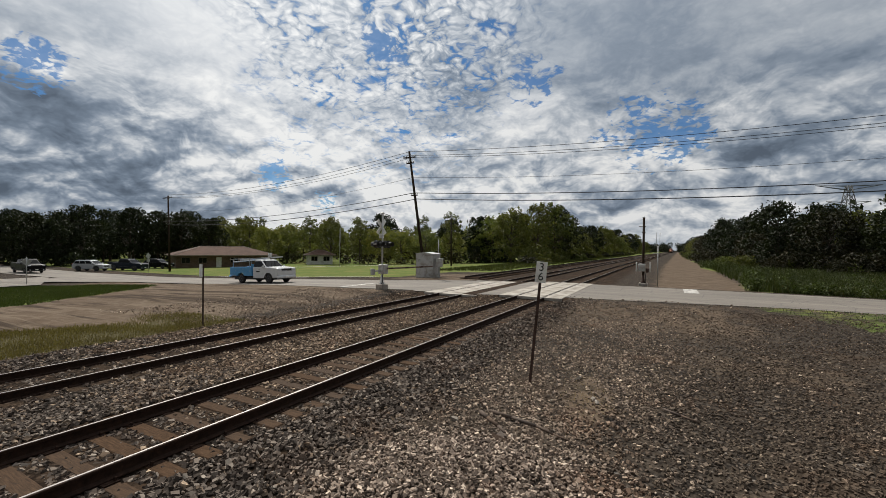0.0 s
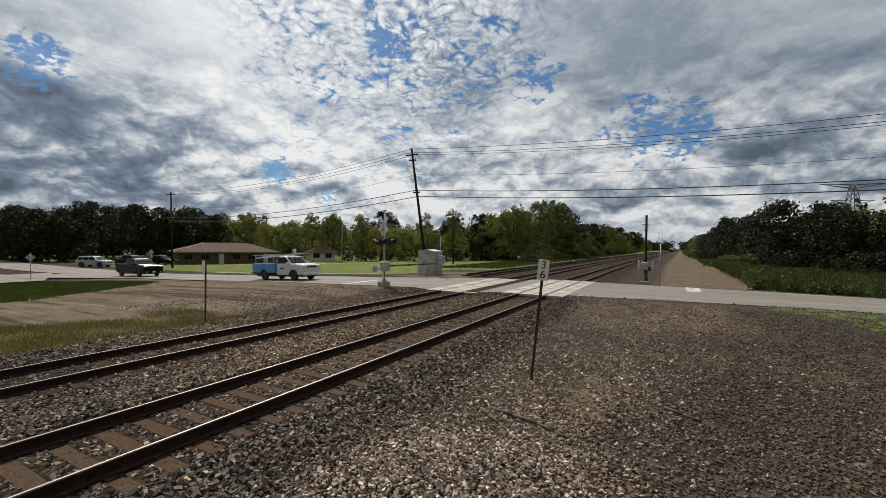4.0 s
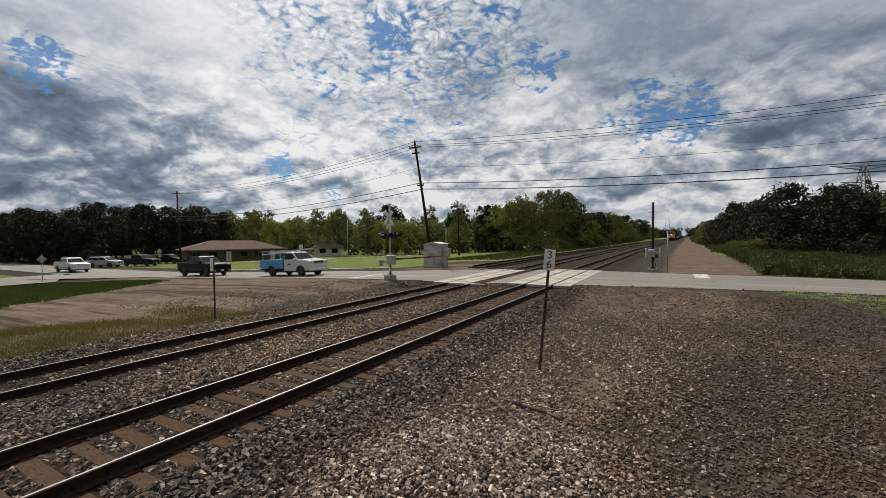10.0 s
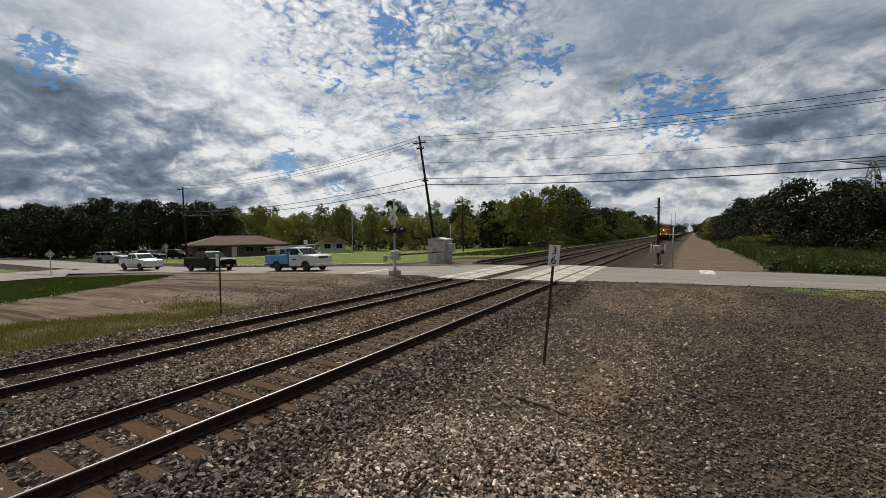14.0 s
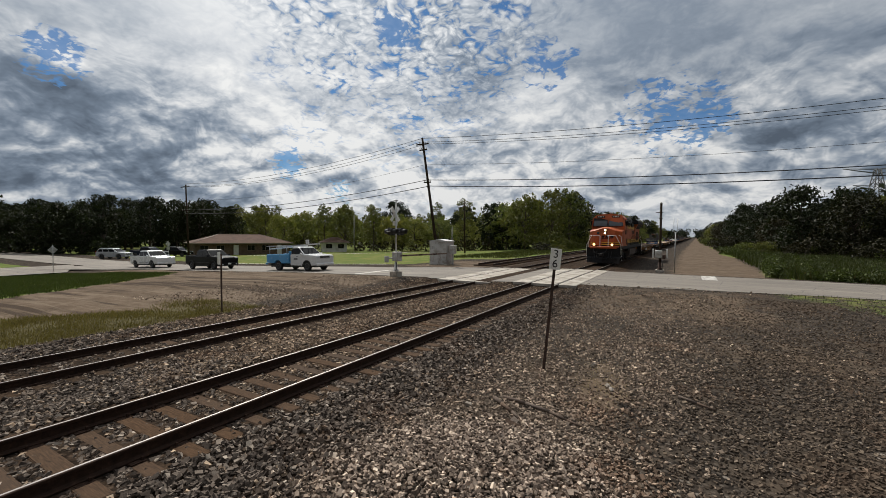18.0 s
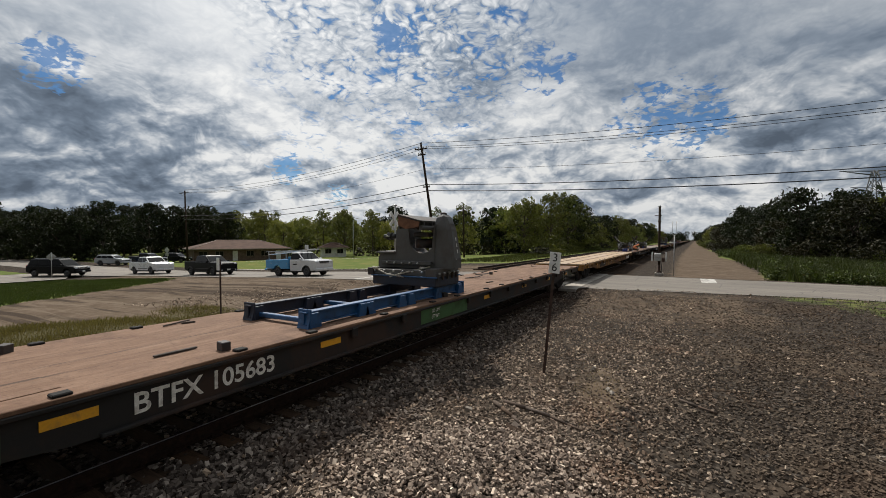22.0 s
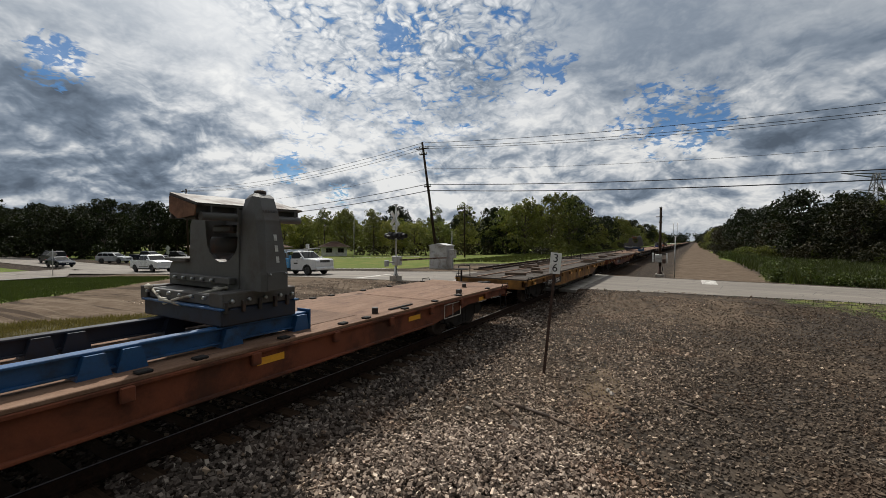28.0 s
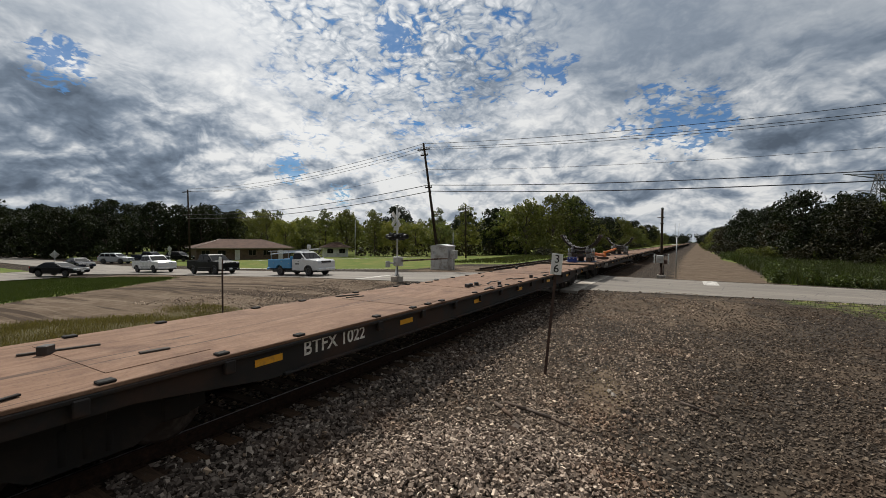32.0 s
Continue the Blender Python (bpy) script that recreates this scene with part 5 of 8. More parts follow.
def marker_sign(x, y, rows, height, lean, turn, label):
    z = float(ground_z(x, y))
    t = thing("marker_post", pose(x, y, z, 0, 0, turn), label, "sign post")
    tip = (lean[0] * height, lean[1] * height, height)
    post = Geo().prism([(-0.03, -0.02), (0.03, -0.02), (0.03, -0.012), (0.006, -0.008), (0.006, 0.03), (-0.006, 0.03), (-0.006, -0.008), (-0.03, -0.012)], -0.25, height, axis=2)
    post.v = [(px + lean[0] * pz, py + lean[1] * pz, pz) for px, py, pz in post.v]
    part("post", post, M["rustpost"], t, "thin rusty steel post")
    at = pose(tip[0] - lean[0] * 0.1, tip[1] - 0.075 - lean[1] * 0.1, tip[2] - 0.16, 0, math.degrees(lean[0]), 0)
    plate = part("sign_plate", Geo().box((0, 0, 0), (0.235, 0.006, 0.46), 0.002), M["signwhite"], t, "small white sign plate")
    plate.matrix_basis = at
    for i, s in enumerate(rows):
        cu = bpy.data.curves.new("number", "FONT")
        cu.body, cu.size, cu.align_x, cu.align_y, cu.extrude, cu.offset = s, 0.25, "CENTER", "CENTER", 0.001, 0.0
        tmp = new("number", cu)
        bpy.context.view_layer.update()
        meshed = bpy.data.meshes.new_from_object(tmp.evaluated_get(bpy.context.evaluated_depsgraph_get()))
        bpy.data.objects.remove(tmp)
        meshed.materials.clear()
        meshed.materials.append(M["hood"])
        o = part("number", meshed, None, plate)
        o.matrix_basis = pose(0, -0.008, 0.105 - i * 0.21, 90, 0, 0)
    return t


marker_sign(3.85, 9.09, ("3", "6"), 2.6, (0.085, 0.03), 12, "white sign with black 3 over 6 on a leaning rusty post")
marker_sign(-8.29, 9.31, (), 2.2, (-0.012, 0.0), -8, "plain white sign plate on a thin rusty post")


M["pylon"] = plain("weathered_pylon_steel", (0.1, 0.105, 0.11), 0.7, 0.2, (0.06, 0.055, 0.05), 0.3)


def pylon(x, y, height, turn):
    """A steel lattice pylon with three cross arms, far behind the wood."""
    t = thing("electricity_pylon", pose(x, y, -0.6, 0, 0, turn), "grey steel lattice pylon behind the wood", "pylon")
    def leg(z):
        return 3.2 * (1 - z / height) + 0.5
    for a in (-1, 1):
        for b in (-1, 1):
            part("leg", Geo().tube((a * leg(0), b * leg(0), 0), (a * leg(height), b * leg(height), height), 0.14, n=6), M["pylon"], t)
    brace = Geo()
    levels = [height * k / 9 for k in range(10)]
    for p, q in zip(levels, levels[1:]):
        for a, b, c, d in ((-1, -1, 1, -1), (1, -1, 1, 1), (1, 1, -1, 1), (-1, 1, -1, -1)):
            brace.tube((a * leg(p), b * leg(p), p), (c * leg(q), d * leg(q), q), 0.08, n=5)
            brace.tube((c * leg(p), d * leg(p), p), (a * leg(q), b * leg(q), q), 0.08, n=5)
    part("lattice", brace, M["pylon"], t)
    for z, w in ((height * 0.78, 6.0), (height * 0.99, 9.0)):
        arm = Geo()
        for s in (-1, 1):
            for b in (-0.5, 0.5):
                arm.tube((s * 0.6, b, z), (s * w, 0, z + 0.3), 0.1, n=5)
                arm.tube((s * 0.6, b, z - 1.2), (s * w, 0, z + 0.3), 0.1, n=5)
        part("cross_arm", arm, M["pylon"], t)


pylon(57.2, 177.0, 24.5, 15)

# ---- the train ----
SPEED = 21.03
MOVERS = []          # things of the train and their place along the track at 22 s
M["orange"] = plain("locomotive_orange", (0.42, 0.078, 0.01), 0.5, 0, (0.16, 0.055, 0.02), 0.25, 1.4, 0.06, 0.03)
M["yellow"] = plain("stripe_yellow", (0.72, 0.4, 0.03), 0.45, 0, (0.25, 0.14, 0.04), 0.2, 1.6, 0.06, 0.03)
M["locoblack"] = plain("locomotive_black", (0.009, 0.009, 0.0105), 0.6, 0, (0.035, 0.03, 0.026), 0.3, 1.2, 0.1, 0.03, Specular_IOR_Level=0.2)
M["chassis"] = plain("dirty_chassis_steel", (0.009, 0.008, 0.0075), 0.9, 0.0, (0.026, 0.02, 0.016), 0.4, 2.0)
M["tank"] = plain("dusty_fuel_tank", (0.1, 0.075, 0.06), 0.8, 0, (0.045, 0.033, 0.026), 0.45, 0.9, 0.12, 0.1, 20, (1, 1, 0.25))
M["white_rail"] = plain("white_handrail", (0.75, 0.74, 0.7), 0.5, 0, (0.4, 0.36, 0.3), 0.3, 6)
M["wheel"] = plain("wheel_steel", (0.1, 0.08, 0.07), 0.6, 0.5, (0.05, 0.035, 0.028), 0.5, 4)
M["lamp_on"] = Net("lit_headlamp").done((1, 0.8, 0.5), 0.3, 0, Emission_Color=(1.0, 0.6, 0.2), Emission_Strength=3.2)
M["lamp_white"] = Net("lit_white_headlamp").done((1, 0.9, 0.75), 0.3, 0, Emission_Color=(1.0, 0.74, 0.36), Emission_Strength=4.5)
M["cabglass"] = plain("cab_glass", (0.03, 0.035, 0.04), 0.08, 0, None, vary=0.02, bump=0, Specular_IOR_Level=0.8)
def deck_plate_material():
    """Brown rusted deck with long scrapes and dark stains."""
    n = Net("rusty_deck_steel")
    streak = n.noise(1.6, 7, 0.72, 1.2, stretch=(2.6, 0.5, 1))
    blot = n.noise(1.1, 6, 0.65, 0.5)
    col = n.ramp(streak, [(0.25, (0.13, 0.068, 0.042)), (0.5, (0.27, 0.155, 0.098)), (0.75, (0.37, 0.235, 0.16))])
    col = n.mix(n.math("MULTIPLY", n.step(blot, 0.5, 0.72), 0.7), col, (0.11, 0.055, 0.036))
    col = n.mix(n.math("MULTIPLY", n.step(n.noise(22, 4, 0.7), 0.5, 0.75), 0.5), col, (0.07, 0.045, 0.035))
    col = n.mix(n.math("MULTIPLY", n.step(n.noise(0.7, 4, 0.6, 0.8, stretch=(9.0, 0.3, 1)), 0.62, 0.68), 0.7), col, (0.05, 0.035, 0.028))
    oi = n.t.nodes.new("ShaderNodeObjectInfo")
    col = n.mix(n.math("ADD", n.math("MULTIPLY", oi.outputs["Random"], 0.4), 0.5), col, n.mix(1.0, col, (0.5, 0.52, 0.54), "MULTIPLY"))
    n.bump(n.math("ADD", n.noise(16, 5, 0.7), streak), 0.3, 0.02)
    return n.done(col, 0.85, 0.0, Specular_IOR_Level=0.25)


M["deck_steel"] = deck_plate_material()
M["deck_wood"] = wood_material("weathered_deck_plank", (0.035, 0.028, 0.023), (0.13, 0.105, 0.088), 0.6, (1, 14, 14))
M["deck_pale"] = wood_material("bleached_deck_plank", (0.3, 0.2, 0.12), (0.56, 0.42, 0.29), 0.35, (14, 1, 14))
M["deck_grey"] = wood_material("grey_deck_plank", (0.16, 0.13, 0.11), (0.36, 0.3, 0.26), 0.5, (14, 1, 14))
M["dunnage"] = wood_material("old_dunnage_stick", (0.026, 0.017, 0.012), (0.17, 0.118, 0.083), 0.35, (1, 14, 14))
M["side_dark"] = plain("dark_wagon_paint", (0.0095, 0.0085, 0.008), 0.75, 0, (0.05, 0.028, 0.019), 0.42, 1.2)
M["side_green"] = plain("faded_green_paint", (0.03, 0.045, 0.022), 0.75, 0, (0.09, 0.06, 0.04), 0.4, 1.4)
M["side_fresh"] = plain("fresh_green_paint", (0.045, 0.12, 0.035), 0.65, 0, (0.04, 0.06, 0.025), 0.3, 1.4)
M["side_brown"] = plain("oxide_brown_paint", (0.17, 0.046, 0.018), 0.85, 0, (0.05, 0.022, 0.013), 0.42, 1.2)
M["side_umber"] = plain("umber_wagon_paint", (0.034, 0.018, 0.012), 0.85, 0, (0.012, 0.008, 0.006), 0.42, 1.2)
M["side_yellow"] = plain("weathered_yellow_paint", (0.4, 0.19, 0.025), 0.75, 0, (0.07, 0.033, 0.02), 0.6, 0.8)
M["reflector"] = plain("yellow_reflector", (0.75, 0.36, 0.02), 0.4, 0, (0.4, 0.2, 0.05), 0.2, 5)
M["letter"] = plain("white_stencil_paint", (0.75, 0.73, 0.68), 0.6, 0, (0.4, 0.36, 0.32), 0.35, 9)
M["fix_grey"] = plain("machine_grey_paint", (0.085, 0.083, 0.08), 0.6, 0, (0.075, 0.06, 0.05), 0.35, 1.6)
M["fix_blue"] = plain("machine_blue_paint", (0.012, 0.075, 0.2), 0.5, 0, (0.02, 0.03, 0.045), 0.3, 2.5)
M["fix_steel"] = plain("dull_stand_steel", (0.19, 0.185, 0.18), 0.6, 0, (0.03, 0.025, 0.022), 0.35, 3)
M["sled_dark"] = plain("sled_dark_blue", (0.012, 0.02, 0.04), 0.6, 0, (0.03, 0.025, 0.025), 0.35, 2.5)
M["cradle_black"] = plain("cradle_black_steel", (0.03, 0.027, 0.026), 0.6, 0, (0.09, 0.05, 0.035), 0.35, 3)
M["pad"] = plain("pale_rubber_pad", (0.5, 0.5, 0.48), 0.7, 0, (0.25, 0.23, 0.21), 0.35, 6)
M["beam_orange"] = plain("orange_beam_paint", (0.7, 0.19, 0.03), 0.45, 0, (0.3, 0.1, 0.03), 0.25, 1.5)
M["box_blue"] = plain("blue_tool_box", (0.008, 0.03, 0.2), 0.45, 0, (0.05, 0.05, 0.08), 0.2, 3)

wheel_geo = Geo().lathe([(0.05, -0.09), (0.1, -0.09), (0.14, -0.06), (0.33, -0.045), (0.4, -0.065), (0.455, -0.065), (0.46, 0.03), (0.49, 0.035), (0.49, 0.07), (0.4, 0.07), (0.33, 0.03), (0.12, 0.04), (0.05, 0.09)], (0, 0, 0), 0, 24)
WHEEL = wheel_geo.mesh("wheel", M["wheel"])
AXLE = Geo().tube((-0.75, 0, 0), (0.75, 0, 0), 0.075, n=10).mesh("axle", M["chassis"])
FRAME = Geo()
FRAME.prism([(-1.25, 0.42), (-0.98, 0.36), (-0.7, 0.36), (-0.45, 0.2), (0.45, 0.2), (0.7, 0.36), (0.98, 0.36), (1.25, 0.42), (1.25, 0.62), (0.75, 0.7), (0.5, 0.82), (-0.5, 0.82), (-0.75, 0.7), (-1.25, 0.62)], -0.07, 0.07, axis=0)
FRAME.box((0, -0.89, 0.5), (0.2, 0.34, 0.3), 0.03).box((0, 0.89, 0.5), (0.2, 0.34, 0.3), 0.03)
for k in (-0.2, 0, 0.2):
    FRAME.tube((0, k, 0.26), (0, k, 0.62), 0.085, n=8)
FRAME = FRAME.mesh("side_frame", M["chassis"])
BOLSTER = Geo().box((0, 0, 0.68), (2.2, 0.4, 0.22), 0.03).mesh("bolster", M["chassis"])


def bogie(parent, y):
    b = part("bogie", BOLSTER, None, parent, at=pose(0, y, 0))
    for s in (-1, 1):
        part("side_frame", FRAME, None, b, at=pose(s * 1.02, 0, 0))
        for dy in (-0.89, 0.89):
            part("wheel", WHEEL, None, b, at=pose(s * 0.78, dy, 0.462, 0, 0, 0 if s < 0 else 180))
    for dy in (-0.89, 0.89):
        part("axle", AXLE, None, b, at=pose(0, dy, 0.462))


def stencil(text, size, parent, y, z, x, mat="letter", slant=0.0):
    """Painted letters on the side that faces +x."""
    cu = bpy.data.curves.new("lettering", "FONT")
    cu.body, cu.size, cu.align_x, cu.align_y, cu.offset = text, size, "LEFT", "CENTER", 0.0 if "M" in text else size * 0.02
    tmp = new("lettering", cu)
    bpy.context.view_layer.update()
    me = bpy.data.meshes.new_from_object(tmp.evaluated_get(bpy.context.evaluated_depsgraph_get()))
    bpy.data.objects.remove(tmp)
    me.materials.clear()
    me.materials.append(M[mat])
    return part("lettering", me, None, parent, at=pose(x, y, z, 90, 0, 90))


COUPLER = Geo().box((0, -0.45, 0.86), (0.2, 0.9, 0.24), 0.03).box((0, -0.98, 0.86), (0.34, 0.3, 0.3), 0.06).mesh("coupler", M["chassis"])
HOSE = Geo().path([(0.35, -0.1, 0.85), (0.36, -0.4, 0.6), (0.3, -0.7, 0.42), (0.24, -1.0, 0.45)], 0.025).mesh("air_hose", M["rubber"])


def grab(a, b, out, r=0.013):
    a, b, o = Vector(a), Vector(b), Vector(out)
    return Geo().path([tuple(a), tuple(a + o), tuple(b + o), tuple(b)], r, 5)


def flat_wagon(y22, length, side, deck, label, texts=(), seed=0, patches=(), posts=False, sill=0.5, lines=None):
    """A long flat wagon: deck, deep side sills with pockets, bogies, couplers, steps and grab irons."""
    r = random.Random(seed)
    w = thing("flat_wagon", pose(0, y22, 0), label, "rail wagon", "wagons of the train")
    MOVERS.append((w, y22))
    L, hw, top = length, 1.47, 1.08
    for s in (-1, 1):
        sillg = Geo()
        d0, d1 = 0.28, sill
        sillg.prism([(0, top - 0.04), (0, top - d0), (2.9, top - d0), (4.6, top - d1), (L - 4.6, top - d1), (L - 2.9, top - d0), (L, top - d0), (L, top - 0.04)][::-1], s * (hw - 0.05), s * (hw - 0.14), axis=0)
        sillg.box((s * (hw - 0.04), L / 2, top - 0.07), (0.1, L, 0.05), 0.01)
        sillg.box((s * (hw - 0.09), L / 2, top - d1 + 0.02), (0.2, L - 9.6, 0.04), 0.008)
        part("side_sill", sillg, M[side], w)
        pocket = Geo().box((0, 0, 0), (0.07, 0.14, 0.17), 0.012).mesh("stake_pocket", M[side])
        k = 0.9
        while k < L - 0.5:
            if s > 0 and any(q[2] - 0.15 < k < q[2] + len(q[0]) * q[1] * 0.62 for q in texts):
                k += 1.52
                continue
            part("stake_pocket", pocket, None, w, at=pose(s * (hw + 0.002), k, top - 0.15))
            k += 1.52
    part("centre_sill", Geo().box((0, L / 2, 0.72), (0.62, L - 0.6, 0.45), 0.02), M["chassis"], w)
    cross = Geo().box((0, 0, 0.84), (2.6, 0.16, 0.28), 0.01).mesh("cross_bearer", M["chassis"])
    k = 4.5
    while k < L - 4:
        part("cross_bearer", cross, None, w, at=pose(0, k, 0))
        k += 3.0
    part("brake_cylinder", Geo().tube((0.5, L * 0.42, 0.62), (0.5, L * 0.42 + 0.75, 0.62), 0.17, n=12), M["chassis"], w)
    part("air_reservoir", Geo().tube((-0.7, L * 0.5, 0.62), (-0.7, L * 0.5 + 1.1, 0.62), 0.2, n=12), M["chassis"], w)
    part("brake_rod", Geo().tube((0.25, 2.4, 0.42), (0.3, L - 2.4, 0.42), 0.02, n=5), M["chassis"], w)
    for e, y in ((0, 0.0), (1, L)):
        sg = -1 if e == 0 else 1
        part("end_sill", Geo().box((0, y - sg * 0.09, top - 0.2), (2 * hw - 0.1, 0.18, 0.34), 0.015), M[side], w)
        part("coupler", COUPLER, None, w, at=pose(0, y, 0, 0, 0, 0 if e == 0 else 180))
        part("air_hose", HOSE, None, w, at=pose(0, y, 0, 0, 0, 0 if e == 0 else 180))
        for s in (-1, 1):
            part("step", Geo().path([(s * (hw - 0.06), y - sg * 0.15, top - 0.25), (s * (hw - 0.04), y - sg * 0.15, 0.38), (s * (hw - 0.04), y - sg * 0.6, 0.38), (s * (hw - 0.06), y - sg * 0.6, top - 0.25)], 0.022), M["chassis"], w)
            part("grab_iron", grab((s * hw, y - sg * 0.2, top - 0.08), (s * hw, y - sg * 0.65, top - 0.08), (s * 0.05, 0, 0.16)), M["chassis"], w)
        part("cut_lever", Geo().path([(-hw + 0.1, y + sg * 0.12, top - 0.3), (-0.4, y + sg * 0.12, top - 0.3), (0.1, y + sg * 0.25, 0.95)], 0.014), M["chassis"], w)
    # the hand brake with its flat wheel, and the guard rail of the leading end
    if seed in (1, 6, 7):
        stand = part("brake_stand", Geo().tube((-0.35, L + 0.1, top - 0.4), (-0.35, L + 0.1, top + 0.42), 0.035, n=8), M["chassis"], w)
        wheel_ring = Geo().lathe([(0.25, -0.012), (0.27, 0), (0.25, 0.012), (0.235, 0)], (-0.35, L + 0.1, top + 0.43), 2, 18)
        for a in (0.4, 2.5, 4.6):
            wheel_ring.tube((-0.35, L + 0.1, top + 0.43), (-0.35 + 0.25 * math.cos(a), L + 0.1 + 0.25 * math.sin(a), top + 0.43), 0.012, n=5)
        part("brake_wheel", wheel_ring, M["chassis"], stand)
    part("guard_rail", Geo().path([(-hw + 0.12, 0.1, top - 0.2), (-hw + 0.12, 0.1, top + 0.4), (-hw + 0.14, 0.1, top + 0.45), (-hw + 0.6, 0.1, top + 0.45), (-hw + 0.62, 0.1, top + 0.4), (-hw + 0.62, 0.1, top - 0.2)], 0.022), M["chassis"], w)
    bogie(w, 2.6)
    bogie(w, L - 2.6)
    # deck
    if deck == "steel":
        part("deck", Geo().box((0, L / 2, top - 0.02), (2 * hw - 0.02, L - 0.02, 0.05), 0.008), M["deck_steel"], w)
        for k in range(5):
            y = L * (0.12 + 0.19 * k) + r.uniform(-1, 1)
            part("deck_plate", Geo().box((r.uniform(-0.3, 0.3), y, top + 0.008), (r.uniform(1.6, 2.5), r.uniform(0.8, 2.6), 0.008)), M["deck_steel"], w)
        tie = Geo().box((0, 0, 0.02), (0.12, 0.16, 0.035), 0.01).mesh("tie_down", M["chassis"])
        for s in (-1, 1):
            y = 0.8
            while y < L - 0.4:
                part("tie_down", tie, None, w, at=pose(s * (hw - 0.1), y, top))
                y += r.choice((0.62, 1.24, 1.24, 1.86))
        for k in range(18 if seed < 11 else 0):
            ln = r.uniform(0.2, 0.9)
            part("scrap", Geo().box((0, 0, 0.012), (r.uniform(0.03, 0.09), ln, 0.022), 0.004), M["deck_wood" if k % 3 else "chassis"], w, at=pose(r.choice((-1, 1)) * r.uniform(0.5, 1.35), r.uniform(0.5, L - 0.5), top + 0.012, 0, 0, r.uniform(-20, 20)))
        block = Geo().box((0, 0, 0.06), (0.12, 0.16, 0.12), 0.01).mesh("lashing_block", M["cradle_black"])
        for k in range(7):
            part("lashing_block", block, None, w, at=pose(r.choice((-1.15, -0.5, 0.6, 1.15)), r.uniform(1, L - 1), top, 0, 0, r.uniform(0, 90)))
    elif deck in ("pale", "grey"):
        mat = M["deck_pale" if deck == "pale" else "deck_grey"]
        strips = [-1.2, -0.72, -0.24, 0.24, 0.72, 1.2]
        seg = 5
        for k, x in enumerate(strips):
            for j in range(seg):
                a, b = L * j / seg + 0.02, L * (j + 1) / seg - 0.02
                part("plank", Geo().box((x + r.uniform(-0.006, 0.006), (a + b) / 2, top - 0.005 + r.uniform(-0.004, 0.006)), (0.462, b - a, 0.05), 0.008), mat, w)
        for x in (-0.48, 0.48):
            part("deck_rail", Geo().box((x, L / 2, top + 0.022), (0.07, L - 0.1, 0.03), 0.006), M["deck_steel"], w)
        bolt = Geo().box((0, 0, 0.01), (0.12, 0.09, 0.03), 0.008).mesh("tie_down", M["chassis"])
        for s in (-1, 1):
            y = 0.7
            while y < L - 0.4:
                part("tie_down", bolt, None, w, at=pose(s * (hw - 0.2), y, top + 0.015))
                y += r.uniform(0.8, 1.4)
    else:
        n = int(L / 0.2)
        plank = [Geo().box((0, 0, 0), (2 * hw - 0.04 + d, 0.185, 0.055), 0.01).mesh("plank", M["deck_wood"]) for d in (0, 0.02, -0.03)]
        for k in range(n):
            part("plank", r.choice(plank), None, w, at=pose(r.uniform(-0.01, 0.01), 0.1 + k * (L - 0.2) / (n - 1), top - 0.005 + r.uniform(-0.006, 0.01), r.uniform(-1.5, 1.5), 0, r.uniform(-0.4, 0.4)))
        for x in (-0.5, 0.5):
            part("deck_rail", Geo().box((x, L / 2, top + 0.04), (0.09, L - 0.2, 0.035), 0.006), M["deck_steel"], w)
    for y, z, a, b, mat in patches:
        part("marking_patch", Geo().box((hw - 0.046, y, z), (0.008, a, b)), M[mat], w)
    for text, size, y, z, mat in texts:
        stencil(text, size, w, y, z, hw - 0.04, mat)
    y = 1.2
    while y < L - 1:
        if not any(q[2] - 0.4 < y < q[2] + len(q[0]) * q[1] * 0.62 + 0.4 for q in texts):
            part("reflector", Geo().box((hw - 0.04, y, top - 0.22), (0.006, 0.45, 0.1)), M["reflector"], w)
        y += L / 8 + r.uniform(-0.3, 0.3)
    if lines:
        for y in lines:
            sq = Geo()
            for c, s_ in (((0, 0.21), (0.85, 0.02)), ((0, -0.21), (0.85, 0.02)), ((-0.42, 0), (0.02, 0.42)), ((0.42, 0), (0.02, 0.42)), ((0, 0), (0.02, 0.42))):
                sq.box((hw - 0.043, y + c[0], 0.78 + c[1] * 0.8), (0.006, s_[0], s_[1] * 0.8))
            part("stencil_frame", sq, M["letter"], w)
    return w


STICKS = [Geo().box((0, 0, 0), (ln, w, h), 0.006).mesh("stick", M["dunnage"]) for ln, w, h in ((1.5, 0.06, 0.04), (1.9, 0.045, 0.045), (2.3, 0.065, 0.035), (2.6, 0.05, 0.05), (2.8, 0.075, 0.04))]


def dunnage(wagon_y, length, seed):
    """A loose layer of old sticks lying across a wagon."""
    r = random.Random(seed)
    t = thing("timber_load", pose(0, wagon_y, 0), "loose layer of weathered wooden sticks across a wagon deck", "timber")
    MOVERS.append((t, wagon_y))
    n = int(length * 20)
    for k in range(n):
        y = 0.3 + (length - 0.6) * k / n + r.uniform(-0.1, 0.1)
        me = r.choice(STICKS)
        x = r.uniform(-1, 1) * 0.15
        part("stick", me, None, t, at=pose(x, y, 1.14 + r.uniform(-0.01, 0.07), 0, r.uniform(-1.2, 1.2), r.uniform(-9, 9)))
    return t


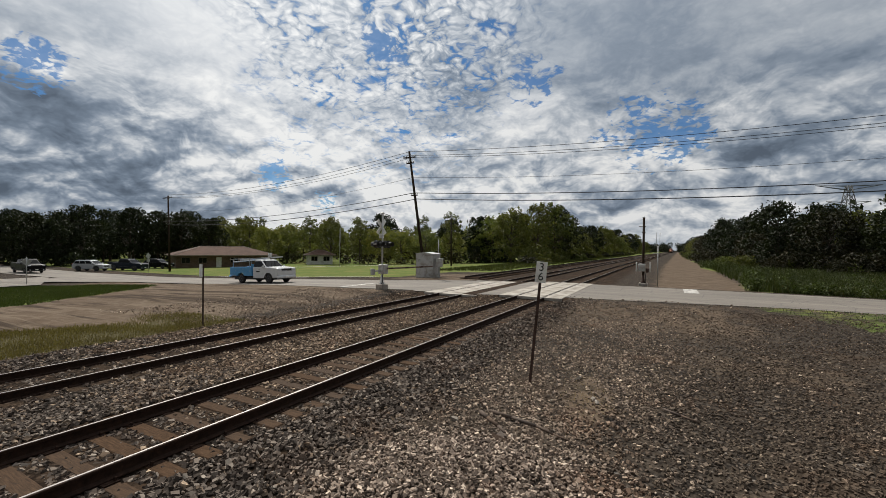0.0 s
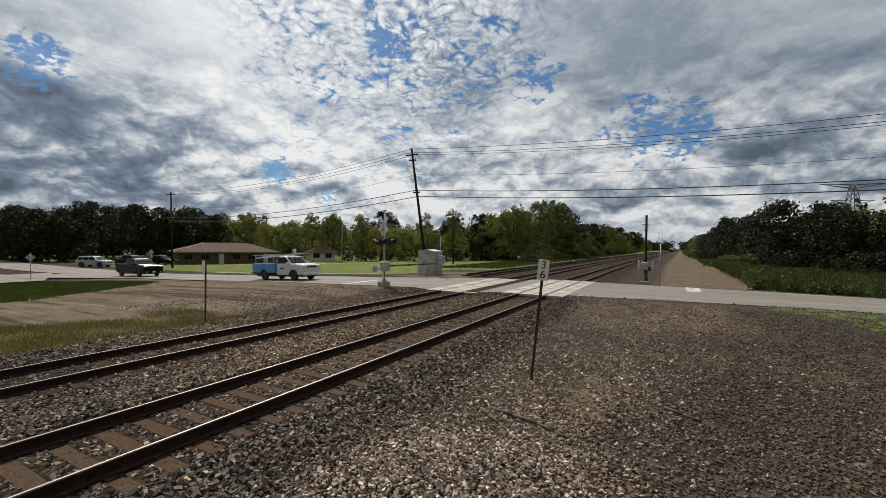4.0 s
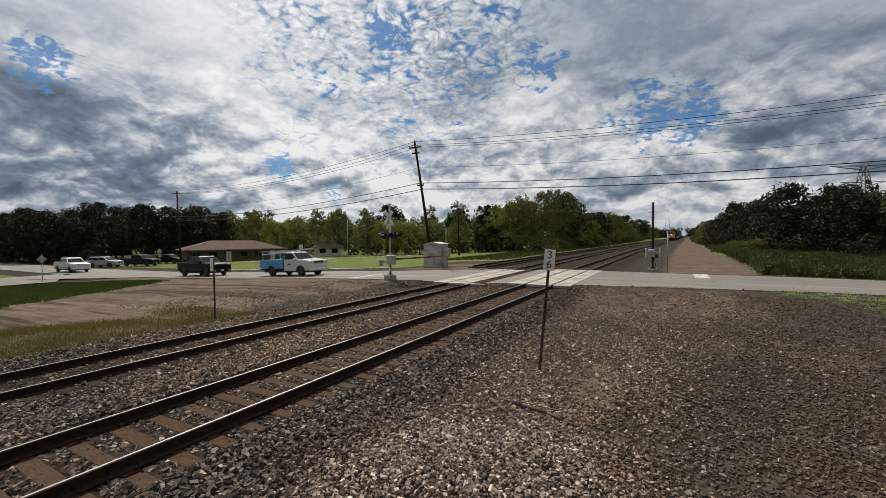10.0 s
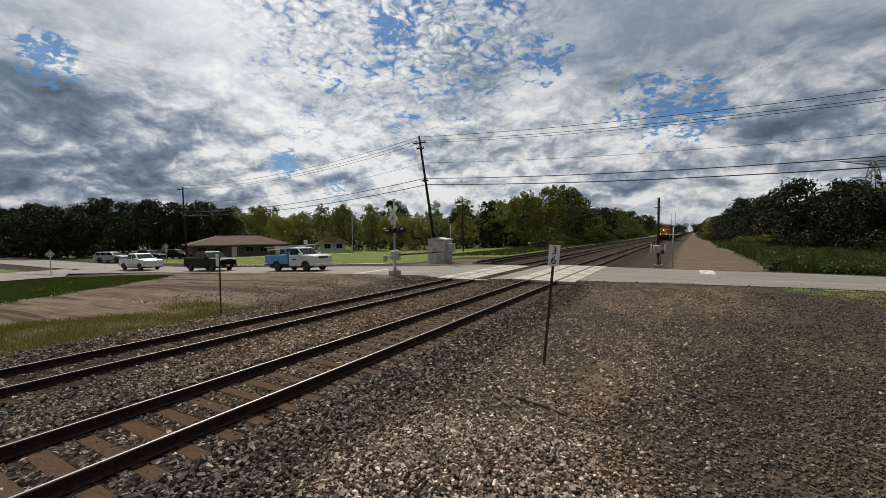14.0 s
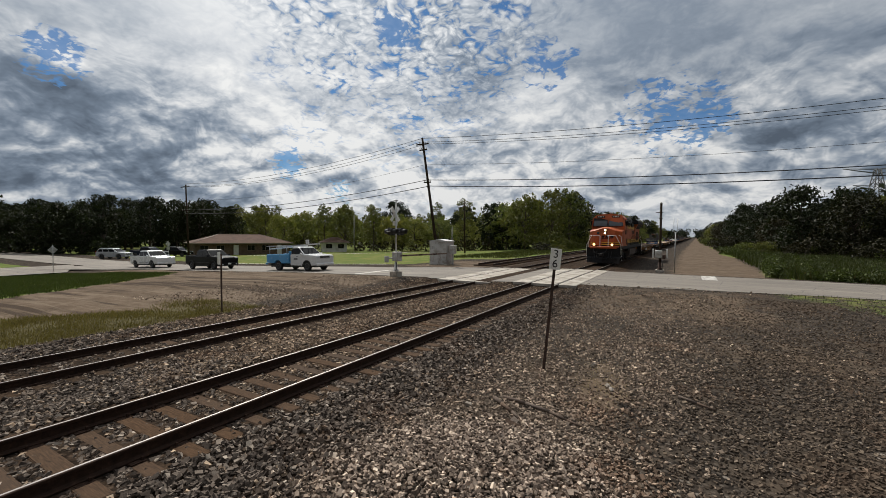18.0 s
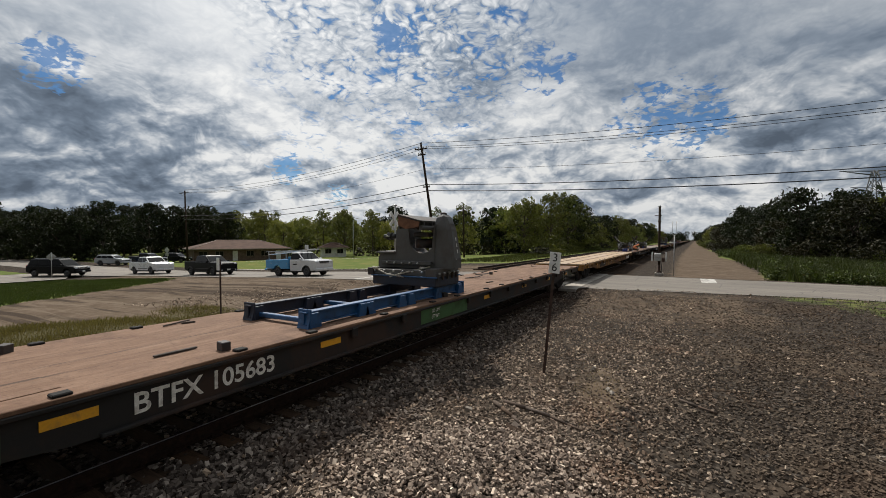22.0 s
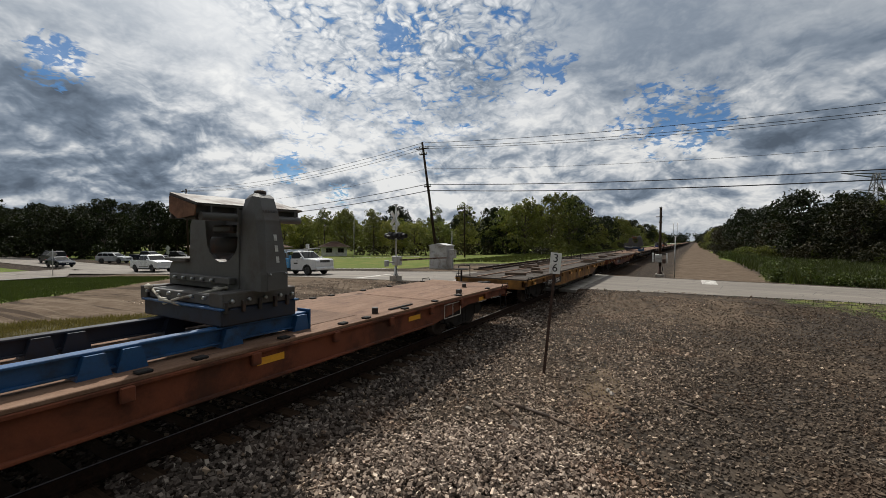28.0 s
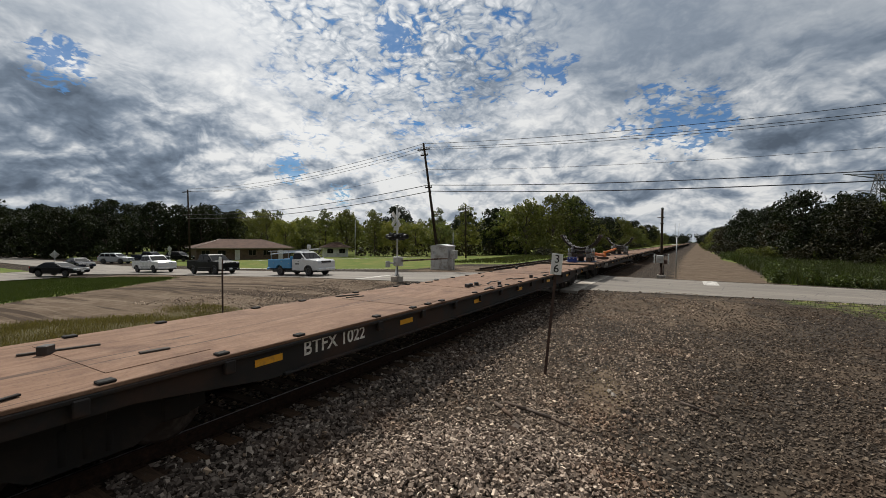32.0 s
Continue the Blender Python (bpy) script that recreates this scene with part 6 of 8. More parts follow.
def loose_blocks(wagon_y, length, n, seed):
    r = random.Random(seed)
    for k in range(n):
        y = wagon_y + length * (0.08 + 0.84 * k / n) + r.uniform(-0.4, 0.4)
        b = thing("timber_block", pose(r.uniform(-1.1, 1.1), y, 1.115, 0, 0, r.uniform(-25, 25)), "loose weathered timber block lying on a wagon deck", "timber", "timber blocks")
        part("block", Geo().box((0, 0, 0.05), (r.uniform(0.35, 0.9), 0.12, 0.1), 0.01), M["dunnage"], b)
        MOVERS.append((b, y))


M["fix_rust"] = plain("machine_rusty_orange", (0.2, 0.09, 0.045), 0.75, 0, (0.1, 0.05, 0.03), 0.45, 3)
M["strap"] = plain("pale_lashing_strap", (0.42, 0.4, 0.34), 0.85, 0, (0.2, 0.17, 0.13), 0.35, 8)


def saddle_machine(y22, flip):
    """A grey fixture with a U-shaped body, one tall tower and a top trough, bolted to a blue sled."""
    t = thing("transport_fixture", pose(0, y22, 1.075), "grey steel transport fixture on a blue sled frame", "machinery", "transport fixtures")
    MOVERS.append((t, y22))
    G, K, B = M["fix_grey"], M["cradle_black"], M["fix_blue"]
    my = (lambda y: -0.4 - y) if flip else (lambda y: y)
    for x, mat in ((1.02, B), (-0.42, M["sled_dark"])):
        y0, y1 = sorted((my(-4.9), my(0.75)))
        rail = Geo().box((x, (y0 + y1) / 2, 0.27), (0.16, y1 - y0, 0.03), 0.006).box((x, (y0 + y1) / 2, 0.07), (0.16, y1 - y0, 0.02), 0.004)
        rail.box((x, (y0 + y1) / 2, 0.17), (0.05, y1 - y0, 0.2), 0.0)
        part("sled_rail", rail, mat, t)
        for k in (-4.75, -3.5, -3.3, -2.2, -1.85, -0.65, 0.55):
            yc = my(k)
            foot = Geo().prism([(yc - 0.16, 0), (yc + 0.16, 0), (yc + 0.09, 0.255), (yc - 0.09, 0.255)], x - 0.13, x + 0.13, axis=0)
            part("sled_foot", foot, mat, t)
        for k in (-4.85, 0.7):
            part("end_plate", Geo().box((x, my(k), 0.16), (0.3, 0.03, 0.34), 0.008), mat, t)
    for k in (-4.7, -3.0):
        part("cross_tube", Geo().box((0.3, my(k), 0.1), (1.4, 0.1, 0.08), 0.012), B, t)
    part("sled_table", Geo().box((0.16, -0.2, 0.41), (2.0, 1.24, 0.24), 0.02), M["sled_dark"], t)
    for s in (-1, 1):
        part("table_flange", Geo().box((0.16, -0.2 + s * 0.6, 0.53), (2.06, 0.1, 0.03), 0.006), B, t)
    # the bolted base: two side plates, a skirt and a cover
    part("base_frame", Geo().box((0.1, -0.18, 0.62), (2.1, 1.12, 0.15), 0.012), G, t)
    part("skirt_plate", Geo().box((1.0, -0.2, 0.64), (0.32, 1.2, 0.2), 0.012), G, t)
    part("skirt_plate", Geo().box((-0.95, -0.2, 0.62), (0.2, 1.16, 0.2), 0.012), K, t)
    bolt = Geo().lathe([(0.028, 0), (0.028, 0.04), (0.016, 0.05)], (0, 0, 0), 2, 6).mesh("bolt", M["galv"])
    for k in (-0.68, -0.42, -0.16, 0.1, 0.32):
        part("bolt", bolt, None, t, at=pose(1.16, k, 0.63, 0, 90, 0))
        part("clamp_lug", Geo().box((1.18, k - 0.09, 0.55), (0.05, 0.05, 0.16), 0.008), K, t)
    for k in (-0.75, -0.45, -0.15, 0.15, 0.45, 0.75):
        part("bolt", bolt, None, t, at=pose(k, -0.79, 0.66, 90, 0, 0))
    # the U-shaped body, two plates with a web between
    u = [(-1.0, 0.72), (0.85, 0.72), (0.85, 1.9), (0.8, 1.55)]
    u += [(0.45 + 0.4 * math.cos(radians(a)), 1.5 + 0.38 * math.sin(radians(a))) for a in range(0, -181, -20)]
    u += [(0.02, 1.75), (-0.05, 1.86), (-0.3, 1.86), (-0.38, 1.7), (-0.4, 1.12), (-0.92, 1.1), (-1.0, 0.98)]
    part("saddle_plate", Geo().prism(u, -0.36, -0.3, axis=1), G, t)
    part("saddle_plate", Geo().prism(u, 0.2, 0.26, axis=1), G, t)
    lining = [[(0.45 + rr * math.cos(radians(a)), y_, 1.5 + rr * 0.95 * math.sin(radians(a))) for a, rr in [(a, 0.4) for a in range(0, -181, -20)] + [(a, 0.46) for a in range(-180, 1, 20)]] for y_ in (-0.3, 0.2)]
    part("saddle_lining", Geo().loft(lining), K, t)
    part("body_web", Geo().box((-0.1, -0.05, 0.92), (1.7, 0.5, 0.36), 0.02), G, t)
    part("horn_side", Geo().box((-0.36, -0.05, 1.48), (0.05, 0.5, 0.7), 0.01), G, t)
    part("end_shelf", Geo().box((-0.72, -0.1, 1.13), (0.62, 0.66, 0.06), 0.01), G, t)
    part("front_flange", Geo().box((0.0, -0.42, 0.86), (1.6, 0.1, 0.1), 0.012), G, t)
    for k in (-0.6, -0.35, -0.1, 0.15, 0.4):
        part("bolt", bolt, None, t, at=pose(k, -0.47, 0.86, 90, 0, 0))
    part("clamp_head", Geo().tube((0.28, -0.4, 1.38), (0.62, -0.1, 1.38), 0.13, n=14), K, t)
    part("clamp_arm", Geo().box((0.42, -0.2, 1.62), (0.5, 0.3, 0.12), 0.03), K, t)
    # the tower, chamfered towards its top
    tower = Geo().loft([[(0.72, -0.34, 0.74), (1.36, -0.37, 0.74), (1.43, -0.33, 0.74), (1.43, 0.03, 0.74), (1.36, 0.08, 0.74), (0.72, 0.1, 0.74)],
                        [(0.72, -0.34, 0.98), (1.36, -0.37, 0.98), (1.43, -0.33, 0.98), (1.43, 0.03, 0.98), (1.36, 0.08, 0.98), (0.72, 0.1, 0.98)],
                        [(0.78, -0.3, 1.75), (1.2, -0.33, 1.75), (1.3, -0.26, 1.75), (1.3, 0.0, 1.75), (1.2, 0.08, 1.75), (0.78, 0.1, 1.75)],
                        [(0.84, -0.24, 2.06), (1.06, -0.28, 2.1), (1.14, -0.22, 2.08), (1.14, 0.02, 2.08), (1.06, 0.08, 2.1), (0.84, 0.08, 2.06)],
                        [(0.86, -0.18, 2.13), (1.02, -0.22, 2.15), (1.06, -0.18, 2.14), (1.06, 0.0, 2.14), (1.02, 0.04, 2.15), (0.86, 0.04, 2.13)]])
    part("tower", tower, G, t)
    cover = part("tower_cover", Geo().box((1.435, -0.15, 0.88), (0.014, 0.34, 0.26), 0.004), G, t)
    for k in (-0.28, -0.02):
        part("bolt", bolt, None, cover, at=pose(1.442, k, 0.98, 0, 90, 0) @ Matrix.Scale(0.5, 4))
    part("lifting_eye", Geo().box((1.0, -0.28, 1.75), (0.14, 0.05, 0.12), 0.02), K, t)
    part("tower_cap", Geo().lathe([(0.09, 0), (0.09, 0.05), (0.03, 0.07)], (0.96, -0.08, 2.14), 2, 10), K, t)
    mark = Geo()
    for k in range(6):
        mark.box((0, -0.12 + 0.045 * k, 0), (0.004, 0.03, 0.035))
    o = part("lettering", mark, K, t)
    o.matrix_basis = pose(1.245, -0.12, 1.88, 0, -25, 0)
    marks = part("lettering", Geo().box((0, 0, 0), (0.004, 0.05, 0.09)).box((0, 0, -0.16), (0.004, 0.05, 0.09)).box((0, 0, -0.32), (0.004, 0.05, 0.09)), M["pad"], t)
    marks.matrix_basis = pose(1.347, -0.12, 1.5, 0, -9.5, 0)
    # the trough across the top: roof sheet, webs, pipes, stiffeners and rusty end
    part("trough_roof", Geo().prism([(0.06, 2.1), (0.74, 1.94), (0.75, 1.97), (0.07, 2.14)], -0.9, 0.9, axis=1), K, t)
    part("trough_back", Geo().box((0.09, 0.0, 1.94), (0.04, 1.8, 0.36), 0.008), G, t)
    part("trough_web", Geo().box((0.66, 0.0, 1.87), (0.03, 1.76, 0.16), 0.005), K, t)
    part("trough_floor", Geo().prism([(0.1, 1.76), (0.64, 1.74), (0.64, 1.78), (0.1, 1.8)], -0.86, 0.88, axis=1), K, t)
    part("trough_pipe", Geo().tube((0.72, -0.84, 1.79), (0.72, 0.86, 1.79), 0.06, n=12), G, t)
    part("trough_pipe", Geo().tube((0.72, -0.8, 1.95), (0.72, 0.86, 1.95), 0.025, n=10), G, t)
    for k in (-0.7, -0.3, 0.4, 0.75):
        part("stiffener", Geo().prism([(0.66, 1.8), (0.75, 1.8), (0.75, 1.94), (0.66, 1.94)], k - 0.012, k + 0.012, axis=1), G, t)
    part("trough_end", Geo().prism([(0.08, 1.86), (0.3, 1.76), (0.7, 1.8), (0.73, 1.93), (0.08, 2.09)], -0.915, -0.895, axis=1), M["fix_rust"], t)
    for p in ((-0.75, -0.8, 0.72), (-0.3, -0.82, 0.56), (0.55, -0.5, 0.74)):
        part("strap_ratchet", Geo().box(p, (0.14, 0.07, 0.06), 0.012), M["strap"], t)
    part("strap", Geo().path([(-0.9, -0.74, 0.74), (-0.3, -0.84, 0.56), (0.2, -0.83, 0.52)], 0.022), M["strap"], t)
    part("strap", Geo().path([(0.8, -0.5, 0.78), (0.1, -0.82, 0.6), (-0.25, -0.83, 0.5)], 0.022), M["strap"], t)
    if flip:
        part("chain", Geo().path([(0.3, -0.84, 0.35), (-0.1, -1.5, 0.1), (-0.45, -2.1, 0.03)], 0.03), M["fix_rust"], t)
        part("chain", Geo().path([(0.0, -0.84, 0.32), (0.4, -1.4, 0.1), (0.75, -1.8, 0.03)], 0.025), M["fix_rust"], t)
    return t


def cradle(y22, flip):
    """A round cradle: two curved saddles with pads on a grey beam stand over a flat turning ring."""
    t = thing("blade_cradle", pose(0, y22, 1.09, 0, 0, 180 if flip else 0), "black curved steel cradle with pale pads on grey stand", "machinery", "blade cradles")
    MOVERS.append((t, y22))
    R_, zc = 1.45, 2.3
    S, K = M["fix_steel"], M["cradle_black"]
    angles = [radians(200 + 140 * k / 18) for k in range(19)]
    for dy in (-0.27, 0.27):
        rings = []
        for a in angles:
            c, d = math.cos(a), math.sin(a)
            rings.append([((R_ - e) * c, dy + w, zc + (R_ - e) * d) for e, w in ((0, -0.05), (0, 0.05), (0.1, 0.05), (0.1, 0.13), (0.14, 0.13), (0.14, -0.13), (0.1, -0.13), (0.1, -0.05))])
        arc = part("saddle", Geo().loft(rings), K, t)
        for k in range(0, 19, 3):
            c, d = math.cos(angles[k]), math.sin(angles[k])
            part("stiffener", Geo().box((0, 0, 0), (0.02, 0.24, 0.1), 0.004), K, arc, at=pose((R_ - 0.05) * c, dy, zc + (R_ - 0.05) * d, 0, -math.degrees(angles[k]) - 90, 0))
        for k in (0, 18):
            c, d = math.cos(angles[k]), math.sin(angles[k])
            part("horn_bracket", Geo().box((0, 0, 0), (0.16, 0.28, 0.2), 0.02), K, arc, at=pose((R_ - 0.06) * c, dy, zc + (R_ - 0.06) * d, 0, -math.degrees(angles[k]) - 90, 0))
        pad = Geo().box((0, 0, 0), (0.15, 0.24, 0.035), 0.01).mesh("pad", M["pad"])
        stud = Geo().lathe([(0.011, 0), (0.011, 0.008), (0.004, 0.01)], (0, 0, 0), 2, 6).mesh("stud", K)
        for k in range(11):
            a = radians(204 + 132 * k / 10)
            p = part("pad", pad, None, t, at=pose((R_ - 0.16) * math.cos(a), dy, zc + (R_ - 0.16) * math.sin(a), 0, -math.degrees(a) - 90, 0))
            for u in (-0.07, 0.0, 0.07):
                for v in (-0.035, 0.035):
                    part("stud", stud, None, p, at=pose(v, u, 0.017))
    for s in (-1, 1):
        beam = part("stand_beam", Geo().box((s * 0.64, 0.02, 0.46), (0.24, 1.72, 0.22), 0.015), S, t)
        part("beam_flange", Geo().box((s * 0.64, 0.02, 0.58), (0.3, 1.76, 0.025), 0.006), S, beam)
        part("beam_flange", Geo().box((s * 0.64, 0.02, 0.345), (0.3, 1.76, 0.025), 0.006), S, beam)
        part("upper_beam", Geo().box((s * 0.5, 0, 0.78), (0.2, 1.3, 0.22), 0.015), S, t)
        for q in (-0.66, 0.7):
            part("stand_leg", Geo().prism([(q - 0.17, 0.03), (q + 0.17, 0.03), (q + 0.1, 0.345), (q - 0.1, 0.345)], s * 0.64 - 0.14, s * 0.64 + 0.14, axis=0), K, t)
            part("foot_plate", Geo().box((s * 0.64, q, 0.02), (0.42, 0.44, 0.03), 0.008), S, t)
        for q in (-0.42, 0.42):
            part("jack", Geo().tube((s * 0.8, q, 0.5), (s * 0.8, q, 0.95), 0.045, n=10), M["galv"], t)
            part("jack", Geo().tube((s * 0.8, q + 0.12, 0.5), (s * 0.8, q + 0.12, 0.9), 0.04, n=10), M["galv"], t)
            part("clevis", Geo().prism([(q - 0.12, 0.89), (q + 0.12, 0.89), (q + 0.07, 1.1), (q - 0.07, 1.1)], s * 0.5 - 0.06, s * 0.5 + 0.06, axis=0), S, t)
            part("pin", Geo().tube((s * 0.42, q, 1.0), (s * 0.6, q, 1.0), 0.035, n=8), M["galv"], t)
            part("spacer", Geo().box((s * 0.56, q, 0.64), (0.26, 0.3, 0.1), 0.01), K, t)
    part("cross_beam", Geo().box((0, 0, 0.72), (1.2, 0.24, 0.2), 0.02), K, t)
    part("cross_beam", Geo().box((0, 0.5, 0.46), (1.1, 0.16, 0.18), 0.02), K, t)
    part("cross_beam", Geo().box((0, -0.5, 0.46), (1.1, 0.16, 0.18), 0.02), K, t)
    part("hub", Geo().lathe([(0.2, 0.02), (0.2, 0.5), (0.14, 0.56), (0.14, 0.7)], (0, 0, 0), 2, 16), K, t)
    part("cable", Geo().path([(0.7, -0.5, 0.62), (0.86, -0.6, 0.3), (0.9, -0.3, 0.08), (0.8, 0.3, 0.05), (0.9, 0.8, 0.05)], 0.022), M["pad"], t)
    part("cable", Geo().path([(0.5, -0.8, 0.05), (0.0, -0.95, 0.06), (-0.6, -0.8, 0.05)], 0.02), M["rubber"], t)
    part("ring", Geo().lathe([(1.02, 0), (1.04, 0.01), (1.04, 0.035), (1.02, 0.045), (0.9, 0.045), (0.88, 0.035), (0.88, 0.01), (0.9, 0)], (0, 0, 0.0), 2, 36), M["fix_blue"], t)
    for k in range(4):
        part("spoke", Geo().box((0, 0.5, 0.02), (0.16, 0.9, 0.03), 0.006, pose(0, 0, 0, 0, 0, 23 + 90 * k)), M["galv"], t)
    # the swing arm that points along the wagon
    part("swing_arm", Geo().tube((0.35, 0.3, 0.62), (0.65, 5.6, 0.32), 0.115, n=14), M["beam_orange"], t, "orange swing arm")
    part("arm_rest", Geo().box((0.62, 5.2, 0.1), (0.9, 0.16, 0.2), 0.02), M["deck_wood"], t)
    part("arm_tip", Geo().lathe([(0.13, 0), (0.16, 0.03), (0.16, 0.12), (0.08, 0.16)], (0.65, 5.6, 0.32), 1, 14), M["beam_orange"], t)
    return t


def tool_box(y22, x):
    t = thing("tool_box", pose(x, y22, 1.09), "bright blue steel tool box on a wagon deck", "box", "tool boxes")
    MOVERS.append((t, y22))
    part("body", Geo().box((0, 0, 0.16), (0.56, 0.46, 0.31), 0.015), M["box_blue"], t)
    part("lid", Geo().box((0, 0, 0.335), (0.59, 0.49, 0.045), 0.012), M["box_blue"], t)
    for q in (-0.12, 0.12):
        part("latch", Geo().box((q, -0.245, 0.29), (0.06, 0.02, 0.08), 0.005), M["galv"], t)
    part("carry_handle", Geo().path([(0.29, -0.08, 0.2), (0.33, -0.08, 0.2), (0.33, 0.08, 0.2), (0.29, 0.08, 0.2)], 0.012), M["galv"], t)


def locomotive(y22):
    """A six-axle road locomotive; y = 0 is the front platform edge."""
    t = thing("locomotive", pose(0, y22, 0), "orange, black and yellow diesel freight locomotive with lit headlights", "locomotive")
    MOVERS.append((t, y22))
    L, dz = 20.8, 1.62
    O, K, C = M["orange"], M["locoblack"], M["chassis"]
    # underframe and walkway
    part("underframe", Geo().box((0, L / 2, dz - 0.16), (2.5, L - 1.2, 0.3), 0.03), K, t)
    part("walkway", Geo().box((0, L / 2, dz - 0.02), (3.05, L - 2.6, 0.06), 0.01), K, t)
    for s in (-1, 1):
        part("side_sill", Geo().box((s * 1.5, L / 2, dz - 0.14), (0.06, L - 2.6, 0.26), 0.01), M["chassis"], t)
    part("front_platform", Geo().box((0, 0.45, dz - 0.06), (2.5, 0.9, 0.12), 0.02), O, t)
    part("rear_platform", Geo().box((0, L - 0.5, dz - 0.06), (2.7, 1.0, 0.12), 0.02), K, t)
    part("anticlimber", Geo().box((0, -0.06, dz - 0.1), (2.3, 0.14, 0.2), 0.03), O, t)
    # pilot with plough and coupler
    part("pilot_plate", Geo().box((0, 0.12, 0.98), (2.9, 0.1, 1.1), 0.02), K, t)
    plough = Geo().loft([[(-1.45, 0.1, 0.75), (1.45, 0.1, 0.75), (1.45, 0.25, 0.75), (-1.45, 0.25, 0.75)], [(-1.4, -0.2, 0.1), (0, -0.5, 0.1), (1.4, -0.2, 0.1), (0, 0.2, 0.1)][0:1] + [(1.4, -0.25, 0.1), (1.4, 0.2, 0.1), (-1.4, 0.2, 0.1)]])
    part("snow_plough", plough, K, t)
    part("plough_nose", Geo().prism([(-1.2, -0.15), (0, -0.55), (1.2, -0.15)], 0.1, 0.55, axis=2), K, t)
    part("coupler", COUPLER, None, t, at=pose(0, 0.05, 0))
    part("coupler", COUPLER, None, t, at=pose(0, L - 0.05, 0, 0, 0, 180))
    for x in (-0.75, -0.55, 0.5, 0.7):
        part("air_hose", Geo().path([(x, 0.05, 1.15), (x * 1.05, -0.14, 0.95), (x * 0.95, -0.2, 0.6), (x * 0.8, -0.16, 0.45)], 0.028), M["rubber"], t)
    part("control_cable", Geo().path([(-0.85, 0.02, 1.4), (-0.8, -0.2, 1.05), (-0.3, -0.24, 0.92), (0.2, -0.2, 1.1), (0.35, 0.02, 1.4)], 0.035), M["rubber"], t)
    # steps at the four corners
    for e in (0, 1):
        y = 0.5 if e == 0 else L - 0.5
        for s in (-1, 1):
            part("step_side", Geo().box((s * 1.2, y + (0.42 if e == 0 else -0.42), 0.95), (0.5, 0.05, 1.3), 0.01), K, t)
            for k in range(4):
                part("step_tread", Geo().box((s * 1.3, y, 0.36 + k * 0.33), (0.42, 0.6, 0.04), 0.008), M["chassis"], t)
                part("step_edge", Geo().box((s * 1.52, y, 0.37 + k * 0.33), (0.03, 0.62, 0.05), 0.008), M["white_rail"], t)
            yy = y - 0.36 if e == 0 else y + 0.36
            y2 = y + 0.4 if e == 0 else y - 0.4
            part("handrail", Geo().path([(s * 1.5, y2, 0.75), (s * 1.5, y2, dz + 0.2), (s * 1.38, y2, dz + 0.98), (s * 1.2, y2, dz + 1.02)], 0.024, 7), M["white_rail"], t)
            part("handrail", Geo().path([(s * 1.5, yy, 0.9), (s * 1.5, yy, dz + 0.1), (s * 1.05, yy - (0.1 if e == 0 else -0.1), dz + 1.0), (s * 0.35, yy - (0.1 if e == 0 else -0.1), dz + 1.0)], 0.024, 7), M["white_rail"], t)
    for x in (-0.95, -0.3, 0.42, 0.95):
        part("rail_post", Geo().box((x, 0.02, dz + 0.5), (0.12 if abs(x) > 0.5 else 0.06, 0.03, 1.0), 0.008), O if abs(x) > 0.5 else M["white_rail"], t)
    for s in (-1, 1):
        d = part("ditch_light", Geo().lathe([(0.13, 0.2), (0.14, 0.02), (0.13, 0), (0.11, 0.01)], (0, 0, 0), 1, 16), K, t, at=pose(s * 0.78 , -0.16, dz + 0.16))
        part("lens", Geo().lathe([(0.11, 0.0), (0.06, -0.015), (0.01, -0.02)], (0, 0, 0), 1, 14), M["lamp_on"], d)
    # nose: a wide hood with bevelled cheeks, rising to the windscreen
    def nose_ring(y, half, inset, z0, z1, zc):
        return [(-half, y + inset, z0), (-half * 0.62, y, z0), (half * 0.62, y, z0), (half, y + inset, z0), (half, y + inset, z1), (half * 0.62, y, z1 + 0.1), (half * 0.2, y, zc), (-half * 0.2, y, zc), (-half * 0.62, y, z1 + 0.1), (-half, y + inset, z1)]
    part("nose", Geo().loft([nose_ring(0.92, 1.42, 0.3, dz, 2.98, 3.3), nose_ring(1.0, 1.46, 0.3, dz, 3.02, 3.33), nose_ring(2.4, 1.5, 0.06, dz, 3.2, 3.48)]), O, t)
    part("nose_door", Geo().box((-0.62, 0.9, 2.35), (0.62, 0.04, 1.35), 0.01), O, t)
    part("door_window", Geo().lathe([(0.13, 0), (0.12, -0.02), (0.02, -0.02)], (-0.62, 0.885, 2.85), 1, 14), M["cabglass"], t)
    hl = part("headlight", Geo().box((0.0, 0.88, 3.0), (0.26, 0.1, 0.52), 0.04), K, t)
    for k in (-0.13, 0.13):
        part("lens", Geo().lathe([(0.1, 0.0), (0.06, -0.02), (0.01, -0.025)], (0.0, 0.825, 3.0 + k), 1, 14), M["lamp_white"], hl)
    # stripes over the nose's foot
    for z, h, mm in ((dz + 0.06, 0.1, K), (dz + 0.17, 0.09, M["yellow"]), (dz + 0.26, 0.05, K), (dz + 0.335, 0.07, M["yellow"])):
        part("stripe", Geo().loft([[(-1.425, 1.225, z - h / 2), (-0.885, 0.913, z - h / 2), (0.885, 0.913, z - h / 2), (1.425, 1.225, z - h / 2), (1.425, 1.3, z - h / 2), (-1.425, 1.3, z - h / 2)],
                                   [(-1.425, 1.225, z + h / 2), (-0.885, 0.913, z + h / 2), (0.885, 0.913, z + h / 2), (1.425, 1.225, z + h / 2), (1.425, 1.3, z + h / 2), (-1.425, 1.3, z + h / 2)]]), mm, t)
